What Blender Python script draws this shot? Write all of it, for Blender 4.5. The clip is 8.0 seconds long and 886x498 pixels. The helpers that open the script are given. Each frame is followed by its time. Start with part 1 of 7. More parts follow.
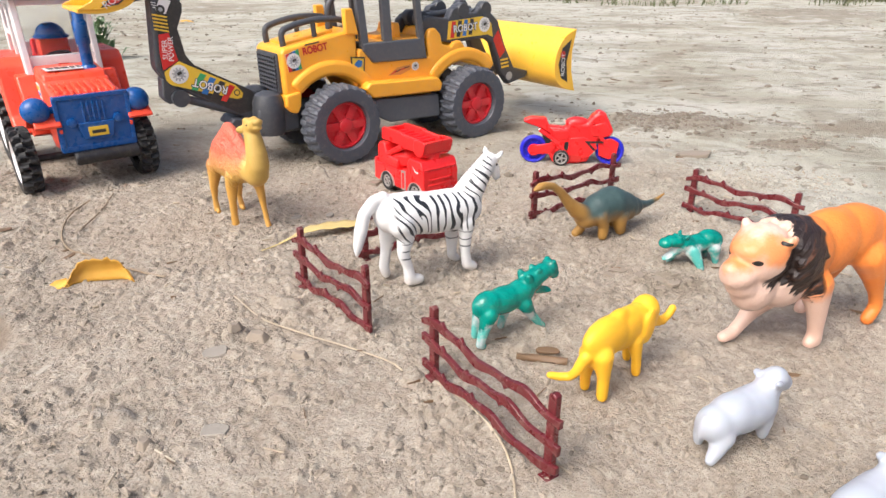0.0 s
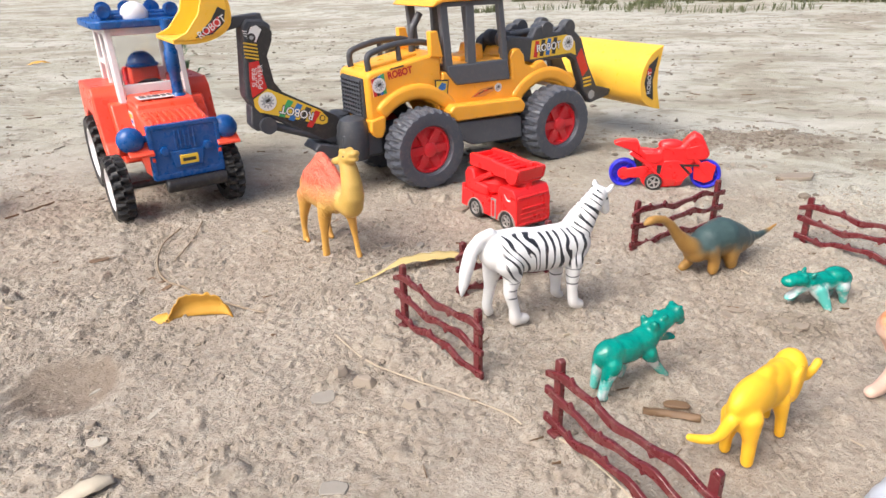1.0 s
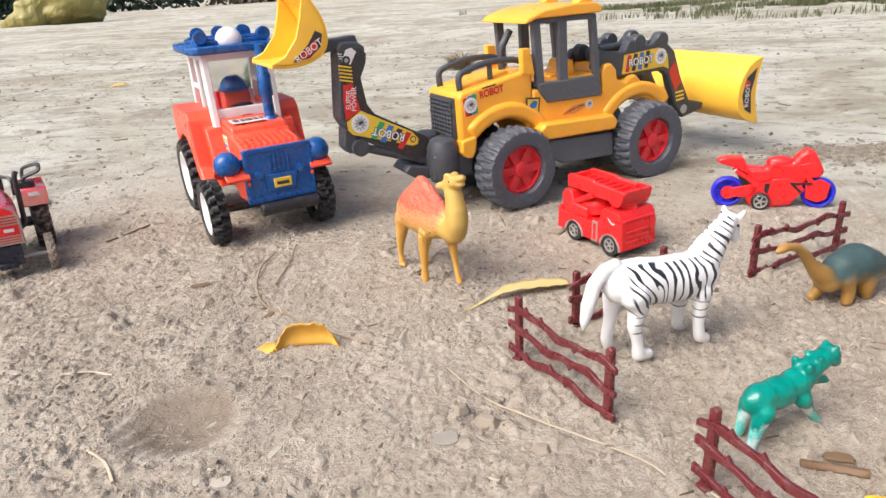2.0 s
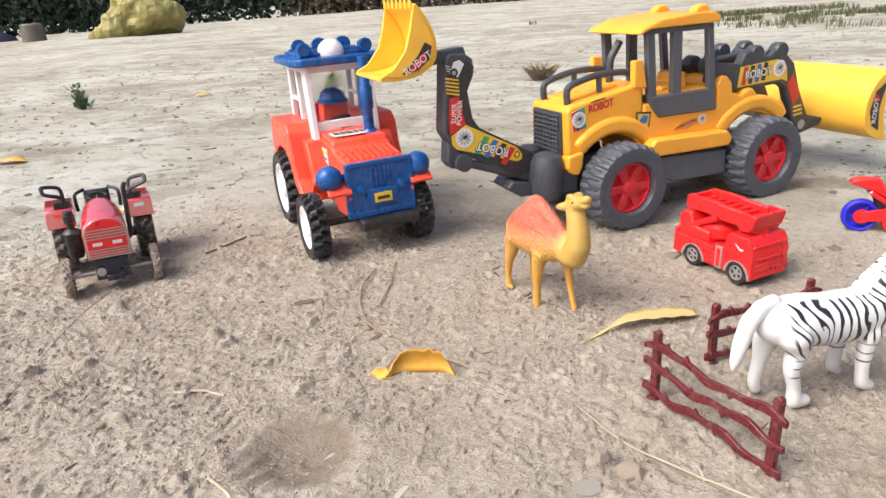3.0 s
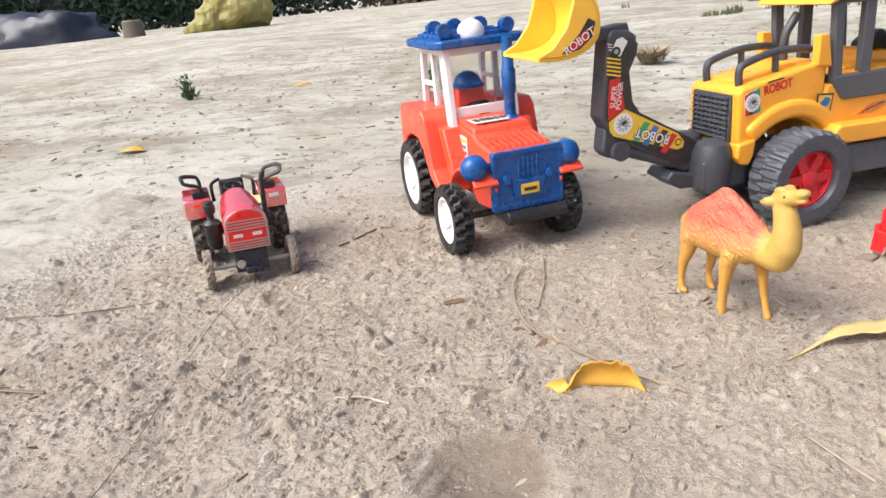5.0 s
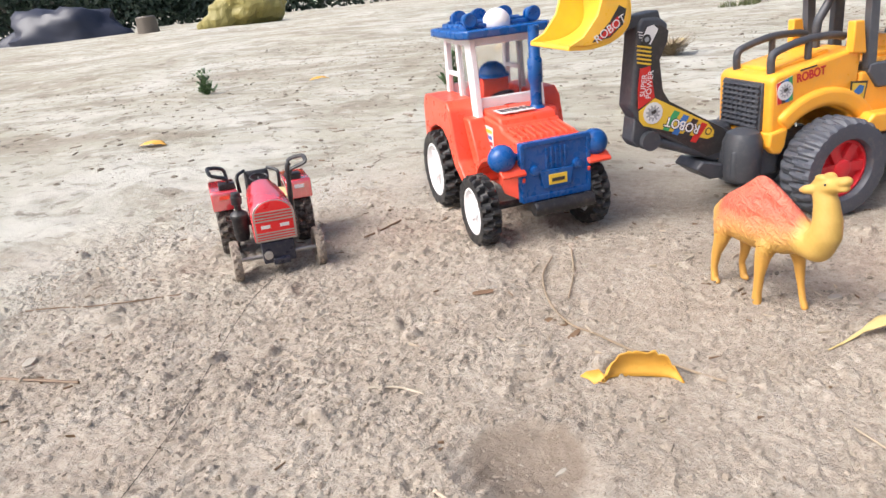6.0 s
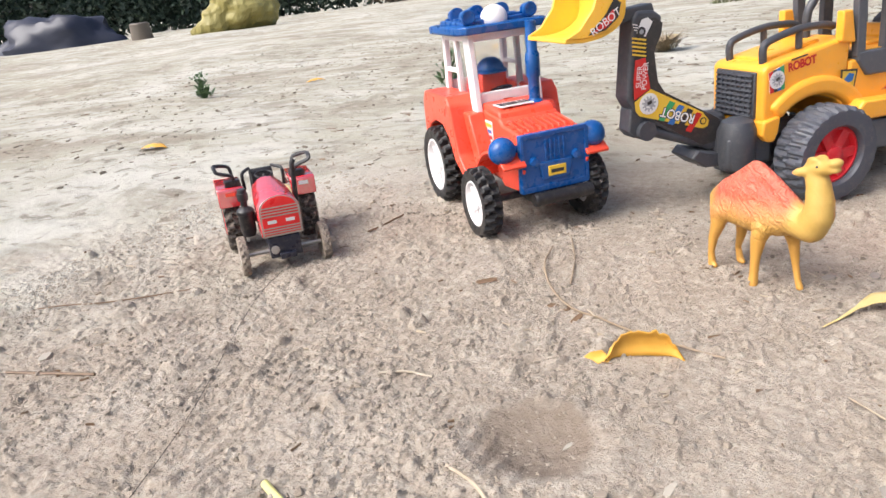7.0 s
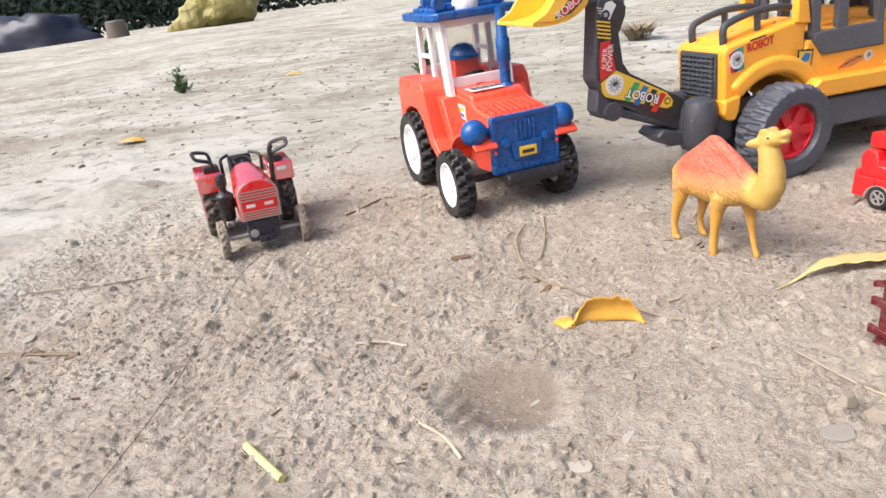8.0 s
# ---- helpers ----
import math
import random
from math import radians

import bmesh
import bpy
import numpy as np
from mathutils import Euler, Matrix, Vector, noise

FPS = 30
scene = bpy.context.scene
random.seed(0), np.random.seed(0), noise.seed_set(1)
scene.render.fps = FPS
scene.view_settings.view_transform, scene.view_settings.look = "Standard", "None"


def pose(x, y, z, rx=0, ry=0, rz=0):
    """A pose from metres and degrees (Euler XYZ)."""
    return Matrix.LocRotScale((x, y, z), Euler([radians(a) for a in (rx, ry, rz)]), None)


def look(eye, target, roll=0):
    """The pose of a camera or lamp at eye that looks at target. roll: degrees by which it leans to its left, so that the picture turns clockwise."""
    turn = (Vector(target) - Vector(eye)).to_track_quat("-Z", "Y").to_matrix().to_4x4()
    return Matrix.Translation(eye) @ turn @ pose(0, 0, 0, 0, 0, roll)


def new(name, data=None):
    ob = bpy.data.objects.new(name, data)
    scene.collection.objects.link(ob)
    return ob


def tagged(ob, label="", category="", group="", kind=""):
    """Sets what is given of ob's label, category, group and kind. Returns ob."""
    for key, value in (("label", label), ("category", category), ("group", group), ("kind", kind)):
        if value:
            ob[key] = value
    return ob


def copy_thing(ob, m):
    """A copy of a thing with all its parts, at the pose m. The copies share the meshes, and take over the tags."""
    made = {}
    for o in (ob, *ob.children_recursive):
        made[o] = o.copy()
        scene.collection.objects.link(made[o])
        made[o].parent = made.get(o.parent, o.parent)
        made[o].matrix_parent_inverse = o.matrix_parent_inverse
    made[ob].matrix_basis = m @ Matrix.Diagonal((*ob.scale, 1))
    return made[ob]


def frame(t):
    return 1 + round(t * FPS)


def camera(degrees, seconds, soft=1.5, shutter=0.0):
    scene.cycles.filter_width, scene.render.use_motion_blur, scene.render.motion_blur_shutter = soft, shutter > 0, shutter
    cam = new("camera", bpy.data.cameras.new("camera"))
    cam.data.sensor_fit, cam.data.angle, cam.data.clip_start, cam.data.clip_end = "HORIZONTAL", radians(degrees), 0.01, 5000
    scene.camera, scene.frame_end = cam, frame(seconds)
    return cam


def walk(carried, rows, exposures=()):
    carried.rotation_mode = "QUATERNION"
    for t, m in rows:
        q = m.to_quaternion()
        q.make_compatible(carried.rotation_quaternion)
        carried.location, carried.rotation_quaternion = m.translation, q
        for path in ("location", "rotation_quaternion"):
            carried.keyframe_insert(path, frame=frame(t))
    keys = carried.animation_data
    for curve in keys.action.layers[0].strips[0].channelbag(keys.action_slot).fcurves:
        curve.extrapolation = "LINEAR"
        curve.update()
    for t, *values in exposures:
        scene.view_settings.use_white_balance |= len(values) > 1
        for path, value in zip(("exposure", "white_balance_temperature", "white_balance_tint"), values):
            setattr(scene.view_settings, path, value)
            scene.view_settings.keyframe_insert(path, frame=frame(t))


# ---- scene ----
cam = camera(68.77, 8.0)
PATH = [
    (0, (0.01435, 0.01979, 0.19237), (-0.02166, 0.47309, -0.01553), 0.10),
    (0.5, (-0.00245, 0.02847, 0.19714), (-0.05571, 0.48176, -0.00705), -0.73),
    (1, (-0.02189, 0.03901, 0.20176), (-0.09600, 0.49055, 0.00021), -1.56),
    (2.5, (-0.08234, 0.05667, 0.20819), (-0.21685, 0.50046, 0.02122), -4.02),
    (3, (-0.10537, 0.06450, 0.20897), (-0.26165, 0.50271, 0.02580), -4.04),
    (3.5, (-0.12922, 0.07171, 0.20848), (-0.30381, 0.50381, 0.02732), -4.23),
    (4, (-0.14921, 0.07770, 0.20716), (-0.34045, 0.50198, 0.02436), -4.61),
    (4.5, (-0.16360, 0.07879, 0.20512), (-0.36487, 0.49786, 0.02106), -5.28),
    (6, (-0.18673, 0.07445, 0.20109), (-0.40265, 0.48395, 0.01216), -6.26),
    (6.5, (-0.18697, 0.06733, 0.19977), (-0.40130, 0.47865, 0.01300), -6.90),
    (7, (-0.18570, 0.06053, 0.19833), (-0.39983, 0.47138, 0.01033), -7.21),
    (7.5, (-0.18126, 0.05303, 0.19498), (-0.39129, 0.46529, 0.00545), -7.57),
    (8, (-0.17215, 0.04603, 0.19170), (-0.37531, 0.46024, -0.00105), -7.80),
]
LIGHTNESS = ((0.0, 0.55, 6150, 8.5), (3.5, 0.54, 6150, 8.5), (4.5, 0.58, 6130, 8.5), (6.0, 0.65, 6050, 9), (8.0, 0.65, 6030, 9))
walk(cam, [(t, look(eye, target, roll)) for t, eye, target, roll in PATH], LIGHTNESS)

# ---- daylight: bright haze, soft high sun ----
SUN_AZ, SUN_EL = 221.0, 50.0
world = bpy.data.worlds.new("hazy_sky")
scene.world = world
world.use_nodes = True
wn = world.node_tree.nodes
sky = wn.new("ShaderNodeTexSky")
sky.sky_type = "NISHITA"
sky.sun_disc = False
sky.sun_elevation = radians(SUN_EL)
sky.sun_rotation = radians(SUN_AZ)
sky.air_density, sky.dust_density, sky.ozone_density = 0.75, 8.0, 0.6
world.node_tree.links.new(sky.outputs[0], wn["Background"].inputs[0])
wn["Background"].inputs[1].default_value = 0.15
sun = new("sun", bpy.data.lights.new("sun", "SUN"))
sun.data.energy, sun.data.angle, sun.data.color = 1.4, radians(36), (1.0, 0.975, 0.95)
az, el = radians(SUN_AZ), radians(SUN_EL)
sun.matrix_world = look((0, 0, 0), (-math.sin(az) * math.cos(el), -math.cos(az) * math.cos(el), -math.sin(el)))


# ---- materials ----
def basis(name):
    m = bpy.data.materials.new(name)
    m.use_nodes = True
    nt = m.node_tree
    return m, nt, nt.nodes["Principled BSDF"], nt.nodes.new("ShaderNodeTexCoord")


def noise_tex(nt, vec, scale, detail=4.0, rough=0.55, distort=0.0):
    n = nt.nodes.new("ShaderNodeTexNoise")
    n.inputs["Scale"].default_value, n.inputs["Detail"].default_value = scale, detail
    n.inputs["Roughness"].default_value, n.inputs["Distortion"].default_value = rough, distort
    nt.links.new(vec, n.inputs["Vector"])
    return n.outputs["Fac"]


def ramp(nt, fac, stops):
    r = nt.nodes.new("ShaderNodeValToRGB")
    e = r.color_ramp.elements
    while len(e) < len(stops):
        e.new(0.5)
    for el_, (p, c) in zip(e, stops):
        el_.position, el_.color = p, (*c, 1) if len(c) == 3 else c
    nt.links.new(fac, r.inputs[0])
    return r.outputs[0]


def mix(nt, fac, a, b, mode="MIX"):
    x = nt.nodes.new("ShaderNodeMix")
    x.data_type, x.blend_type = "RGBA", mode
    for sock, v in ((x.inputs[0], fac), (x.inputs[6], a), (x.inputs[7], b)):
        if isinstance(v, (int, float)):
            sock.default_value = v
        elif isinstance(v, tuple):
            sock.default_value = (*v, 1)
        else:
            nt.links.new(v, sock)
    return x.outputs[2]


def bump(nt, b, height, strength, distance):
    k = nt.nodes.new("ShaderNodeBump")
    k.inputs["Strength"].default_value, k.inputs["Distance"].default_value = strength, distance
    nt.links.new(height, k.inputs["Height"])
    nt.links.new(k.outputs[0], b.inputs["Normal"])




def plastic(name, rgb, rough=0.36, dust=0.3, grain=0.0, metal=0.0, sss=0.0):
    """Moulded plastic with a little fading and a film of dust."""
    m, nt, b, tc = basis(name)
    o = tc.outputs["Object"]
    fade = noise_tex(nt, o, 45, 3)
    col = mix(nt, fade, tuple(c * 0.88 for c in rgb), tuple(min(1, c * 1.08 + 0.004) for c in rgb))
    d = ramp(nt, noise_tex(nt, o, 210, 6, 0.7), ((0.5, (0, 0, 0)), (0.75, (dust, dust, dust))))
    col = mix(nt, d, col, (0.40, 0.33, 0.26))
    nt.links.new(col, b.inputs["Base Color"])
    rr = ramp(nt, noise_tex(nt, o, 120, 4), ((0.3, (rough * 0.8,) * 3), (0.7, (min(1, rough * 1.35),) * 3)))
    nt.links.new(rr, b.inputs["Roughness"])
    b.inputs["Metallic"].default_value = metal
    b.inputs["Subsurface Weight"].default_value = sss
    b.inputs["Subsurface Radius"].default_value = (0.004, 0.002, 0.001)
    if grain:
        bump(nt, b, noise_tex(nt, o, 900, 3), grain, 0.0004)
    return m


YELLOW = plastic("yellow_plastic", (0.96, 0.42, 0.032), 0.33, 0.12)
PALE_YELLOW = plastic("bright_yellow_plastic", (0.95, 0.53, 0.05), 0.33, 0.12)
DARK_GREY = plastic("dark_grey_plastic", (0.052, 0.056, 0.066), 0.42, 0.1)
CAB_GREY = plastic("mid_grey_plastic", (0.092, 0.098, 0.112), 0.42, 0.1)
TYRE_GREY = plastic("grey_tyre_plastic", (0.070, 0.078, 0.098), 0.42, 0.18, 0.15)
BLACK = plastic("black_plastic", (0.012, 0.012, 0.014), 0.4, 0.15)
TYRE_BLACK = plastic("black_tyre_rubber", (0.014, 0.014, 0.015), 0.5, 0.2, 0.1)
RED_RIM = plastic("red_rim_plastic", (0.66, 0.02, 0.03), 0.36, 0.15)
RED = plastic("red_plastic", (0.78, 0.016, 0.018), 0.3, 0.06)
ORANGE = plastic("orange_red_plastic", (0.92, 0.085, 0.038), 0.3, 0.08)
BLUE = plastic("blue_plastic", (0.004, 0.08, 0.30), 0.27, 0.12)
BIKE_BLUE = plastic("ultramarine_plastic", (0.02, 0.02, 0.55), 0.35, 0.06)
WHITE = plastic("white_plastic", (0.82, 0.80, 0.80), 0.35, 0.12)
STEEL = plastic("dusty_steel", (0.45, 0.42, 0.38), 0.4, 0.4, 0, 0.6)
TRACTOR_RED = plastic("metallic_red_paint", (0.68, 0.018, 0.028), 0.15, 0.12)
DRY_MUD_TYRE = plastic("tyre_caked_in_dry_mud", (0.22, 0.18, 0.14), 0.9, 1.0, 0.3)
TRACTOR_RED.node_tree.nodes["Principled BSDF"].inputs["Coat Weight"].default_value = 1.0
TRACTOR_RED.node_tree.nodes["Principled BSDF"].inputs["Coat IOR"].default_value = 3.0
TRACTOR_RED.node_tree.nodes["Principled BSDF"].inputs["Coat Roughness"].default_value = 0.12
MUD_TYRE = plastic("muddy_tyre_rubber", (0.05, 0.042, 0.035), 0.8, 1.0, 0.2)
MAROON = plastic("maroon_fence_plastic", (0.12, 0.014, 0.018), 0.26, 0.2)
DECAL_WHITE = plastic("white_decal", (0.75, 0.74, 0.72), 0.4, 0.1)
DECAL_RED = plastic("red_decal", (0.58, 0.022, 0.018), 0.4, 0.1)
DECAL_GOLD = plastic("gold_decal", (0.76, 0.50, 0.04), 0.35, 0.1)
DECAL_BLACK = plastic("black_decal", (0.03, 0.028, 0.027), 0.4, 0.1)
DECAL_BLUE = plastic("blue_decal", (0.03, 0.16, 0.45), 0.4, 0.1)
DECAL_GREEN = plastic("green_decal", (0.05, 0.35, 0.12), 0.4, 0.1)
NAVY = plastic("navy_black_plastic", (0.010, 0.012, 0.026), 0.3, 0.15)
DECAL_TAN = plastic("tan_decal", (0.62, 0.26, 0.06), 0.4, 0.1)
CLEAR = plastic("clear_plastic", (0.95, 0.96, 0.96), 0.08, 0.0)
CLEAR.node_tree.nodes["Principled BSDF"].inputs["Transmission Weight"].default_value = 1.0
CLEAR.node_tree.nodes["Principled BSDF"].inputs["IOR"].default_value = 1.3
DULL_SILVER = plastic("dull_silver_paint", (0.42, 0.40, 0.38), 0.35, 0.15, 0, 0.5)
DECAL_GREY = plastic("grey_decal", (0.35, 0.36, 0.37), 0.4, 0.1)
ELEPHANT_YELLOW = plastic("elephant_yellow", (0.95, 0.50, 0.02), 0.5, 0.05, 0.1, 0, 0.1)
CHALK = plastic("chalk_white_plastic", (0.43, 0.46, 0.515), 0.42, 0.12, 0.05, 0, 0.1)


# ---- building helpers (centimetres inside a thing) ----
def bm_new():
    return bmesh.new()


def box(bm, c, s, m=None):
    mat = Matrix.Translation(c) @ (m or Matrix()) @ Matrix.Diagonal((*s, 1))
    bmesh.ops.create_cube(bm, size=1, matrix=mat)
    return bm


def prism(bm, pts, a, b, axis="y"):
    """A closed outline pushed from a to b along an axis."""
    put = {"y": lambda p, q, h: (p, h, q), "x": lambda p, q, h: (h, p, q), "z": lambda p, q, h: (p, q, h)}[axis]
    lo, hi = [bm.verts.new(put(p, q, a)) for p, q in pts], [bm.verts.new(put(p, q, b)) for p, q in pts]
    bm.faces.new(lo), bm.faces.new(hi[::-1])
    for i in range(len(pts)):
        j = (i + 1) % len(pts)
        bm.faces.new((lo[j], lo[i], hi[i], hi[j]))
    return bm


def shell(bm, pts, a, b, thick):
    """A bent sheet: an open outline in x and z with a thickness, pushed from a to b along y."""
    n = len(pts)
    off = []
    for i in range(n):
        p, q = Vector(pts[max(0, i - 1)]), Vector(pts[min(n - 1, i + 1)])
        t = (q - p).normalized()
        off.append((pts[i][0] - t.y * thick, pts[i][1] + t.x * thick))
    return prism(bm, list(pts) + off[::-1], a, b)


def lathe(bm, prof, m=None, n=28):
    """Turned round the z axis of m: rows of radius and height."""
    m = m or Matrix()
    rings = []
    for r, h in prof:
        if r < 1e-6:
            rings.append([bm.verts.new(m @ Vector((0, 0, h)))])
        else:
            rings.append([bm.verts.new(m @ Vector((r * math.cos(6.28318531 * i / n), r * math.sin(6.28318531 * i / n), h))) for i in range(n)])
    for A, B in zip(rings, rings[1:]):
        for i in range(n):
            j = (i + 1) % n
            f = [A[0], B[j], B[i]] if len(A) == 1 else [A[i], A[j], B[0]] if len(B) == 1 else [A[i], A[j], B[j], B[i]]
            if len(f) >= 3 and not (len(A) == 1 and len(B) == 1):
                bm.faces.new(f)
    for ring, flip in ((rings[0], True), (rings[-1], False)):
        if len(ring) > 1:
            bm.faces.new(ring[::-1] if flip else ring)
    return bm


def tube(bm, pts, r, n=8, flat=1.0):
    """A rod along points; r one radius or one a point; flat squeezes its section upright."""
    pts = [Vector(p) for p in pts]
    rs = r if isinstance(r, (list, tuple)) else [r] * len(pts)
    rings, side = [], None
    for i, p in enumerate(pts):
        t = (pts[min(i + 1, len(pts) - 1)] - pts[max(i - 1, 0)]).normalized()
        side = (t.cross(Vector((0, 0, 1))) if abs(t.z) < 0.95 else t.cross(Vector((0, 1, 0)))).normalized() if side is None else (side - t * side.dot(t)).normalized()
        up = side.cross(t)
        rings.append([bm.verts.new(p + rs[i] * (math.cos(6.28318531 * k / n) * side * flat + math.sin(6.28318531 * k / n) * up)) for k in range(n)])
    for A, B in zip(rings, rings[1:]):
        for i in range(n):
            j = (i + 1) % n
            bm.faces.new((A[i], A[j], B[j], B[i]))
    bm.faces.new(rings[0][::-1]), bm.faces.new(rings[-1])
    return bm


def ball(bm, c, r, m=None, u=20, v=12):
    rr = r if isinstance(r, tuple) else (r, r, r)
    arc = [(max(0.0, math.sin(math.pi * i / v)) if 0 < i < v else 0.0, -math.cos(math.pi * i / v)) for i in range(v + 1)]
    return lathe(bm, arc, Matrix.Translation(c) @ (m or Matrix()) @ Matrix.Diagonal((*rr, 1)), u)


def smooth_curve(pts, steps=5):
    """A soft line through points (Catmull-Rom)."""
    P = [Vector(p) for p in pts]
    P = [P[0] * 2 - P[1]] + P + [P[-1] * 2 - P[-2]]
    out = []
    for a, b, c, d in zip(P, P[1:], P[2:], P[3:]):
        for k in range(steps):
            t = k / steps
            out.append(0.5 * (2 * b + (c - a) * t + (2 * a - 5 * b + 4 * c - d) * t * t + (3 * b - a - 3 * c + d) * t ** 3))
    return out + [P[-2]]


def link_mesh(name, bm, material, bevel=0.0, angle=38, seg=2):
    bmesh.ops.recalc_face_normals(bm, faces=bm.faces)
    bm.transform(Matrix.Scale(0.01, 4))
    me = bpy.data.meshes.new(name)
    bm.to_mesh(me)
    bm.free()
    me.materials.append(material)
    me.polygons.foreach_set("use_smooth", [True] * len(me.polygons))
    me.set_sharp_from_angle(angle=radians(angle))
    ob = new(name, me)
    if bevel:
        b = ob.modifiers.new("edge", "BEVEL")
        b.width, b.segments, b.limit_method, b.angle_limit = bevel * 0.01, seg, "ANGLE", radians(angle)
        b.harden_normals = False
    return ob


def part(name, bm, material, parent, label="", bevel=0.0, angle=38, seg=2):
    ob = link_mesh(name, bm, material, bevel, angle, seg)
    ob.parent = parent
    return tagged(ob, label)


def thing(name, x, y, heading, label, category, group="", z=0.0):
    """An empty at the base of a thing, placed in centimetres."""
    ob = new(name)
    ob.empty_display_size = 0.02
    ob.matrix_world = pose(x * 0.01, y * 0.01, z * 0.01, 0, 0, heading)
    return tagged(ob, label, category, group)


def lone(name, bm, material, x, y, heading, label, category, group="", kind="", bevel=0.0, z=0.0, angle=38):
    ob = link_mesh(name, bm, material, bevel, angle)
    ob.matrix_world = pose(x * 0.01, y * 0.01, z * 0.01, 0, 0, heading)
    return tagged(ob, label, category, group, kind)


def words(text, size, m, material, parent, name="lettering", squash=1.0, label="", bold=0.0):
    """Flat lettering in the built-in font; m is its pose in centimetres, reading along x with y up."""
    cu = bpy.data.curves.new(name, "FONT")
    cu.body, cu.size, cu.extrude, cu.align_x, cu.align_y = text, size, 0.012, "CENTER", "CENTER"
    cu.offset = bold
    tmp = new(name, cu)
    me = bpy.data.meshes.new_from_object(tmp.evaluated_get(bpy.context.evaluated_depsgraph_get()))
    bpy.data.objects.remove(tmp)
    me.transform(Matrix.Scale(0.01, 4) @ m @ Matrix.Diagonal((squash, 1, 1, 1)))
    me.materials.append(material)
    ob = new(name, me)
    ob.parent = parent
    return tagged(ob, label)


# ---- noise for the ground ----
def lattice(x, y, seed):
    """Smooth value noise between -1 and 1 on arrays."""
    xi, yi = np.floor(x).astype(np.int64), np.floor(y).astype(np.int64)
    fx, fy = x - xi, y - yi
    fx, fy = fx * fx * (3 - 2 * fx), fy * fy * (3 - 2 * fy)

    def h(a, b):
        k = (a * 374761393 + b * 668265263 + seed * 1442695041) & 0xFFFFFFFF
        k = ((k ^ (k >> 13)) * 1274126177) & 0xFFFFFFFF
        return ((k ^ (k >> 16)) & 0xFFFF) / 32767.5 - 1
    return (h(xi, yi) * (1 - fx) + h(xi + 1, yi) * fx) * (1 - fy) + (h(xi, yi + 1) * (1 - fx) + h(xi + 1, yi + 1) * fx) * fy


def smoothstep(a, b, v):
    t = np.clip((v - a) / (b - a), 0, 1)
    return t * t * (3 - 2 * t)


def pick(a, b, seed):
    """A steady random value from 0 to 1 for each pair of whole numbers."""
    k = (a * 374761393 + b * 668265263 + seed * 1442695041) & 0xFFFFFFFF
    k = ((k ^ (k >> 13)) * 1274126177) & 0xFFFFFFFF
    return ((k ^ (k >> 16)) & 0xFFFF) / 65535.0


def clods(x, y, cell, seed, amount, tall):
    """Separate lumps of earth, one to a cell at most, irregular and flat-topped."""
    wx = x + 0.22 * cell * lattice(x / cell * 2.3, y / cell * 2.3, seed + 1)
    wy = y + 0.22 * cell * lattice(x / cell * 2.3, y / cell * 2.3, seed + 2)
    xi, yi = np.floor(wx / cell).astype(np.int64), np.floor(wy / cell).astype(np.int64)
    out = np.zeros_like(wx)
    for i in (-1, 0, 1):
        for j in (-1, 0, 1):
            a, b = xi + i, yi + j
            r = cell * (0.2 + 0.42 * pick(a, b, seed + 3) ** 2)
            turn = 6.283 * pick(a, b, seed + 4)
            dx, dy = wx - (a + pick(a, b, seed + 5)) * cell, wy - (b + pick(a, b, seed + 6)) * cell
            u, v = dx * np.cos(turn) + dy * np.sin(turn), (dy * np.cos(turn) - dx * np.sin(turn)) * (1.2 + 0.8 * pick(a, b, seed + 7))
            lump = np.clip(1.25 - (np.abs(u) ** 2.4 + np.abs(v) ** 2.4) / r ** 2.4, 0, 1) ** 0.6
            lump = lump * r * tall * (0.6 + 0.8 * pick(a, b, seed + 8)) * (pick(a, b, seed + 9) < amount) * (1 + 0.3 * np.clip(u / r, -1, 1))
            out = np.maximum(out, lump)
    return out


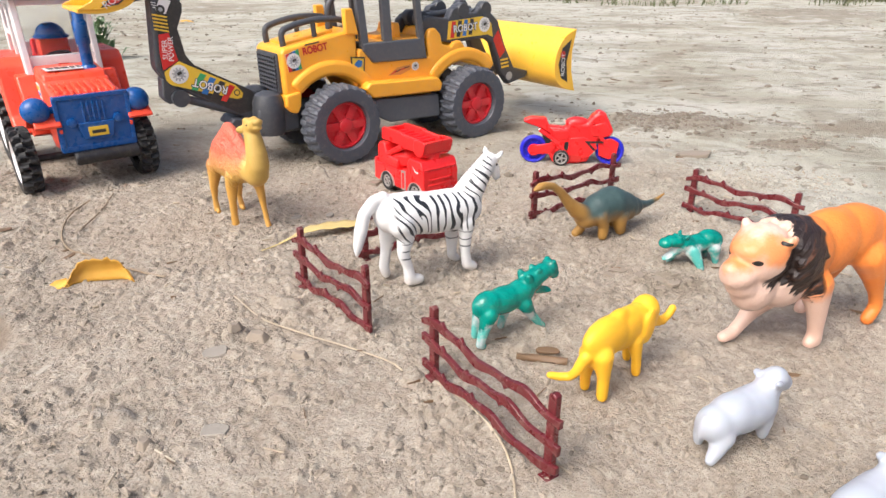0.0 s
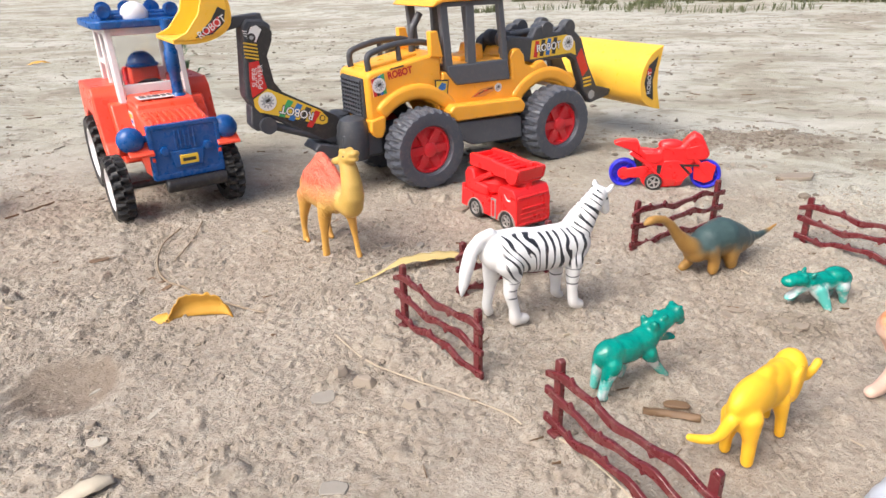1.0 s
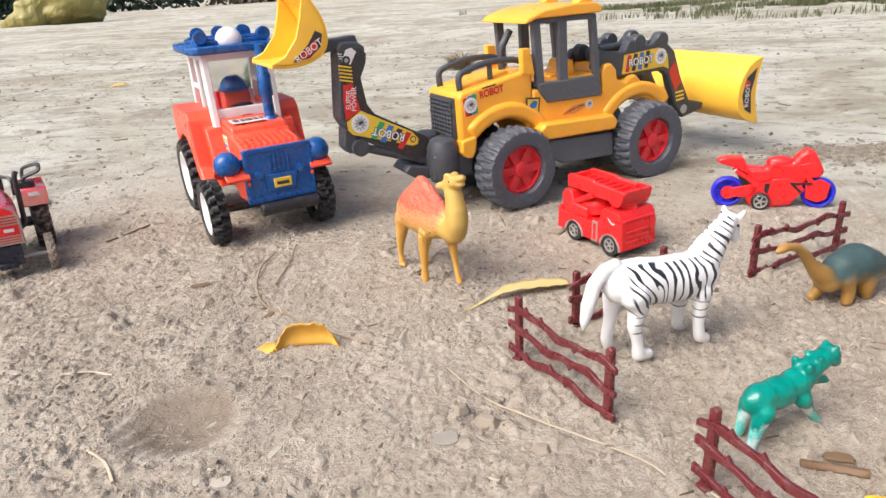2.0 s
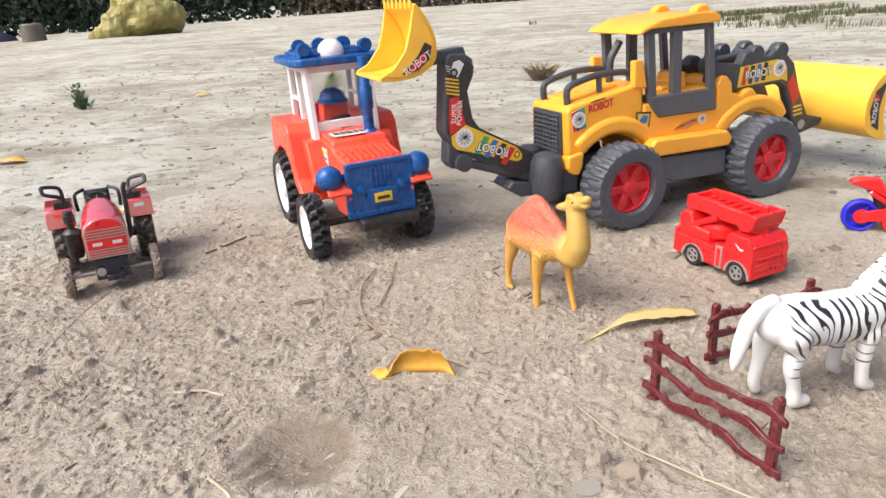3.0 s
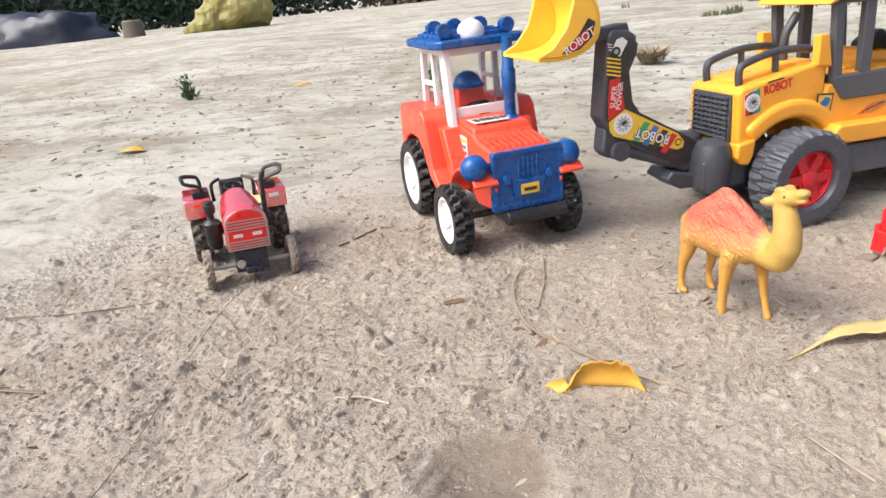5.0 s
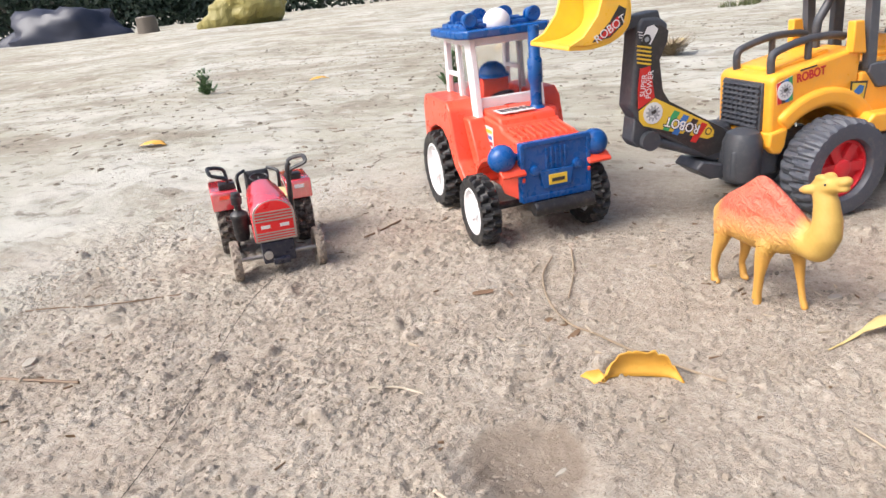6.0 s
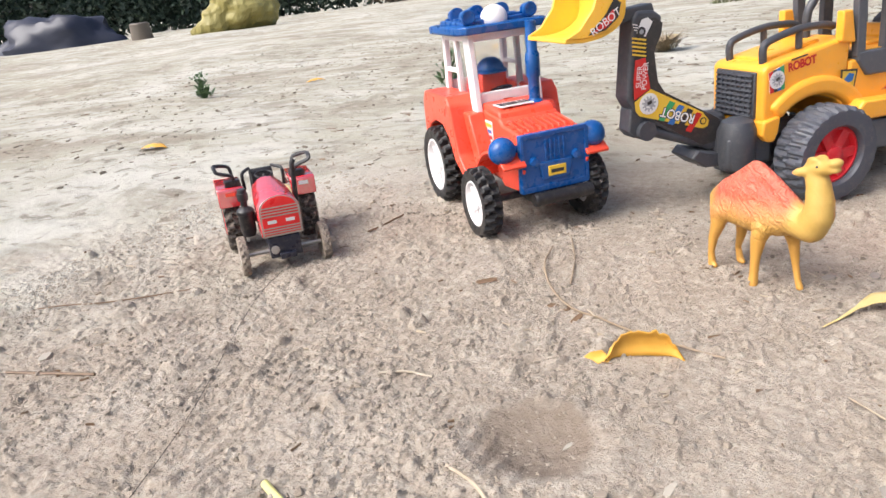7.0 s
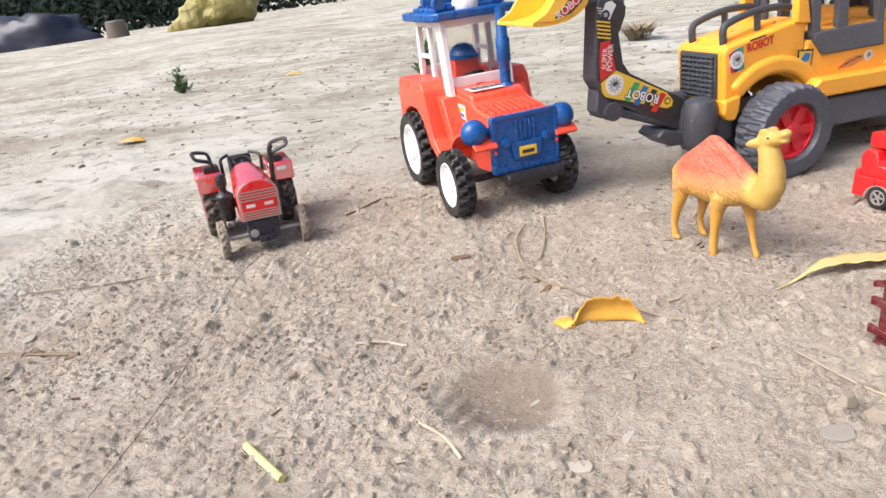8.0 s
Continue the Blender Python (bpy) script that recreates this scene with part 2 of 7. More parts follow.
def ground_height(x, y):
    """Height of the earth in centimetres at x, y in centimetres."""
    x, y = np.asarray(x, float), np.asarray(y, float)
    far = smoothstep(80, 260, np.hypot(x + 15, y - 40))
    beyond = np.hypot(np.maximum(0, np.maximum(-74 - x, x - 32)), np.maximum(0, np.maximum(13 - y, y - 62)))
    keep = np.exp(-beyond / 9)
    z = 0.10 * lattice(x / 19, y / 19, 1) + 0.08 * lattice(x / 7, y / 7, 2)
    # churned earth on one side of the toys, trodden dust on the other, clods lying in clusters
    churned = smoothstep(-24, -40, x) * smoothstep(60, 46, y)
    cluster = smoothstep(-0.05, 0.55, lattice(x / 13 + 4, y / 11, 3) + 0.6 * lattice(x / 4.3, y / 3.6, 4))
    loose = np.clip(0.32 + 0.5 * cluster + 0.25 * churned - 0.25 * smoothstep(44, 58, y), 0.05, 1)
    wx, wy = x + 0.6 * lattice(x / 2, y / 2, 41), y + 0.6 * lattice(x / 2, y / 2, 42)
    ax, ay, by = 0.82 * wx + 0.57 * wy, 0.82 * wy - 0.57 * wx, 0.45 * wy + 0.89 * wx
    swell = 0.14 * lattice(ax / 3.4, ay / 2.7, 5) + (0.06 + 0.08 * churned) * np.abs(lattice(ax / 1.7, ay / 1.4, 6)) + 0.05 * lattice(ay / 0.8, ax / 0.8, 8)
    lumps = np.maximum(np.maximum(clods(x, y, 1.35, 100, 0.25 * loose, 0.6), clods(ay, by, 0.4, 180, 1.0 * loose, 0.85)), clods(ax, ay, 0.62, 140, 0.7 * loose, 0.62))
    z += keep * (swell - 0.06 + lumps)
    z += (1 - keep) * (0.5 * np.maximum(0, lattice(x / 9, y / 7, 14)) + 0.3 * lattice(x / 4.5, y / 4, 15)) * np.exp(-beyond / 60)
    # a hollow scooped in the dust, with a soft rim
    d = np.hypot((x + 27.0) / 1.25, y - 28.9)
    z = z * (0.3 + 0.7 * smoothstep(2.3, 3.6, d)) - 0.8 * np.exp(-(d / 2.0) ** 2.4) + 0.2 * np.exp(-((d - 3.0) / 0.8) ** 2) + 0.12 * np.exp(-(d / 2.2) ** 4) * clods(x, y, 0.5, 220, 0.6 + 0 * x, 1.2)
    # treads pressed by the small tractor's tyres, before and behind it
    u, v = (x + 52.9) * 0.737 - (y - 44.1) * 0.676, (x + 52.9) * 0.676 + (y - 44.1) * 0.737
    for off, run in ((-3.1, 0.0), (3.1, 0.4), (-8.5, 0.7), (0.6, 0.2)):
        lane = np.exp(-((v - off - 0.02 * u - 0.5 * np.sin(u / 9 + run * 9)) / 0.75) ** 4) * smoothstep(40, 30, np.abs(u)) * keep
        z = z * (1 - 0.3 * lane) + lane * (0.10 * np.sin((u + 0.7 * np.abs(v - off)) * 5.4) - 0.06)
    # scratches beside the arched leaf
    u, v = (x + 29.5) * 0.9 + (y - 37.2) * 0.43, (y - 37.2) * 0.9 - (x + 29.5) * 0.43
    z += 0.16 * np.cos(v * 5.2) * np.exp(-(u / 1.5) ** 4 - (v / 1.8) ** 4)
    # slow swells far away
    z += far * (2.2 * lattice(x / 130, y / 130, 9) + 0.8 * lattice(x / 34, y / 26, 10))
    z += 1.2 * np.exp(-((x - 22) / 10) ** 2 - ((y - 84) / 5) ** 2) * (0.6 + 0.4 * lattice(x / 3, y / 3, 11))
    return z


def gz(x, y):
    return float(ground_height(np.array([x]), np.array([y]))[0])


# ---- ground: one sheet out to the horizon ----
def graded(lo, hi, step, out, grow):
    mid = list(np.arange(lo, hi, step))
    s, v, right = step, hi, []
    while v < out:
        right.append(v)
        s *= grow
        v += s
    s, v, left = step, lo, []
    while v > -out:
        s *= grow
        v -= s
        left.append(v)
    return np.array(left[::-1] + mid + right + [out])


def split_xyz(nt, vec):
    s = nt.nodes.new("ShaderNodeSeparateXYZ")
    nt.links.new(vec, s.inputs[0])
    return s.outputs


def mathn(nt, op, a, b=None, c=None):
    n = nt.nodes.new("ShaderNodeMath")
    n.operation = op
    for k, v in enumerate((a, b, c)):
        if v is None:
            continue
        if isinstance(v, (int, float)):
            n.inputs[k].default_value = v
        else:
            nt.links.new(v, n.inputs[k])
    return n.outputs[0]


def band(nt, v, lo, hi, soft):
    """1 where v lies between lo and hi (centimetres), with a soft edge."""
    def edge(a, b):
        n = nt.nodes.new("ShaderNodeMapRange")
        n.interpolation_type = "SMOOTHSTEP"
        n.inputs[1].default_value, n.inputs[2].default_value = a * 0.01, b * 0.01
        nt.links.new(v, n.inputs[0])
        return n.outputs[0]
    up = edge(lo - soft, lo + soft)
    down = edge(hi - soft, hi + soft)
    return mathn(nt, "MULTIPLY", up, mathn(nt, "SUBTRACT", 1.0, down))


def earth_material():
    """Sandy earth: pale beige dust near the toys, a trodden crust with bare brown streaks further out."""
    m, nt, b, tc = basis("dry_sandy_earth")
    o = tc.outputs["Object"]
    big = noise_tex(nt, o, 3.2, 5, 0.6)
    mid = noise_tex(nt, o, 17, 6, 0.65, 0.5)
    fine = noise_tex(nt, o, 150, 6, 0.72)
    grit = noise_tex(nt, o, 720, 5, 0.75)
    near = ramp(nt, big, ((0.32, (0.385, 0.322, 0.252)), (0.5, (0.46, 0.396, 0.32)), (0.68, (0.515, 0.455, 0.38))))
    near = mix(nt, 0.5, near, ramp(nt, mid, ((0.36, (0.30, 0.238, 0.178)), (0.5, (0.455, 0.388, 0.314)), (0.64, (0.62, 0.56, 0.475)))))
    near = mix(nt, 0.36, near, ramp(nt, fine, ((0.38, (0.25, 0.20, 0.15)), (0.5, (0.47, 0.405, 0.332)), (0.62, (0.66, 0.605, 0.525)))))
    litter = ramp(nt, noise_tex(nt, o, 95, 6, 0.68, 0.5), ((0.60, (0, 0, 0)), (0.66, (1, 1, 1))))
    near = mix(nt, mathn(nt, "MULTIPLY", litter, 0.45), near, (0.15, 0.12, 0.09))
    wide = nt.nodes.new("ShaderNodeMapping")
    wide.inputs["Rotation"].default_value = (0, 0, 0.32)
    wide.inputs["Scale"].default_value = (0.72, 1.0, 1.0)
    nt.links.new(o, wide.inputs[0])
    w = wide.outputs[0]
    crust = ramp(nt, noise_tex(nt, w, 2.3, 6, 0.62, 0.7), ((0.38, (0.37, 0.335, 0.265)), (0.46, (0.46, 0.44, 0.355)), (0.54, (0.545, 0.535, 0.455)), (0.64, (0.62, 0.615, 0.545))))
    bare = ramp(nt, noise_tex(nt, w, 8.5, 7, 0.66, 0.9), ((0.49, (0, 0, 0)), (0.60, (1, 1, 1))))
    crust = mix(nt, mathn(nt, "MULTIPLY", bare, 0.62), crust, (0.27, 0.24, 0.18))
    fleck = ramp(nt, noise_tex(nt, w, 36, 7, 0.7, 0.6), ((0.55, (0, 0, 0)), (0.62, (1, 1, 1))))
    crust = mix(nt, mathn(nt, "MULTIPLY", fleck, 0.72), crust, (0.17, 0.14, 0.105))
    chalky = ramp(nt, noise_tex(nt, w, 14, 6, 0.62, 0.3), ((0.55, (0, 0, 0)), (0.63, (1, 1, 1))))
    crust = mix(nt, mathn(nt, "MULTIPLY", chalky, 0.55), crust, (0.66, 0.65, 0.585))
    away = nt.nodes.new("ShaderNodeVectorMath")
    away.operation = "DISTANCE"
    away.inputs[1].default_value = (-0.22, 0.24, 0)
    nt.links.new(o, away.inputs[0])
    edge = mathn(nt, "MULTIPLY_ADD", noise_tex(nt, o, 4.5, 6, 0.62, 0.6), 0.7, away.outputs["Value"])
    c = mix(nt, band(nt, edge, 88, 1e6, 22), near, crust)
    c = mix(nt, 0.15, c, ramp(nt, grit, ((0.38, (0.17, 0.14, 0.105)), (0.5, (0.43, 0.37, 0.305)), (0.63, (0.62, 0.57, 0.5)))))
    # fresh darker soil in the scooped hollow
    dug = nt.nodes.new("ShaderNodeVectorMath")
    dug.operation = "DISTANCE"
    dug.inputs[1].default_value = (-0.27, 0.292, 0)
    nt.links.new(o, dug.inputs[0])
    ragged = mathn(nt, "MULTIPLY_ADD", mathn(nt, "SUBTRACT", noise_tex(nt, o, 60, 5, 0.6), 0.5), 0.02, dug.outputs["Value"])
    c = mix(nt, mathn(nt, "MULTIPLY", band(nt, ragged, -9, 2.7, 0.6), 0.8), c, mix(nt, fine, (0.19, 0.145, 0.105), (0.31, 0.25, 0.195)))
    # broken patches of bare brown soil further back
    for px_, py_, wide_, deep_ in ((0.225, 0.835, 0.13, 0.05), (0.345, 0.745, 0.06, 0.025), (0.48, 0.825, 0.09, 0.05), (0.10, 0.80, 0.10, 0.03), (0.13, 0.40, 0.035, 0.022)):
        off = nt.nodes.new("ShaderNodeVectorMath")
        off.operation = "SUBTRACT"
        off.inputs[1].default_value = (px_, py_, 0)
        nt.links.new(o, off.inputs[0])
        flat = nt.nodes.new("ShaderNodeVectorMath")
        flat.operation = "MULTIPLY"
        flat.inputs[1].default_value = (1 / wide_, 1 / deep_, 0)
        nt.links.new(off.outputs[0], flat.inputs[0])
        size_ = nt.nodes.new("ShaderNodeVectorMath")
        size_.operation = "LENGTH"
        nt.links.new(flat.outputs[0], size_.inputs[0])
        reach = mathn(nt, "MULTIPLY_ADD", noise_tex(nt, o, 40, 6, 0.65), 1.6, size_.outputs["Value"])
        c = mix(nt, mathn(nt, "MULTIPLY", ramp(nt, mathn(nt, "MULTIPLY", reach, 0.5), ((0.72, (1, 1, 1)), (0.86, (0, 0, 0)))), 0.75), c, mix(nt, fine, (0.20, 0.165, 0.125), (0.34, 0.29, 0.225)))
    c = mix(nt, 1.0, c, (0.885, 0.888, 0.885), "MULTIPLY")
    nt.links.new(c, b.inputs["Base Color"])
    b.inputs["Roughness"].default_value = 0.95
    b.inputs["Specular IOR Level"].default_value = 0.15
    k = mathn(nt, "MULTIPLY_ADD", fine, 2.4, mathn(nt, "MULTIPLY_ADD", noise_tex(nt, o, 45, 6, 0.65), 4.0, mathn(nt, "MULTIPLY", grit, 1.5)))
    bump(nt, b, k, 0.7, 0.0016)
    return m


EARTH = earth_material()


def build_ground():
    xs = graded(-74, 32, 0.115, 30000, 1.05)
    ys = graded(13, 62, 0.115, 30000, 1.035)
    X, Y = np.meshgrid(xs, ys)
    Z = ground_height(X, Y)
    co = np.stack([X, Y, Z], -1).reshape(-1, 3) * 0.01
    ny, nx = X.shape
    i = np.arange(ny * nx).reshape(ny, nx)
    quads = np.stack([i[:-1, :-1], i[:-1, 1:], i[1:, 1:], i[1:, :-1]], -1).reshape(-1, 4)
    me = bpy.data.meshes.new("ground")
    me.from_pydata(co.tolist(), [], quads.tolist())
    me.polygons.foreach_set("use_smooth", [True] * len(me.polygons))
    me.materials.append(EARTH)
    return tagged(new("ground", me), "dry sandy beige earth with crumbs and footprints", "ground", "", "structure")


build_ground()


# ---- figures: one plain mesh each ----
def chain(bm, joints, n=18):
    """Rounded, tapered limb through joints of x, y, z and radius."""
    for x, y, z, r in joints:
        ball(bm, (x, y, z), r * 1.04, None, n, 10)
    for a, b in zip(joints, joints[1:]):
        p, q = Vector(a[:3]), Vector(b[:3])
        d = q - p
        if d.length < 0.02:
            continue
        m = Matrix.Translation(p) @ d.to_track_quat("Z", "Y").to_matrix().to_4x4()
        lathe(bm, ((a[3] * 1.04, 0), (b[3] * 1.04, d.length)), m, n)


def figure(name, spec, material, label, category, voxel=0.09, soften=20, extras=(), extra_mat=None, group="", lift=0.0):
    bm = bm_new()
    for limb in spec["limbs"]:
        chain(bm, limb)
    for x, y, z, rx, ry, rz, tilt in spec.get("blobs", ()):
        ball(bm, (x, y, z), (rx * 1.03, ry * 1.03, rz * 1.03), pose(0, 0, 0, 0, tilt, 0), 32, 20)
    tmp = link_mesh(name, bm, material)
    r = tmp.modifiers.new("skin", "REMESH")
    r.mode, r.voxel_size, r.use_smooth_shade = "VOXEL", voxel * 0.01, True
    s = tmp.modifiers.new("soften", "SMOOTH")
    s.factor, s.iterations = 0.5, soften
    me = bpy.data.meshes.new_from_object(tmp.evaluated_get(bpy.context.evaluated_depsgraph_get()))
    old = tmp.data
    bpy.data.objects.remove(tmp)
    bpy.data.meshes.remove(old)
    bm = bm_new()
    bm.from_mesh(me)
    n0 = len(bm.faces)
    for c, rad in extras:
        ball(bm, tuple(v * 0.01 for v in c), tuple(v * 0.01 for v in rad) if isinstance(rad, tuple) else rad * 0.01, None, 12, 8)
    bm.faces.ensure_lookup_table()
    for f in bm.faces[n0:]:
        f.material_index, f.smooth = 1, True
    me2 = bpy.data.meshes.new(name)
    bm.to_mesh(me2)
    bm.free()
    bpy.data.meshes.remove(me)
    me2.materials.append(material)
    me2.materials.append(extra_mat or DECAL_BLACK)
    me2.polygons.foreach_set("use_smooth", [True] * len(me2.polygons))
    ob = new(name, me2)
    x, y = spec["base"]
    ob.matrix_world = pose(x * 0.01, y * 0.01, (gz(x, y) + lift) * 0.01, 0, 0, spec["heading"]) @ Matrix.Scale(spec.get("size", 1.0), 4)
    return tagged(ob, label, category, group)


ZEBRA_TRUNK = [[(-2.7, 0.0, 4.61, 1.18), (-1.58, 0.0, 4.45, 1.31), (-0.32, 0.0, 4.22, 1.3), (1.16, 0.0, 4.15, 1.32), (2.3, 0.0, 4.21, 1.2)], [(2.3, 0.0, 4.48, 1.03), (3.02, 0.0, 5.6, 0.84), (3.94, 0.0, 6.83, 0.57), (4.16, 0.0, 7.05, 0.47)], [(4.16, 0.0, 6.96, 0.45), (4.54, 0.0, 6.39, 0.37), (4.72, 0.0, 5.87, 0.29)]]
ZEBRA_LIMBS = [[(-2.51, -0.85, 4.12, 0.78), (-2.21, -0.85, 3.38, 0.57), (-2.41, -0.85, 2.21, 0.38), (-2.09, -0.85, 1.15, 0.32), (-1.98, -0.85, 0.29, 0.39)], [(-1.98, -0.85, 0.29, 0.39), (-1.35, -0.85, 0.23, 0.33)], [(-2.62, 0.84, 3.34, 0.65), (-2.82, 0.85, 1.95, 0.36), (-3.03, 0.85, 0.72, 0.32), (-2.88, 0.85, 0.2, 0.3)]]
ZEBRA_LEGS = [[(2.05, -0.85, 3.4, 0.56), (1.99, -0.85, 2.51, 0.42), (2.01, -0.85, 1.4, 0.32), (2.17, -0.85, 0.43, 0.34), (2.57, -0.85, 0.24, 0.34)], [(1.93, 0.84, 2.43, 0.51), (1.94, 0.85, 1.3, 0.35), (1.95, 0.85, 0.43, 0.31), (2.29, 0.85, 0.18, 0.28)]]
ZEBRA_ENDS = [[(-3.25, 0.0, 5.79, 0.34), (-3.93, 0.0, 5.55, 0.37), (-4.5, 0.0, 4.87, 0.4), (-4.8, 0.01, 3.76, 0.4), (-5.03, 0.0, 2.78, 0.28), (-5.13, -0.01, 2.28, 0.13)], [(4.04, 0.3, 7.45, 0.2), (4.05, 0.32, 7.66, 0.17), (4.06, 0.34, 7.82, 0.1)], [(4.68, -0.3, 7.2, 0.19), (4.82, -0.32, 7.42, 0.17), (4.94, -0.34, 7.58, 0.1)]]
ZEBRA = dict(base=(-2.3, 39.8), heading=33, limbs=ZEBRA_TRUNK + ZEBRA_LIMBS + ZEBRA_LEGS + ZEBRA_ENDS)
CAMEL_TRUNK = [[(-2.75, 0.0, 4.15, 0.85), (-1.6, 0.0, 4.4, 1.15), (0.3, 0.0, 4.45, 1.22), (2.0, 0.0, 4.6, 1.1), (3.2, 0.0, 4.85, 0.9)], [(-3.0, 0.0, 4.6, 0.7), (-2.1, 0.0, 5.4, 0.75), (-1.1, 0.0, 6.25, 0.62), (-0.15, 0.0, 7.25, 0.42), (0.2, 0.0, 7.28, 0.38), (1.3, 0.0, 6.65, 0.46), (2.4, 0.0, 5.95, 0.5), (3.4, 0.0, 5.3, 0.55)]]
CAMEL_LIMBS = [[(3.4, 0.0, 4.75, 0.85), (4.3, 0.0, 4.7, 0.86), (4.72, 0.0, 5.5, 0.8), (4.75, 0.0, 6.3, 0.72), (4.55, 0.0, 7.2, 0.62), (4.3, 0.0, 7.85, 0.55)], [(4.0, -0.42, 8.0, 0.26), (3.68, -0.58, 7.93, 0.25), (3.42, -0.66, 7.86, 0.13)], [(4.0, 0.42, 8.0, 0.26), (3.68, 0.58, 7.93, 0.25), (3.42, 0.66, 7.86, 0.13)]]
CAMEL_LEGS = [[(-2.15, -0.72, 4.0, 0.66), (-2.15, -0.88, 3.1, 0.46), (-2.45, -0.95, 2.1, 0.31), (-2.6, -0.95, 0.97, 0.21), (-2.47, -0.95, 0.12, 0.25)], [(-2.47, -0.95, 0.12, 0.22), (-2.2, -0.95, 0.08, 0.2)], [(-1.75, 0.8, 3.2, 0.5), (-1.98, 0.92, 2.1, 0.31), (-2.24, 0.95, 1.02, 0.2), (-1.98, 0.95, 0.12, 0.24), (-1.7, 0.95, 0.08, 0.18)]]
CAMEL_ENDS = [[(1.55, -0.75, 4.0, 0.6), (1.43, -0.9, 3.2, 0.45), (1.36, -0.95, 1.95, 0.29), (1.31, -0.95, 0.9, 0.26), (1.3, -0.95, 0.15, 0.3)], [(2.3, 0.78, 3.6, 0.5), (2.38, 0.92, 2.8, 0.33), (2.63, 0.95, 1.44, 0.21), (2.9, 0.95, 0.5, 0.19), (3.1, 0.95, 0.1, 0.22)]]
CAMEL_FLESH = [(-0.2, 0.0, 4.6, 3.1, 1.12, 1.25, 0.0), (-0.5, 0.0, 5.6, 2.1, 0.98, 1.25, -8), (0.0, 0.0, 6.4, 1.15, 0.72, 1.0, 0.0), (1.6, 0.0, 5.4, 1.9, 0.85, 0.85, 28), (4.35, 0.0, 8.2, 0.76, 0.56, 0.6, -22), (4.95, 0.0, 8.36, 0.62, 0.44, 0.42, -25), (5.42, 0.0, 8.68, 0.42, 0.4, 0.27, -20), (5.42, 0.0, 8.3, 0.36, 0.34, 0.17, -10), (4.3, -0.3, 8.66, 0.4, 0.22, 0.22, -12), (4.3, 0.3, 8.66, 0.4, 0.22, 0.22, -12)]
CAMEL = dict(base=(-18.5, 48.7), heading=-46.8, blobs=CAMEL_FLESH, limbs=CAMEL_TRUNK + CAMEL_LIMBS + CAMEL_LEGS + CAMEL_ENDS)
ELEPHANT_TRUNK = [[(2.9, 0.0, 2.75, 0.46), (3.45, -0.1, 2.35, 0.33), (3.95, -0.25, 2.2, 0.25), (4.38, -0.35, 2.42, 0.21), (4.62, -0.42, 2.8, 0.22)], [(-1.95, -0.42, 2.7, 0.55), (-1.84, -0.55, 1.5, 0.32), (-1.79, -0.57, 0.28, 0.28)], [(-1.8, 0.42, 2.4, 0.5), (-1.74, 0.55, 0.95, 0.28), (-1.64, 0.57, 0.25, 0.26)]]
ELEPHANT_LIMBS = [[(0.9, -0.42, 2.4, 0.44), (1.15, -0.55, 1.25, 0.27), (1.27, -0.57, 0.28, 0.25)], [(1.6, 0.42, 2.3, 0.4), (2.0, 0.55, 1.0, 0.25), (2.2, 0.57, 0.22, 0.23)], [(-2.75, 0.0, 2.75, 0.32), (-3.0, 0.25, 1.95, 0.25), (-3.05, 0.55, 1.52, 0.22), (-3.4, 0.95, 1.48, 0.22), (-3.78, 1.25, 1.6, 0.19)]]
ELEPHANT_FLESH = [(-0.95, 0.0, 3.2, 1.9, 0.7, 1.05, 8), (-1.75, 0.0, 2.9, 0.95, 0.68, 1.1, 0.0), (0.5, 0.0, 3.05, 1.6, 0.7, 1.1, -4), (-0.2, 0.0, 3.95, 0.8, 0.38, 0.42, 0.0), (2.35, 0.0, 3.35, 0.78, 0.72, 0.86, 10)]
ELEPHANT_SHAPE = [(2.8, 0.0, 2.85, 0.55, 0.52, 0.62, 0.0), (1.7, -0.72, 2.95, 0.55, 0.16, 0.95, 10), (1.7, 0.66, 2.85, 0.5, 0.16, 0.8, 10), (1.4, 0.0, 3.25, 0.9, 0.66, 0.8, 0.0)]
ELEPHANT = dict(base=(7.7, 29.0), heading=47.5, size=0.95, blobs=ELEPHANT_FLESH + ELEPHANT_SHAPE, limbs=ELEPHANT_TRUNK + ELEPHANT_LIMBS)
HIPPO_TRUNK = [[(1.75, 0.0, 2.5, 0.36), (2.2, 0.0, 2.25, 0.27), (2.75, 0.0, 2.1, 0.2)], [(1.05, 0.36, 3.35, 0.24), (0.98, 0.4, 3.55, 0.18)], [(1.05, -0.36, 3.35, 0.24), (0.98, -0.4, 3.55, 0.18)], [(-1.75, -0.45, 1.95, 0.52), (-2.1, -0.52, 1.2, 0.32), (-2.38, -0.55, 0.3, 0.25)], [(-2.38, -0.55, 0.3, 0.24), (-2.2, -0.55, 0.15, 0.22)]]
HIPPO_LIMBS = [[(-1.65, 0.45, 1.8, 0.5), (-1.9, 0.52, 0.95, 0.28), (-1.98, 0.55, 0.2, 0.23)], [(0.75, -0.45, 1.9, 0.46), (1.25, -0.52, 1.1, 0.27), (1.95, -0.55, 0.25, 0.22), (2.1, -0.55, 0.14, 0.2)], [(0.3, 0.45, 1.8, 0.42), (0.05, 0.52, 1.0, 0.25), (-0.15, 0.55, 0.25, 0.21)], [(-2.42, 0.0, 2.6, 0.1), (-2.52, 0.0, 2.1, 0.08)]]
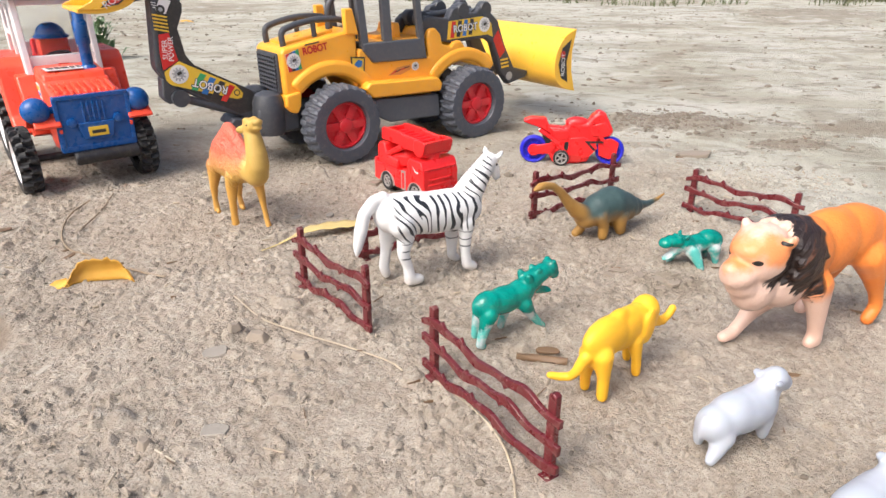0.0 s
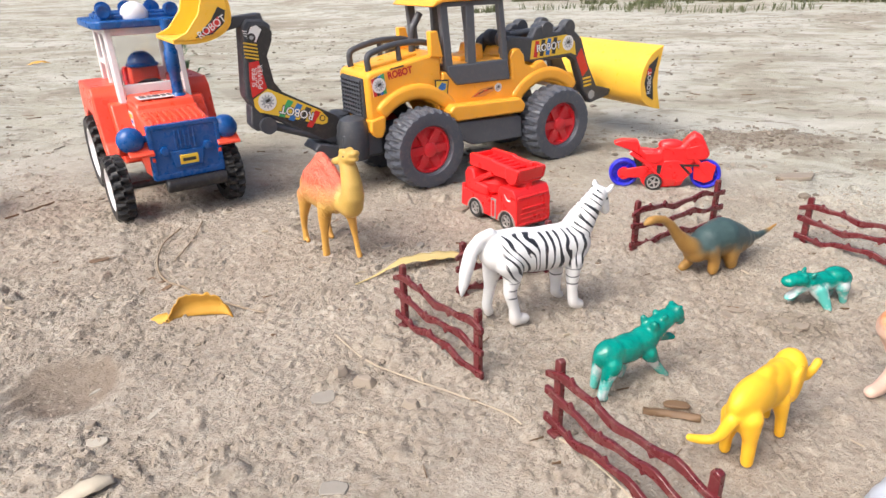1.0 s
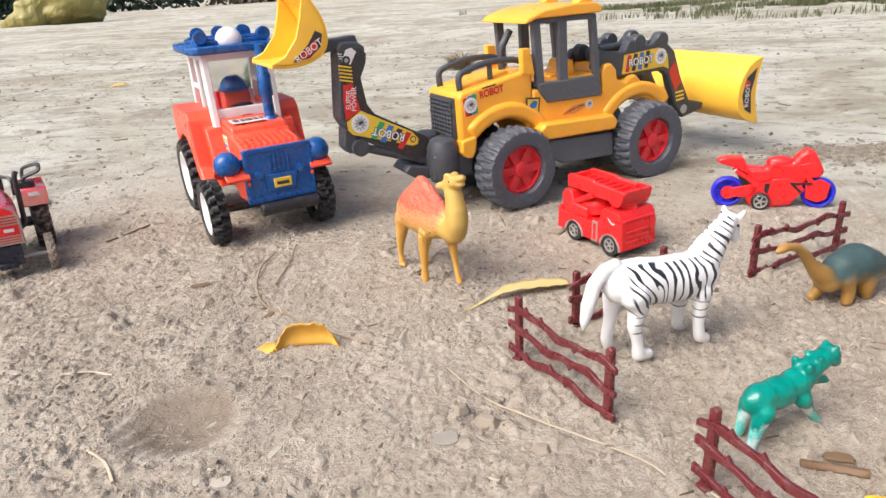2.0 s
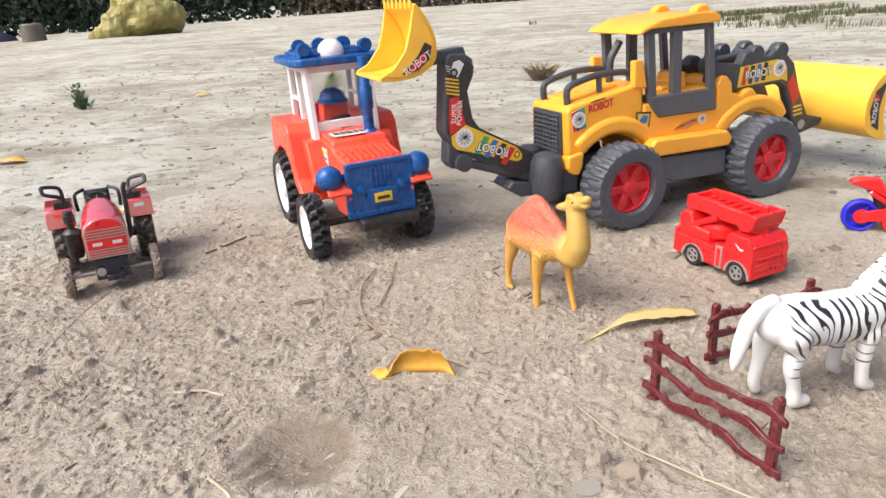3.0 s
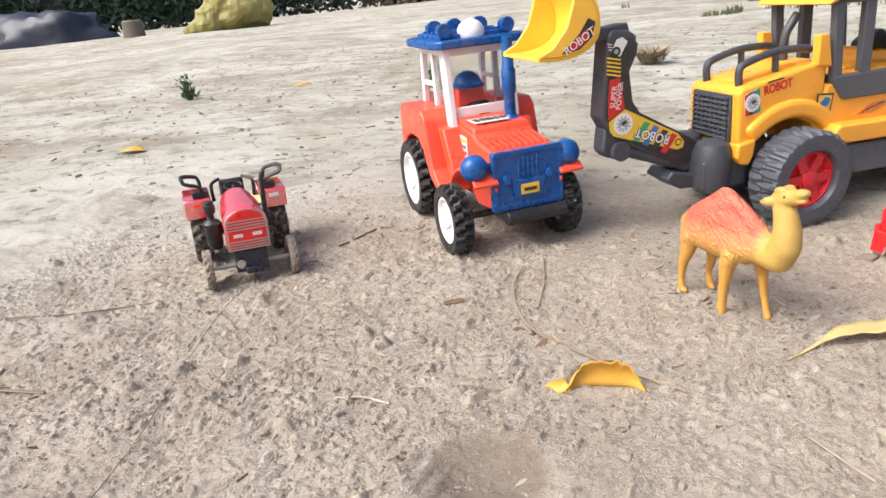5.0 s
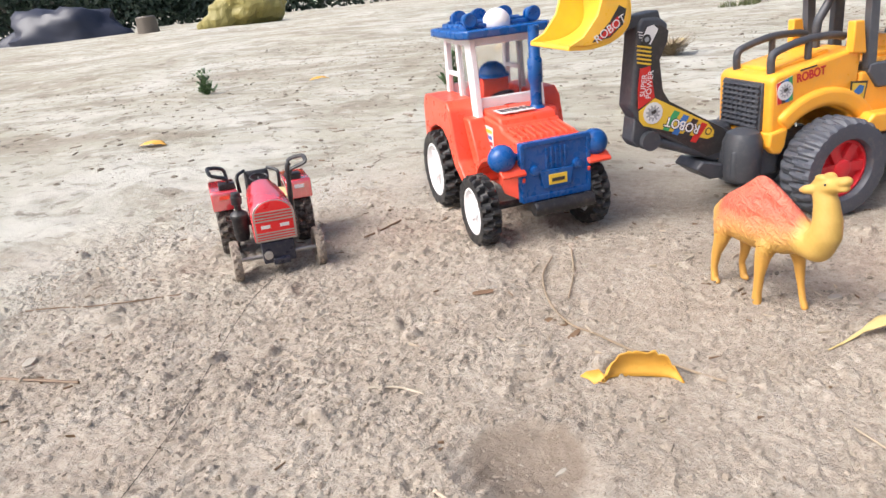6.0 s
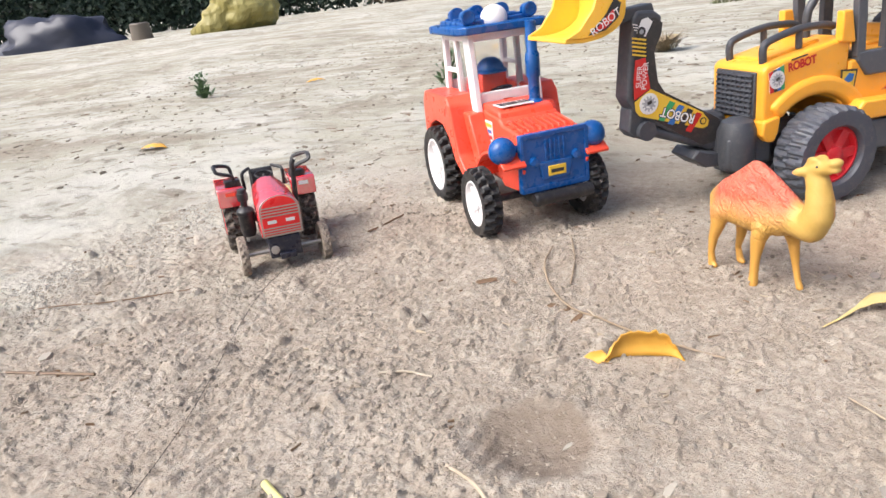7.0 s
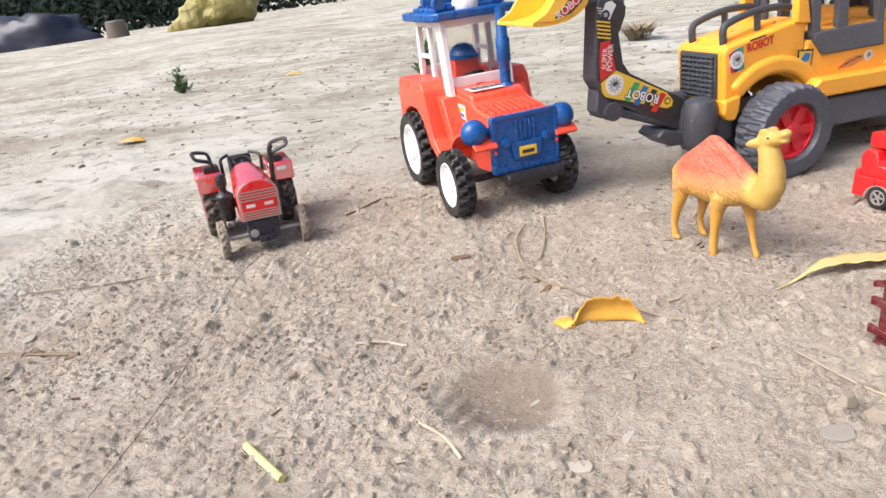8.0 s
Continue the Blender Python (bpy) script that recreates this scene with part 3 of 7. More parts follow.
HIPPO_FLESH = [(-1.5, 0.0, 2.3, 1.0, 0.72, 0.82, 0.0), (-0.4, 0.0, 2.32, 1.5, 0.72, 0.8, 0.0), (0.6, 0.0, 2.45, 1.15, 0.68, 0.76, -14), (1.4, 0.0, 2.95, 1.0, 0.6, 0.62, -28), (2.8, 0.0, 3.5, 0.5, 0.56, 0.52, -10)]
HIPPO_SHAPE = [(2.1, 0.0, 3.3, 0.95, 0.52, 0.52, -20), (3.05, 0.0, 3.2, 0.3, 0.5, 0.42, 0.0), (2.6, 0.0, 2.12, 0.45, 0.34, 0.14, 12), (2.85, -0.3, 3.98, 0.2, 0.15, 0.14, 0.0), (2.85, 0.3, 3.98, 0.2, 0.15, 0.14, 0.0), (1.75, -0.36, 3.72, 0.2, 0.13, 0.15, 0.0), (1.75, 0.36, 3.72, 0.2, 0.13, 0.15, 0.0)]
HIPPO = dict(base=(2.6, 32.8), heading=36.7, size=0.95, blobs=HIPPO_FLESH + HIPPO_SHAPE, limbs=HIPPO_TRUNK + HIPPO_LIMBS)
CALF_TRUNK = [[(1.3, 0.0, 1.6, 0.45), (1.75, 0.0, 1.35, 0.35), (2.2, 0.0, 1.05, 0.22)], [(1.25, 0.45, 2.55, 0.18), (1.1, 0.52, 2.75, 0.13)], [(1.25, -0.45, 2.55, 0.18), (1.1, -0.52, 2.75, 0.13)], [(1.75, 0.35, 2.6, 0.15), (1.75, -0.35, 2.6, 0.15)], [(0.5, 0.5, 1.4, 0.6), (0.3, 0.95, 0.8, 0.4), (0.1, 1.3, 0.15, 0.26)]]
CALF_LIMBS = [[(0.9, -0.5, 1.4, 0.5), (1.4, -0.6, 0.7, 0.28), (1.75, -0.62, 0.15, 0.2)], [(-1.5, 0.5, 1.4, 0.55), (-1.7, 0.6, 0.7, 0.32), (-1.8, 0.6, 0.2, 0.26)], [(-1.5, -0.5, 1.4, 0.55), (-1.6, -0.6, 0.7, 0.32), (-1.6, -0.6, 0.2, 0.26)]]
CALF_FLESH = [(-1.4, 0.0, 1.95, 1.1, 0.85, 0.78, -12), (-0.2, 0.0, 1.75, 1.4, 0.8, 0.7, 8), (0.9, 0.0, 1.85, 0.9, 0.75, 0.65, -8), (2.0, 0.0, 2.2, 0.9, 0.66, 0.48, -8), (2.75, 0.0, 2.15, 0.55, 0.55, 0.42, 5), (2.3, 0.0, 1.0, 0.62, 0.42, 0.16, 30)]
CALF = dict(base=(15.3, 43.4), heading=-158, size=0.85, blobs=CALF_FLESH, limbs=CALF_TRUNK + CALF_LIMBS)
LION_TRUNK = [[(2.38, 1.1, 3.9, 0.85), (1.95, 1.3, 2.28, 0.52), (1.66, 1.3, 1.2, 0.4), (1.48, 1.3, 0.34, 0.4), (1.85, 1.3, 0.28, 0.36)], [(2.77, -1.2, 2.2, 0.8), (3.58, -1.3, 1.4, 0.5), (4.22, -1.3, 0.75, 0.36), (4.81, -1.3, 0.28, 0.36), (5.47, -1.3, 0.25, 0.33)]]
LION_LIMBS = [[(-2.3, 0.9, 4.4, 0.95), (-3.0, 1.15, 3.0, 0.58), (-3.6, 1.25, 1.87, 0.38), (-3.9, 1.3, 1.0, 0.36), (-3.4, 1.29, 0.28, 0.38)], [(-2.6, -0.9, 3.8, 0.9), (-2.3, -1.2, 2.0, 0.5), (-1.75, -1.3, 0.9, 0.38), (-1.1, -1.3, 0.26, 0.36)]]
LION_FLESH = [(5.85, 0.0, 5.95, 1.42, 1.36, 1.5, 0.0), (6.75, 0.0, 6.35, 0.72, 0.95, 0.55, 15), (7.15, 0.0, 5.15, 0.98, 0.86, 0.78, 8), (7.75, 0.0, 5.5, 0.5, 0.52, 0.42, 12), (6.75, 0.0, 4.45, 0.85, 0.78, 0.7, 0.0), (5.8, 0.0, 4.05, 1.25, 1.02, 1.25, 0.0), (4.1, 0.0, 5.55, 1.2, 1.62, 1.85, 8), (3.9, 0.0, 4.1, 1.8, 1.4, 1.5, 0.0)]
LION_SHAPE = [(2.6, 0.0, 5.35, 1.7, 1.45, 1.85, 0.0), (0.5, 0.0, 5.4, 2.6, 1.3, 1.85, -2), (-1.5, 0.0, 5.45, 2.4, 1.25, 1.72, -4), (-2.9, 0.0, 5.2, 1.6, 1.18, 1.55, 0.0), (5.5, 1.3, 6.95, 0.42, 0.2, 0.34, 15), (5.95, -1.05, 7.22, 0.28, 0.22, 0.3, 0.0), (6.9, 0.72, 6.0, 0.3, 0.2, 0.16, 0.0), (6.9, -0.72, 6.0, 0.3, 0.2, 0.16, 0.0)]
# locks of the mane, swept back in a ring behind the face
LION_MANE = [[(4.95 - 0.25 * (k % 2), 1.5 * math.sin(radians(a)), 5.6 + 1.8 * math.cos(radians(a)), 0.17), (4.1, 1.72 * math.sin(radians(a + 4)), 5.5 + 1.95 * math.cos(radians(a + 4)), 0.2), (3.1 - 0.2 * (k % 3), 1.62 * math.sin(radians(a + 6)), 5.3 + 1.98 * math.cos(radians(a + 6)), 0.13)] for k, a in enumerate(range(-132, 133, 12))]
LION = dict(base=(19.6, 35.2), heading=-147, blobs=LION_FLESH + LION_SHAPE, limbs=LION_TRUNK + LION_LIMBS + LION_MANE)
SHEEP_TRUNK = [[(-1.35, -0.42, 1.05, 0.5), (-1.7, -0.52, 0.6, 0.34), (-2.05, -0.55, 0.16, 0.24)], [(-1.4, 0.42, 1.05, 0.48), (-1.5, 0.55, 0.6, 0.3), (-1.52, 0.55, 0.16, 0.22)], [(1.2, -0.4, 0.9, 0.42), (1.25, -0.48, 0.15, 0.23)], [(1.3, 0.4, 0.9, 0.42), (1.5, 0.5, 0.15, 0.23)], [(-2.12, 0.0, 1.95, 0.17), (-2.3, 0.0, 1.4, 0.15), (-2.28, 0.0, 0.9, 0.1)]]
SHEEP_FLESH = [(-1.45, 0.0, 1.5, 0.85, 0.72, 0.75, -8), (-0.4, 0.0, 1.58, 1.4, 0.82, 0.9, -4), (0.9, 0.0, 1.48, 1.2, 0.82, 1.0, 0.0), (0.3, 0.0, 1.5, 1.7, 0.84, 0.95, -3), (1.5, 0.0, 2.05, 0.68, 0.55, 0.75, 22)]
SHEEP_SHAPE = [(2.02, 0.0, 2.52, 0.6, 0.52, 0.56, 0.0), (2.55, 0.0, 2.2, 0.52, 0.4, 0.42, 28), (1.5, -0.56, 2.72, 0.32, 0.13, 0.2, 25), (1.5, 0.56, 2.72, 0.32, 0.13, 0.2, 25)]
SHEEP = dict(base=(12.2, 25.0), heading=33, blobs=SHEEP_FLESH + SHEEP_SHAPE, limbs=SHEEP_TRUNK)
DINOSAUR_TRUNK = [[(2.11, 0.0, 1.78, 0.86), (0.89, 0.0, 2.1, 1.15), (-0.38, 0.01, 2.22, 1.31), (-1.79, 0.0, 1.73, 1.12), (-2.92, 0.0, 1.49, 0.75)], [(-2.63, 0.0, 1.55, 0.75), (-3.47, 0.0, 1.47, 0.45), (-4.62, 0.0, 1.37, 0.25), (-5.74, 0.0, 1.55, 0.16), (-6.51, 0.0, 1.81, 0.1)]]
DINOSAUR_LIMBS = [[(1.98, 0.0, 1.75, 0.79), (3.17, 0.0, 2.49, 0.56), (4.1, 0.0, 3.33, 0.38), (4.89, 0.0, 4.21, 0.3), (5.62, 0.0, 4.75, 0.27), (6.42, 0.0, 4.95, 0.26), (6.85, 0.0, 4.91, 0.28), (7.23, 0.0, 4.81, 0.16)], [(1.39, 0.75, 1.87, 0.5), (0.95, 0.75, 1.01, 0.4), (0.99, 0.75, 0.26, 0.36)]]
DINOSAUR_LEGS = [[(1.4, -0.75, 1.18, 0.48), (1.74, -0.75, 0.47, 0.33), (2.26, -0.75, 0.21, 0.31)], [(-0.71, 0.75, 1.61, 0.65), (-0.73, 0.75, 0.82, 0.51), (-0.9, 0.75, 0.31, 0.41)], [(-1.6, -0.75, 1.4, 0.6), (-1.7, -0.75, 0.7, 0.42), (-1.5, -0.75, 0.2, 0.34)]]
DINOSAUR = dict(base=(10.0, 47.9), heading=-141.6, limbs=DINOSAUR_TRUNK + DINOSAUR_LIMBS + DINOSAUR_LEGS)



def painted(name, rough=0.4, relief=0.0, relief_scale=300):
    m, nt, b, tc = basis(name)
    b.inputs["Roughness"].default_value = rough
    o = tc.outputs["Object"]
    if relief:
        bump(nt, b, noise_tex(nt, o, relief_scale, 3, 0.5, 0.6), relief, 0.0012)
    return m, nt, b, o, split_xyz(nt, o)


def zebra_paint():
    m, nt, b, o, (x, y, z) = painted("zebra_paint", 0.35)
    w = nt.nodes.new("ShaderNodeTexWave")
    w.wave_type, w.bands_direction, w.wave_profile = "BANDS", "X", "SIN"
    for k, v in (("Scale", 56), ("Distortion", 8.0), ("Detail", 1.0), ("Detail Scale", 1.5), ("Detail Roughness", 0.5)):
        w.inputs[k].default_value = v
    # the stripes lean back over the rump and turn across the neck
    above = mathn(nt, "SUBTRACT", z, 0.05)
    u = mathn(nt, "MULTIPLY_ADD", mathn(nt, "MULTIPLY", band(nt, x, -99, -0.9, 1.5), 0.85), above, x)
    u = mathn(nt, "MULTIPLY_ADD", mathn(nt, "MAXIMUM", above, 0.0), mathn(nt, "MULTIPLY", band(nt, x, 1.6, 99, 0.5), 1.0), u)
    cv = nt.nodes.new("ShaderNodeCombineXYZ")
    nt.links.new(u, cv.inputs[0])
    nt.links.new(mathn(nt, "MULTIPLY", y, 0.5), cv.inputs[1])
    nt.links.new(mathn(nt, "MULTIPLY", z, 0.6), cv.inputs[2])
    nt.links.new(cv.outputs[0], w.inputs[0])
    uneven = mathn(nt, "MULTIPLY_ADD", mathn(nt, "SUBTRACT", noise_tex(nt, o, 95, 2), 0.5), 0.75, w.outputs["Fac"])
    uneven = mathn(nt, "MULTIPLY_ADD", band(nt, x, 2.7, 9, 0.4), -0.09, uneven)
    lines = ramp(nt, uneven, ((0.73, (0, 0, 0)), (0.78, (1, 1, 1))))
    body = mathn(nt, "MULTIPLY", band(nt, z, 3.1, 9, 0.3), band(nt, x, -3.0, 4.05, 0.15))
    side = mathn(nt, "ABSOLUTE", y)
    body = mathn(nt, "MULTIPLY", body, mathn(nt, "MAXIMUM", band(nt, side, 0.42, 9, 0.08), mathn(nt, "MULTIPLY", band(nt, x, 2.6, 9, 0.2), band(nt, side, 0.2, 9, 0.06))))
    w2 = nt.nodes.new("ShaderNodeTexWave")
    w2.bands_direction = "Z"
    for k, v in (("Scale", 58), ("Distortion", 1.5), ("Detail Scale", 2.0)):
        w2.inputs[k].default_value = v
    nt.links.new(o, w2.inputs[0])
    leg = mathn(nt, "MULTIPLY", ramp(nt, w2.outputs["Fac"], ((0.9, (0, 0, 0)), (0.94, (1, 1, 1)))), band(nt, z, 1.7, 3.0, 0.1))
    leg = mathn(nt, "MULTIPLY", leg, band(nt, x, -2.6, 4, 0.1))
    ink = mathn(nt, "MAXIMUM", mathn(nt, "MULTIPLY", lines, body), mathn(nt, "MULTIPLY", leg, 0.85))
    base = mix(nt, noise_tex(nt, o, 140, 4), (0.70, 0.69, 0.68), (0.78, 0.775, 0.77))
    base = mix(nt, mathn(nt, "MULTIPLY", band(nt, z, -1, 0.5, 0.3), 0.35), base, (0.45, 0.38, 0.30))
    nt.links.new(mix(nt, ink, base, (0.018, 0.02, 0.026)), b.inputs["Base Color"])
    return m


def camel_paint():
    m, nt, b, o, (x, y, z) = painted("camel_paint", 0.5)
    w = nt.nodes.new("ShaderNodeTexWave")
    w.bands_direction = "DIAGONAL"
    for k, v in (("Scale", 105), ("Distortion", 11), ("Detail", 2.5), ("Detail Scale", 2.0), ("Detail Roughness", 0.5)):
        w.inputs[k].default_value = v
    nt.links.new(o, w.inputs[0])
    bump(nt, b, mathn(nt, "MULTIPLY", w.outputs["Fac"], mathn(nt, "MULTIPLY", band(nt, z, 3.3, 7.7, 0.4), band(nt, x, -3.3, 3.5, 0.5))), 0.7, 0.0009)
    base = mix(nt, noise_tex(nt, o, 90, 5), (0.50, 0.31, 0.055), (0.58, 0.39, 0.115))
    low = mathn(nt, "MULTIPLY", band(nt, z, -1, 4.0, 0.9), 0.55)
    base = mix(nt, low, base, (0.62, 0.28, 0.04))
    wob = mathn(nt, "MULTIPLY_ADD", noise_tex(nt, o, 70, 4), 0.012, z)
    lean = mathn(nt, "MULTIPLY_ADD", x, -0.10, wob)
    hump = mathn(nt, "MULTIPLY", band(nt, lean, 5.3, 20, 1.3), band(nt, x, -2.9, 3.35, 0.5))
    grain = mix(nt, noise_tex(nt, o, 260, 5), (0.50, 0.065, 0.04), (0.80, 0.22, 0.13))
    c = mix(nt, hump, base, grain)
    c = mix(nt, mathn(nt, "MULTIPLY", w.outputs["Fac"], 0.04), c, (0.42, 0.22, 0.10), "MULTIPLY")
    nt.links.new(c, b.inputs["Base Color"])
    return m


def hippo_paint(name, line, ragged):
    m, nt, b, o, (x, y, z) = painted(name, 0.22, 0.5, 210)
    wob = mathn(nt, "MULTIPLY_ADD", mathn(nt, "SUBTRACT", noise_tex(nt, o, 130, 5), 0.5), ragged, z)
    back = band(nt, wob, line, 20, 0.14)
    green = mix(nt, ramp(nt, noise_tex(nt, o, 120, 4, 0.6, 0.6), ((0.35, (0, 0, 0)), (0.65, (1, 1, 1)))), (0.0, 0.155, 0.125), (0.003, 0.27, 0.21))
    under = mix(nt, ramp(nt, noise_tex(nt, o, 110, 5), ((0.42, (0, 0, 0)), (0.56, (1, 1, 1)))), (0.50, 0.56, 0.56), (0.10, 0.44, 0.39))
    nt.links.new(mix(nt, back, under, green), b.inputs["Base Color"])
    return m


def lion_paint():
    m, nt, b, o, (x, y, z) = painted("lion_paint", 0.42)
    n = noise_tex(nt, o, 75, 5)
    orange = mix(nt, n, (0.76, 0.19, 0.025), (0.80, 0.27, 0.055))
    cream = mix(nt, n, (0.66, 0.42, 0.31), (0.72, 0.54, 0.45))
    wx = mathn(nt, "MULTIPLY_ADD", n, 0.02, x)
    wz = mathn(nt, "MULTIPLY_ADD", n, 0.02, z)
    front = band(nt, wx, 4.6, 40, 0.4)
    low = mathn(nt, "MULTIPLY", band(nt, wz, -9, 4.6, 0.8), band(nt, wx, -0.6, 40, 1.0))
    pale = mathn(nt, "MAXIMUM", front, low)
    c = mix(nt, pale, orange, cream)
    brow = mathn(nt, "MULTIPLY", band(nt, wz, 6.95, 8.2, 0.4), band(nt, x, 5.2, 7.7, 0.5))
    nosec = mathn(nt, "MULTIPLY", band(nt, wz, 6.5, 7.2, 0.3), band(nt, x, 7.1, 20, 0.4))
    c = mix(nt, mathn(nt, "MULTIPLY", mathn(nt, "MAXIMUM", brow, nosec), 0.85), c, orange)
    edge = noise_tex(nt, o, 130, 6, 0.7, 1.0)
    cv = nt.nodes.new("ShaderNodeCombineXYZ")
    nt.links.new(mathn(nt, "MULTIPLY_ADD", z, 0.75, mathn(nt, "MULTIPLY", x, 0.8)), cv.inputs[0])
    nt.links.new(mathn(nt, "MULTIPLY", y, 0.5), cv.inputs[1])
    nt.links.new(mathn(nt, "MULTIPLY", mathn(nt, "SUBTRACT", x, z), 0.12), cv.inputs[2])
    streak = noise_tex(nt, cv.outputs[0], 260, 4, 0.6)
    mx = mathn(nt, "MULTIPLY_ADD", mathn(nt, "SUBTRACT", streak, 0.5), 0.03, mathn(nt, "MULTIPLY_ADD", z, 0.55, x))
    low_edge = mathn(nt, "MULTIPLY_ADD", x, -0.36, mathn(nt, "MULTIPLY_ADD", mathn(nt, "SUBTRACT", streak, 0.5), 0.03, z))
    mane = mathn(nt, "MULTIPLY", band(nt, mx, 0, 8.98, 0.1), mathn(nt, "MULTIPLY", band(nt, x, 2.75, 30, 0.12), band(nt, low_edge, 2.4, 30, 0.1)))
    flick = ramp(nt, streak, ((0.56, (0.022, 0.012, 0.010)), (0.66, (0.13, 0.05, 0.025)), (0.74, (0.45, 0.16, 0.07))))
    c = mix(nt, mane, c, flick)
    bump(nt, b, mathn(nt, "MULTIPLY_ADD", mathn(nt, "MULTIPLY", mane, streak), 4.0, noise_tex(nt, o, 200, 3)), 0.6, 0.0012)
    # two eyes and a dark fleck on the ear
    for cx, cz, rx, rz in ((7.05, 5.98, 0.17, 0.14), (5.85, 6.9, 0.2, 0.1)):
        ex = mathn(nt, "DIVIDE", mathn(nt, "SUBTRACT", x, cx * 0.01), rx * 0.01)
        ez = mathn(nt, "DIVIDE", mathn(nt, "SUBTRACT", z, cz * 0.01), rz * 0.01)
        d = mathn(nt, "ADD", mathn(nt, "MULTIPLY", ex, ex), mathn(nt, "MULTIPLY", ez, ez))
        d = mathn(nt, "MULTIPLY_ADD", mathn(nt, "SUBTRACT", edge, 0.5), 1.2, d)
        spot = mathn(nt, "MULTIPLY", mathn(nt, "LESS_THAN", d, 1.0), mathn(nt, "GREATER_THAN", mathn(nt, "ABSOLUTE", y), 0.004))
        c = mix(nt, spot, c, (0.02, 0.016, 0.014))
    nt.links.new(c, b.inputs["Base Color"])
    return m


def dinosaur_paint():
    m, nt, b, o, (x, y, z) = painted("dinosaur_paint", 0.45, 0.3, 240)
    n = noise_tex(nt, o, 110, 5)
    tan = mix(nt, n, (0.30, 0.15, 0.035), (0.44, 0.25, 0.06))
    wz = mathn(nt, "MULTIPLY_ADD", n, 0.014, z)
    top = mathn(nt, "MULTIPLY", band(nt, mathn(nt, "MULTIPLY_ADD", mathn(nt, "MINIMUM", x, 0.0), -0.22, wz), 2.45, 20, 0.6), band(nt, x, -5.4, 2.6, 0.5))
    dark = mix(nt, noise_tex(nt, o, 170, 4), (0.022, 0.045, 0.048), (0.06, 0.10, 0.095))
    nt.links.new(mix(nt, top, tan, dark), b.inputs["Base Color"])
    return m


figure("zebra_figure", ZEBRA, zebra_paint(), "white plastic zebra with hand-painted black stripes and thick tail", "toy zebra", 0.08, 16,
       [((4.5, -0.36, 6.75), 0.1), ((4.5, 0.36, 6.75), 0.1)])
figure("camel_figure", CAMEL, camel_paint(), "ochre camel figure with a red-sprayed hump", "toy camel", 0.07, 9,
       [((4.72, -0.46, 8.42), 0.07), ((4.72, 0.46, 8.42), 0.07), ((5.66, -0.16, 8.78), 0.04), ((5.66, 0.16, 8.78), 0.04)], None, "", 0.12)
figure("elephant_figure", ELEPHANT, ELEPHANT_YELLOW, "plain bright yellow elephant figure with raised trunk", "toy elephant", 0.06, 26)
figure("hippo_figure", HIPPO, hippo_paint("hippo_paint", 1.35, 0.02), "glossy green hippo figure with open mouth and pale legs", "toy hippo", 0.055, 18, (), None, "hippo figures")
figure("hippo_figure", CALF, hippo_paint("calf_paint", 1.85, 0.008), "green hippo figure with white belly and pale hanging jaw", "toy hippo", 0.055, 18, (), None, "hippo figures")
figure("lion_figure", LION, lion_paint(), "orange and cream lion figure with a dark brown mane", "toy lion", 0.09, 24)
sheep = figure("sheep_figure", SHEEP, CHALK, "plain white sheep figure standing on the sand", "toy sheep", 0.06, 40, (), None, "sheep figures")
copy_thing(sheep, pose(0.1495, 0.2015, gz(14.4, 20.0) * 0.01, 0, 0, 36))
figure("dinosaur_figure", DINOSAUR, dinosaur_paint(), "long-necked brown dinosaur figure with dark blue-green back", "toy dinosaur", 0.07, 14)


# ---- plastic ranch fences ----
def fence(x0, y0, x1, y1, height, lean, label):
    dx, dy = x1 - x0, y1 - y0
    n = math.hypot(dx, dy)
    f = thing("fence", x0, y0, math.degrees(math.atan2(dy, dx)), label, "toy fence", "fences round the animals", gz(x0, y0) * 0.5 + gz(x1, y1) * 0.5 - 0.1)
    f.matrix_world = f.matrix_world @ pose(0, 0, 0, lean, 0, 0)
    for px, hgt in ((0.0, height), (n, height * 1.02)):
        bm = prism(bm_new(), ((px - 0.24, -0.2), (px + 0.25, -0.2), (px + 0.22, hgt), (px + 0.02, hgt + 0.1), (px - 0.2, hgt - 0.03)), -0.16, 0.16)
        part("post", bm, MAROON, f, "", 0.05)
        part("foot", box(bm_new(), (px, 0, 0.02), (0.6, 0.75, 0.2)), MAROON, f, "", 0.05)
    for k, (h, ph) in enumerate(((height * 0.80, 0.3), (height * 0.50, 1.7), (height * 0.17, 3.4))):
        bm, m = bm_new(), 22
        mid, low, top = [], [], []
        for i in range(m + 1):
            s = -0.65 + (n + 1.3) * i / m
            w = 0.17 * math.sin(s * 1.15 + ph) + 0.07 * math.sin(s * 2.9 + 2 * ph)
            t = 0.19 + 0.04 * math.sin(s * 2.1 + ph)
            low.append((s, h + w - t))
            top.append((s, h + w + t))
        prism(bm, low + top[::-1], -0.32, -0.10)
        for s, side in ((n * 0.3 + 0.4 * k, 1), (n * 0.68 - 0.3 * k, -1), (n * 0.12, 1)):
            w = 0.17 * math.sin(s * 1.15 + ph) + 0.07 * math.sin(s * 2.9 + 2 * ph)
            prism(bm, ((s - 0.22, h + w + 0.12 * side), (s + 0.30, h + w + 0.12 * side), (s + 0.02, h + w + 0.42 * side)), -0.31, -0.11)
        part("rail", bm, MAROON, f, "", 0.035)
    return f


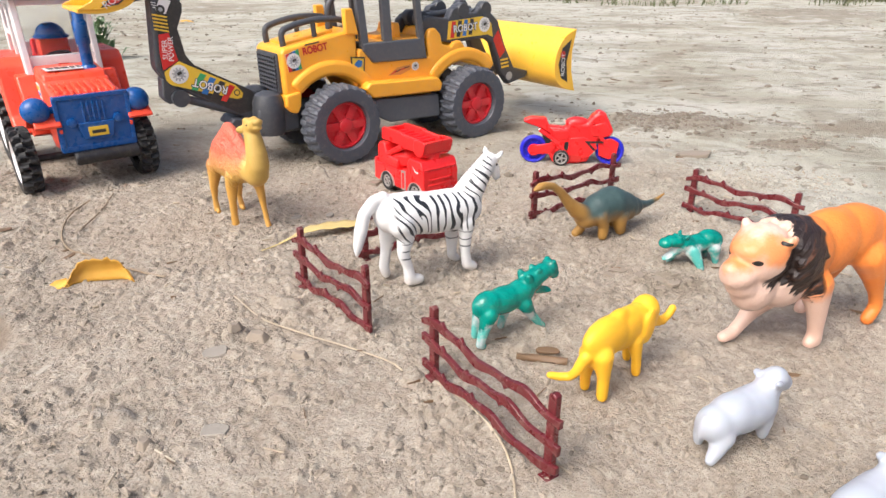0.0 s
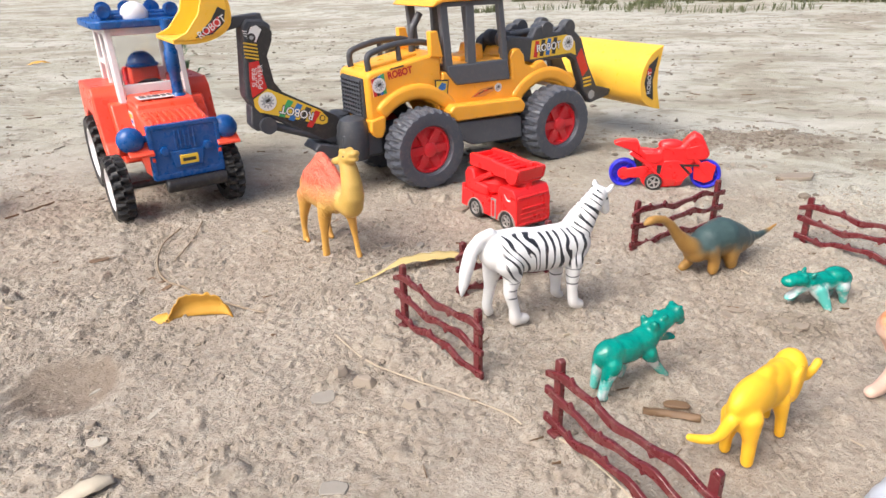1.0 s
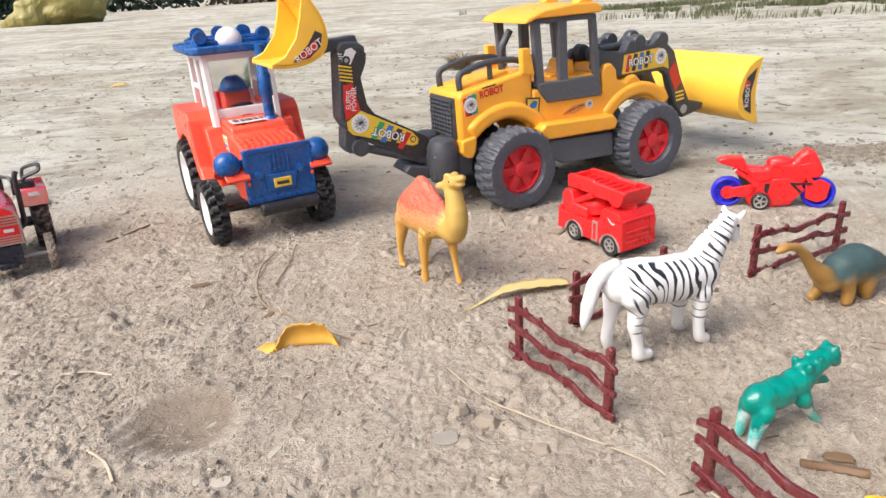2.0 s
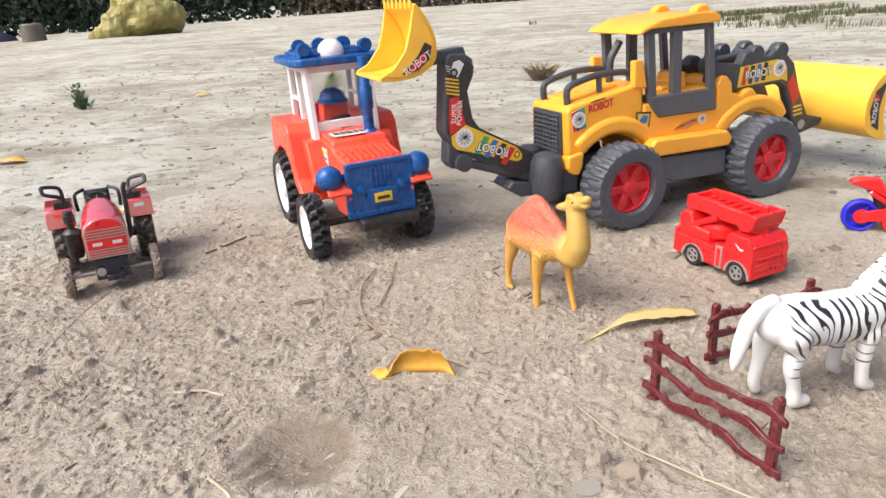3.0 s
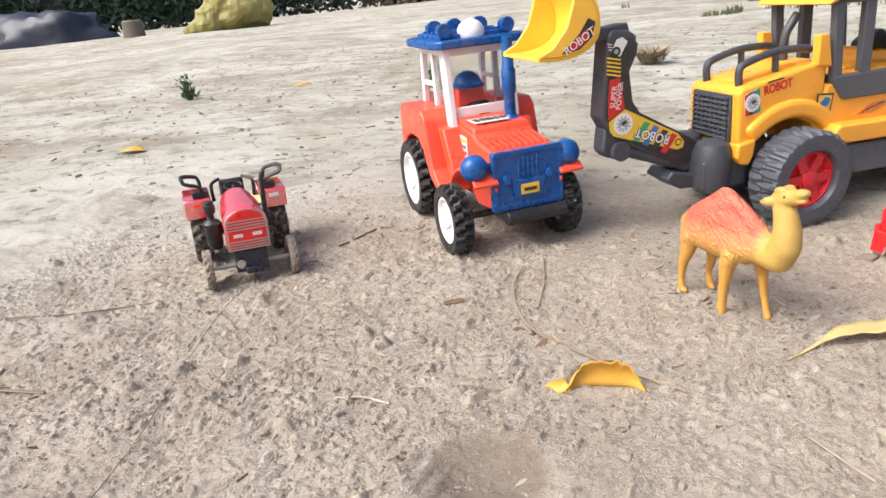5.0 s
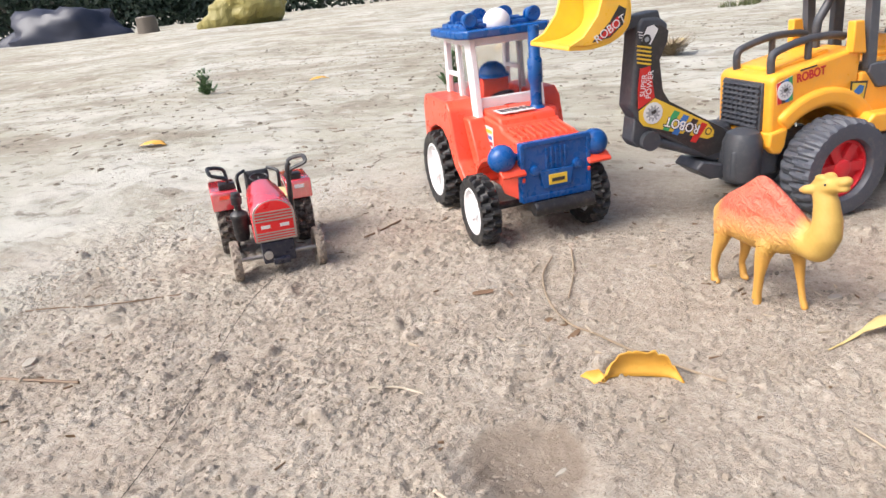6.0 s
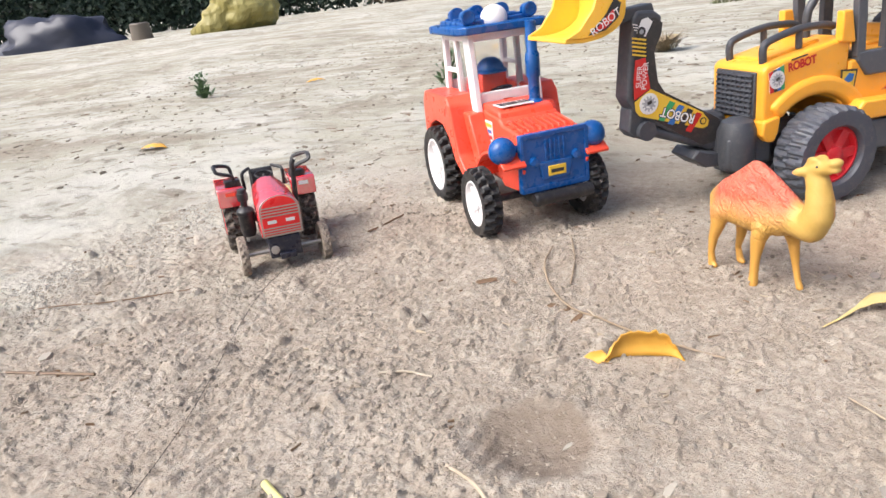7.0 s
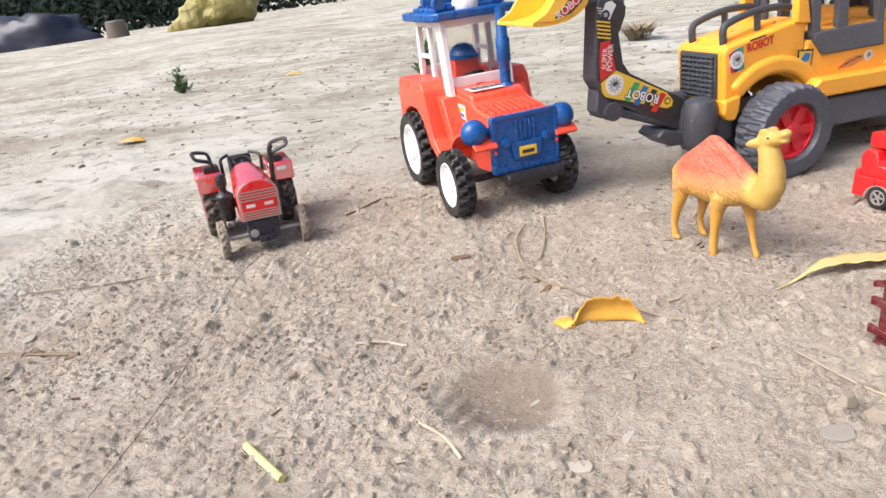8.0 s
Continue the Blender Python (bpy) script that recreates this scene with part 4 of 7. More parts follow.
fence(-10.2, 37.7, -5.2, 32.65, 4.1, 0, "dark maroon plastic fence panel beside the zebra")
fence(-7.15, 42.05, -1.7, 46.3, 3.8, 0, "maroon plastic fence panel standing behind the zebra")
fence(-1.1, 28.55, 4.1, 22.2, 4.0, 0, "reddish maroon fence panel beside the yellow elephant")
fence(4.8, 50.4, 11.55, 55.6, 4.0, 0, "maroon fence panel between the dinosaur and the motorbike")
fence(17.75, 53.3, 23.5, 47.9, 3.7, 0, "low maroon fence panel behind the lion")


# ---- wheels ----
def wheel(parent, x, y, r, w, out, tyre, rim, lugs, rim_r, style, rim_label="", lug_h=0.25):
    """A wheel with axis along y whose open side faces out (-1 or 1)."""
    m = Matrix.Translation((x, y, r)) @ pose(0, 0, 0, 90 if out < 0 else -90, 0, 0)
    bm = bm_new()
    h = w / 2
    prof = [(rim_r, -h * 0.9, 0), (r * 0.86, -h, 0), (r * 0.93, -h * 0.97, -0.3), (r, -h * 0.72, -1), (r, -h * 0.10, -1), (r, h * 0.10, 1), (r, h * 0.72, 1), (r * 0.93, h * 0.97, 0.3), (r * 0.86, h, 0), (rim_r * 1.06, h * 0.94, 0), (rim_r, h * 0.8, 0), (rim_r, h * 0.2, 0)]
    n = max(40, lugs * 6)
    rings = []
    for rad, hh, side in prof:
        ring = []
        for i in range(n):
            ph = (i * lugs / n + (0.5 if side < 0 else 0) + 0.35 * abs(hh) / h) % 1.0
            cut = lug_h if side and lugs and ph > 0.55 else 0.0
            ring.append(bm.verts.new(m @ Vector(((rad - cut * abs(side)) * math.cos(6.28318531 * i / n), (rad - cut * abs(side)) * math.sin(6.28318531 * i / n), hh))))
        rings.append(ring)
    for A, B in zip(rings, rings[1:] + rings[:1]):
        for i in range(n):
            j = (i + 1) % n
            bm.faces.new((A[i], A[j], B[j], B[i]))
    t = part("tyre", bm, tyre, parent, "", 0.0)
    bm = bm_new()
    if style == "star":
        lathe(bm, ((0, -h * 0.2), (rim_r, -h * 0.2), (rim_r, h * 0.62), (rim_r * 0.9, h * 0.66), (rim_r * 0.86, h * 0.35), (rim_r * 0.36, h * 0.35), (rim_r * 0.3, h * 0.72), (rim_r * 0.2, h * 0.78), (0, h * 0.78)), m, 36)
        for i in range(6):
            lm = m @ Matrix.Rotation(6.28318531 * i / 6, 4, "Z") @ Matrix.Translation((rim_r * 0.6, 0, h * 0.42))
            bmesh.ops.create_cube(bm, size=1, matrix=lm @ Matrix.Diagonal((rim_r * 0.62, rim_r * 0.34, h * 0.36, 1)))
    elif style == "dish":
        lathe(bm, ((0, -h * 0.3), (rim_r, -h * 0.3), (rim_r * 1.02, h * 0.85), (rim_r * 0.93, h * 0.88), (rim_r * 0.8, h * 0.3), (rim_r * 0.35, h * 0.45), (rim_r * 0.3, h * 0.8), (rim_r * 0.16, h * 0.88), (0, h * 0.88)), m, 36)
        for i in range(8):
            lm = m @ Matrix.Rotation(6.28318531 * i / 8, 4, "Z") @ Matrix.Translation((rim_r * 0.6, 0, h * 0.42))
            bmesh.ops.create_cube(bm, size=1, matrix=lm @ Matrix.Diagonal((rim_r * 0.5, rim_r * 0.1, h * 0.3, 1)))
    else:
        lathe(bm, ((0, 0), (rim_r * 0.86, 0), (rim_r * 0.9, h * 0.1), (rim_r, h * 0.1), (rim_r, h * 0.92), (rim_r * 0.85, h * 0.94), (rim_r * 0.8, h * 0.3), (rim_r * 0.3, h * 0.3), (rim_r * 0.25, h * 0.8), (0, h * 0.85)), m, 28)
        for i in range(5):
            lm = m @ Matrix.Rotation(6.28318531 * i / 5, 4, "Z") @ Matrix.Translation((rim_r * 0.56, 0, h * 0.55))
            bmesh.ops.create_cube(bm, size=1, matrix=lm @ Matrix.Diagonal((rim_r * 0.75, rim_r * 0.22, h * 0.5, 1)))
    part("rim", bm, rim, t, rim_label, 0.03)
    if rim is DULL_SILVER:
        part("wheel_disc", lathe(bm_new(), ((0, h * 0.31), (rim_r * 0.79, h * 0.31), (rim_r * 0.79, h * 0.42), (0, h * 0.42)), m, 24), BLACK, t)
    return t


def side_sticker(parent, pts, y, material, name="sticker", label="", thick=0.03):
    return part(name, prism(bm_new(), pts, y - thick, y), material, parent, label)


def side_words(parent, text, size, x, y, z, material, turn=0.0, squash=1.0, bold=0.0):
    """Lettering on a face that looks to -y."""
    return words(text, size, Matrix.Translation((x, y, z)) @ pose(0, 0, 0, 90, 0, 0) @ pose(0, 0, 0, 0, 0, turn), material, parent, "lettering", squash, "", bold)


def rect(x, z, w, h, turn=0.0):
    c, s = math.cos(radians(turn)), math.sin(radians(turn))
    return [(x + a * w / 2 * c - b * h / 2 * s, z + a * w / 2 * s + b * h / 2 * c) for a, b in ((-1, -1), (1, -1), (1, 1), (-1, 1))]


def disc_pts(x, z, r, n=18, sq=1.0):
    return [(x + r * math.cos(6.28318531 * i / n), z + r * sq * math.sin(6.28318531 * i / n)) for i in range(n)]


def badge(parent, x, y, z, w, h, back, front, tone=None):
    """A square printed sticker with a round emblem on it."""
    s = side_sticker(parent, rect(x, z, w, h), y, back)
    side_sticker(s, disc_pts(x, z, min(w, h) * 0.4), y - 0.04, front, "emblem")
    side_sticker(s, disc_pts(x, z, min(w, h) * 0.22), y - 0.055, tone or DECAL_GREY, "emblem")
    return s


def gear(parent, x, z, r, y):
    """A round white print with a toothed grey machine on it."""
    g = side_sticker(parent, disc_pts(x, z, r, 20), y, DECAL_WHITE, "emblem")
    pts = [(x + r * k * math.cos(a), z + r * k * math.sin(a)) for i in range(11) for a, k in ((i * 0.5712, 0.72), (i * 0.5712 + 0.2, 0.75), (i * 0.5712 + 0.26, 0.52), (i * 0.5712 + 0.5, 0.5))]
    side_sticker(g, pts, y - 0.02, DECAL_GREY, "print")
    side_sticker(g, rect(x + 0.05 * r, z + 0.1 * r, r * 0.5, r * 0.3, 20), y - 0.04, DECAL_BLACK, "print")
    side_sticker(g, rect(x - 0.1 * r, z - 0.3 * r, r * 0.4, r * 0.16, -15), y - 0.04, DECAL_WHITE, "print")
    return g


def outlined(parent, text, size, x, y, z, turn, squash):
    """White lettering with a black rim."""
    side_words(parent, text, size, x, y, z, DECAL_BLACK, turn, squash, 0.07 * size)
    side_words(parent, text, size, x, y - 0.03, z, DECAL_WHITE, turn, squash, 0.012 * size)


# ---- yellow loader with a digging arm ----
def loader():
    v = thing("toy_loader", -11.08, 72.99, 41.52, "large yellow plastic toy loader with grey digging arm and blade", "toy loader", "", -0.1)
    for x, wr in ((-7.5, 3.9), (9.1, 4.0)):
        for side in (-1, 1):
            wheel(v, x, side * 4.55, wr, 3.0, side, TYRE_GREY, RED_RIM, 26, 2.3, "star", "bright red plastic rim", 0.26)
    # chassis and skirts
    part("chassis", box(bm_new(), (-0.5, 0, 4.4), (24, 4.6, 2.2)), DARK_GREY, v, "", 0.15)
    for x in (-7.5, 9.1):
        part("axle", tube(bm_new(), ((x, -4.2, 3.9), (x, 4.2, 3.9)), 0.45, 12), DARK_GREY, v)
    for s in (-1, 1):
        bm = prism(bm_new(), ((-3.2, 5.7), (4.9, 5.3), (5.1, 2.9), (-1.4, 3.1), (-3.0, 3.9)), s * 3.0, s * 4.1) if s > 0 else prism(bm_new(), ((-3.2, 5.7), (4.9, 5.3), (5.1, 2.9), (-1.4, 3.1), (-3.0, 3.9)), -4.1, -3.0)
        part("side_skirt", bm, CAB_GREY, v, "", 0.15)
    # hood
    hood = prism(bm_new(), ((-12.3, 6.3), (-12.5, 10.9), (-12.1, 11.3), (-5.0, 12.5), (-4.4, 12.5), (-4.4, 6.0), (-5.2, 7.6), (-7.0, 8.3), (-9.2, 8.2), (-10.9, 7.2), (-11.2, 6.1)), -3.0, 3.0)
    hood = part("hood", hood, YELLOW, v, "", 0.28, 30, 3)
    part("top_panel", prism(bm_new(), ((-11.5, 11.2), (-11.4, 11.65), (-6.4, 12.5), (-6.2, 12.1)), -1.8, 1.8), YELLOW, hood, "", 0.12)
    for s in (-1, 1):
        part("pillar_stub", prism(bm_new(), ((-5.7, 12.2), (-5.8, 14.5), (-4.9, 14.5), (-4.3, 12.0)), s * 3.0 - 0.35, s * 3.0 + 0.35), YELLOW, hood, "", 0.12)
    part("front_apron", prism(bm_new(), ((-12.45, 7.0), (-12.55, 5.9), (-12.0, 5.3), (-11.3, 5.2), (-10.95, 5.9), (-10.8, 7.3)), -3.3, 3.3), YELLOW, v, "", 0.2, 30, 3)
    # flared arches over the wheels
    for s in (-1, 1):
        for cx, a0, a1, n in ((-7.5, 12, 140, "front"), (9.0, 38, 150, "rear")):
            arc = [(cx + 4.45 * math.cos(radians(a)), 3.9 + 4.45 * math.sin(radians(a))) for a in range(a0, a1 + 1, 9)]
            lo, hi = (2.5, 3.4) if s > 0 else (-3.4, -2.5)
            part("wheel_arch", shell(bm_new(), arc, lo, hi, -1.5), YELLOW, v, "", 0.42, 30, 4)
    # middle body
    body = prism(bm_new(), ((-4.4, 5.6), (-4.4, 10.6), (-3.4, 10.6), (-2.6, 9.4), (4.3, 9.2), (4.0, 11.2), (4.4, 12.0), (5.2, 12.1), (5.9, 11.4), (6.1, 10.4), (7.2, 10.0), (7.8, 10.5), (8.6, 10.6), (9.2, 10.0), (9.5, 9.0), (12.8, 8.9), (13.5, 7.9), (12.0, 7.0), (10.5, 7.8), (8.2, 8.4), (6.0, 7.8), (4.9, 6.4), (4.7, 5.3)), -3.15, 3.15)
    body = part("body", body, YELLOW, v, "", 0.22, 30, 3)
    for s in (-1, 1):
        part("running_board", prism(bm_new(), ((-4.4, 6.9), (-3.9, 7.5), (4.6, 7.2), (5.2, 6.5), (4.9, 5.7), (-3.6, 5.9)), *((-4.5, -3.1) if s < 0 else (3.1, 4.5))), YELLOW, v, "", 0.2, 30, 3)
    # grille of slats
    g = part("grille", box(bm_new(), (-12.5, 0, 8.9), (0.35, 4.5, 3.7)), DARK_GREY, v, "dark grey slatted grille", 0.08)
    for i in range(9):
        part("slat", box(bm_new(), (-12.72, 0, 7.35 + 0.39 * i), (0.22, 4.2, 0.2), pose(0, 0, 0, 0, 25, 0)), DARK_GREY, g)
    for i in range(8):
        part("grille_bar", box(bm_new(), (-12.7, -1.9 + 0.543 * i, 8.9), (0.26, 0.14, 3.4)), DARK_GREY, g)
    # grab bars on the hood
    for s in (-1, 1):
        bar = smooth_curve(((-11.7, s * 1.9, 11.2), (-11.75, s * 1.9, 12.5), (-11.0, s * 1.9, 13.0), (-8.6, s * 1.9, 13.5), (-6.2, s * 1.9, 13.5), (-5.2, s * 1.9, 13.3)), 5)
        b = part("grab_bar", tube(bm_new(), bar, 0.3, 10), DARK_GREY, v)
        part("bracket", tube(bm_new(), ((-8.4, s * 1.9, 12.0), (-8.5, s * 1.9, 13.4)), 0.26, 8), DARK_GREY, b)
    part("exhaust_pipe", tube(bm_new(), smooth_curve(((-5.6, 0.4, 12.2), (-5.6, 0.4, 14.2), (-5.2, 0.4, 15.0), (-4.6, 0.4, 15.9))), 0.35, 12), DARK_GREY, v)
    # cab
    part("cab_base", prism(bm_new(), ((-2.8, 9.2), (-3.9, 10.5), (-3.9, 11.2), (3.5, 11.2), (3.9, 9.1)), -3.4, 3.4), CAB_GREY, v, "", 0.15)
    part("cab_floor", box(bm_new(), (0, 0, 11.1), (7.0, 6.2, 0.3)), YELLOW, v)
    part("driver_seat", prism(bm_new(), ((-1.2, 11.1), (-1.2, 11.6), (0.6, 11.7), (0.9, 12.7), (1.7, 12.7), (1.9, 11.1)), -1.5, 1.5), YELLOW, v, "", 0.2)
    part("steering_column", tube(bm_new(), ((-3.0, 0, 11.0), (-2.2, 0, 13.4)), 0.25, 10), DARK_GREY, v)
    for s in (-1, 1):
        for a, b, w in (((-3.6, 10.8), (-4.2, 16.9), 0.42), ((-0.9, 10.9), (-1.2, 16.9), 0.5), ((3.3, 10.9), (2.5, 16.9), 0.34)):
            bm = prism(bm_new(), ((a[0] - w, a[1]), (a[0] + w, a[1]), (b[0] + w, b[1]), (b[0] - w, b[1])), s * 3.05 - 0.3, s * 3.05 + 0.3)
            part("cab_post", bm, CAB_GREY, v, "", 0.08)
    part("cab_rim", prism(bm_new(), ((-4.6, 16.55), (2.8, 16.5), (2.8, 16.98), (-4.6, 16.98)), -3.35, 3.35), CAB_GREY, v, "", 0.08)
    roof = prism(bm_new(), ((-5.8, 16.7), (-5.2, 17.15), (-3.4, 17.7), (0, 18.0), (2.4, 18.0), (3.2, 17.6), (3.2, 17.05), (-4.4, 17.0), (-5.5, 16.6)), -3.75, 3.75)
    roof = part("roof", roof, YELLOW, v, "", 0.3, 30, 3)
    for s in (-1, 1):
        part("roof_lamp", prism(bm_new(), ((0.7, 17.9), (1.0, 18.4), (1.4, 18.6), (2.2, 18.65), (2.7, 17.8)), s * 2.6 - 0.5, s * 2.6 + 0.5), YELLOW, roof, "", 0.2, 30)
    # stickers on the near flank of hood and body
    for s in (-1,):
        y = s * 3.0 - 0.01
        dz = -0.3
        bk = side_sticker(v, [(p, q + dz) for p, q in ((-12.1, 11.0), (-10.75, 11.45), (-10.5, 9.6), (-11.85, 9.4))], y, DECAL_WHITE)
        for i, c in enumerate((DECAL_RED, DECAL_BLACK, DECAL_BLUE, DECAL_GREEN)):
            k0, k1 = i / 4, (i + 1) / 4
            side_sticker(bk, [(-12.1 + 1.35 * k0, 11.0 + 0.45 * k0 + dz), (-12.1 + 1.35 * k1, 11.0 + 0.45 * k1 + dz), (-11.85 + 1.35 * k1, 9.4 + 0.2 * k1 + dz), (-11.85 + 1.35 * k0, 9.4 + 0.2 * k0 + dz)], y - 0.03, c, "stripe")
        gear(bk, -11.3, 10.4 + dz, 0.7, y - 0.06)
        side_words(v, "ROBOT", 0.9, -9.0, y - 0.02, 11.3 + dz, DECAL_RED, 8, 0.86, 0.03)
        side_sticker(v, rect(-9.3, 11.83 + dz, 1.5, 0.12, 8), y, DECAL_BLACK, "print_bar")
        sh_ = side_sticker(v, ((-5.3, 10.0), (-3.65, 9.85), (-3.85, 7.75), (-5.25, 8.7)), -3.17, DECAL_BLACK)
        side_sticker(sh_, ((-5.13, 9.85), (-3.82, 9.7), (-3.98, 8.05), (-5.1, 8.78)), -3.2, DECAL_GOLD, "field")
        side_sticker(sh_, ((-4.95, 9.2), (-4.5, 9.65), (-4.0, 9.5), (-4.1, 9.0), (-4.6, 8.85)), -3.23, DECAL_BLUE, "print")
        side_sticker(sh_, disc_pts(-4.45, 8.6, 0.2, 10), -3.23, DECAL_BLUE, "print")
        sc = side_sticker(v, ((-1.0, 7.75), (0.2, 8.45), (1.8, 8.65), (1.95, 8.2), (0.6, 7.7)), -3.17, DECAL_TAN)
        for i in range(4):
            side_sticker(sc, rect(-0.3 + 0.55 * i, 8.0 + 0.13 * i, 0.7, 0.1, 28 - 8 * i), -3.2, DECAL_BLACK if i % 2 else DECAL_RED, "print_bar")
        gear(v, 2.45, 8.4, 0.45, -3.17)
    # rear swing mount
    mount = bm_new()
    box(mount, (-13.0, 0, 4.7), (4.2, 5.4, 2.6))
    part("swing_mount", mount, DARK_GREY, v, "", 0.3)
    for s in (-1, 1):
        part("swing_pivot", lathe(bm_new(), ((0, 3.3), (1.3, 3.3), (1.5, 4.0), (1.5, 6.4), (1.2, 7.1), (0.6, 7.4), (0, 7.45)), Matrix.Translation((-13.7, s * 1.75, 0)), 24), DARK_GREY, v)
    part("stabiliser_foot", prism(bm_new(), ((-17.6, 4.6), (-17.0, 5.2), (-14, 4.4), (-14, 3.5), (-16.2, 3.6)), -1.5, 1.5), DARK_GREY, v, "", 0.15)
    # digging arm: one bent plate with a rib round its edge
    out = ((-22.6, 16.0), (-22.2, 16.5), (-20.8, 16.4), (-20.1, 15.9), (-20.2, 15.1), (-20.9, 13.7), (-20.5, 11.2), (-19.8, 10.2), (-14.1, 7.1), (-13.4, 6.2), (-14.2, 5.0), (-15.6, 4.8), (-21.2, 8.1), (-22.4, 9.0), (-23.1, 10.2))
    arm = part("digging_arm", prism(bm_new(), out, -0.95, 0.95), DARK_GREY, v, "", 0.22, 30, 3)
    cx, cz = -20.3, 10.9
    inner = [(cx + (x - cx) * 0.86, cz + (z - cz) * 0.9) for x, z in out]
    part("arm_panel", prism(bm_new(), inner, -1.0, 1.0), DECAL_BLACK, arm)
    y = -1.02
    cyl = side_sticker(arm, ((-22.35, 14.95), (-21.6, 14.6), (-21.0, 15.6), (-21.4, 15.95), (-21.9, 15.85)), y, DECAL_WHITE, "emblem")
    side_sticker(cyl, disc_pts(-21.95, 15.0, 0.36, 16), y - 0.03, DECAL_BLACK, "ring")
    side_sticker(cyl, disc_pts(-21.95, 15.0, 0.18, 12), y - 0.05, DECAL_GREY, "ring")
    for i in range(3):
        side_sticker(arm, rect(-22.45 + 0.05 * i, 15.55 - 0.2 * i, 0.4, 0.07, -14), y, DECAL_WHITE, "stripe")
    for i in range(5):
        side_sticker(arm, rect(-22.12, 14.5 - 0.29 * i, 1.2, 0.13, -13), y, DECAL_GOLD, "stripe")
    side_sticker(arm, ((-22.45, 13.0), (-21.6, 13.1), (-21.17, 10.75), (-22.55, 10.05), (-22.6, 11.5)), y, DECAL_RED, "sticker")
    side_words(arm, "SUPER", 0.62, -22.12, y - 0.03, 11.75, DECAL_WHITE, 84, 0.95)
    side_words(arm, "POWER", 0.62, -21.62, y - 0.03, 11.75, DECAL_WHITE, 84, 0.95)
    side_sticker(arm, ((-21.13, 10.7), (-22.5, 9.9), (-22.45, 9.2), (-22.1, 8.75), (-16.4, 6.85), (-15.9, 6.95), (-15.8, 7.4), (-16.4, 8.15)), y, DECAL_GOLD, "sticker")
    gear(arm, -21.3, 9.6, 0.82, y - 0.03)
    for i, c in enumerate((DECAL_GREEN, DECAL_BLUE, DECAL_BLACK, DECAL_RED)):
        tx, tz = -19.2 + 0.83 * i, 9.45 - 0.43 * i
        side_sticker(arm, ((tx - 0.25, tz + 0.1), (tx + 0.25, tz - 0.14), (tx - 0.75, tz - 1.45), (tx - 1.25, tz - 1.25)), y - 0.03, c, "stripe")
    outlined(arm, "ROBOT", 1.0, -18.72, y - 0.06, 8.3, 160, 0.95)
    side_sticker(arm, disc_pts(-16.35, 7.45, 0.3, 12), y - 0.03, DECAL_BLACK, "emblem")
    side_sticker(arm, disc_pts(-16.35, 7.45, 0.2, 12), y - 0.05, DECAL_GOLD, "emblem")
    part("ram", tube(bm_new(), ((-21.4, -0.6, 7.5), (-16.4, -0.6, 5.6)), 0.38, 12), DARK_GREY, v)
    part("ram_pin", lathe(bm_new(), ((0, -1.3), (0.75, -1.3), (0.75, 1.3), (0, 1.3)), Matrix.Translation((-21.5, 0, 7.5)) @ pose(0, 0, 0, 90, 0, 0), 20), DARK_GREY, v)
    part("knee_lug", prism(bm_new(), ((-22.7, 9.4), (-21.4, 8.4), (-21.8, 7.2), (-22.4, 7.0), (-22.9, 7.6)), -0.8, 0.8), DARK_GREY, v, "", 0.15)
    part("bucket_link", prism(bm_new(), ((-24.0, 15.6), (-24.0, 16.6), (-20.8, 16.9), (-20.6, 16.3)), -0.7, 0.7), DARK_GREY, v, "", 0.1)
    # bucket: bent sheet, cheeks and teeth
    curve = [p.to_tuple() for p in smooth_curve(((-25.2, 20.3, 0), (-24.4, 19.2, 0), (-23.8, 17.8, 0), (-23.9, 16.3, 0), (-25.0, 15.5, 0), (-26.6, 15.2, 0), (-28.3, 15.3, 0)), 4)]
    prof = [(p[0], p[1]) for p in curve]
    bucket = part("bucket", shell(bm_new(), prof, -1.5, 5.2, 0.3), PALE_YELLOW, v, "bright yellow bucket with teeth", 0.06)
    chord = [(-26.9, 15.9), (-25.6, 17.4), (-25.0, 18.9)]
    for yy in (-1.6, 5.0):
        part("cheek", prism(bm_new(), prof + chord[:0] + [(-27.2, 15.8), (-26.1, 17.1), (-25.6, 18.6)], yy, yy + 0.3), PALE_YELLOW, bucket, "", 0.05)
    for i in range(7):
        part("tooth", prism(bm_new(), ((-25.35, 20.1), (-25.0, 20.1), (-25.35, 20.8)), -1.35 + 0.98 * i, -0.85 + 0.98 * i), PALE_YELLOW, bucket)
    side_sticker(bucket, ((-26.6, 15.35), (-25.2, 15.55), (-24.2, 16.3), (-23.95, 17.3), (-24.5, 17.6), (-25.2, 16.6)), -1.62, DECAL_BLACK, "sticker")
    side_sticker(bucket, ((-26.3, 15.42), (-25.2, 15.7), (-24.4, 16.35), (-24.6, 16.9), (-25.3, 16.3)), -1.64, DECAL_RED, "sticker")
    side_words(bucket, "ROBOT", 0.82, -25.2, -1.67, 16.1, DECAL_WHITE, 30, 0.95)
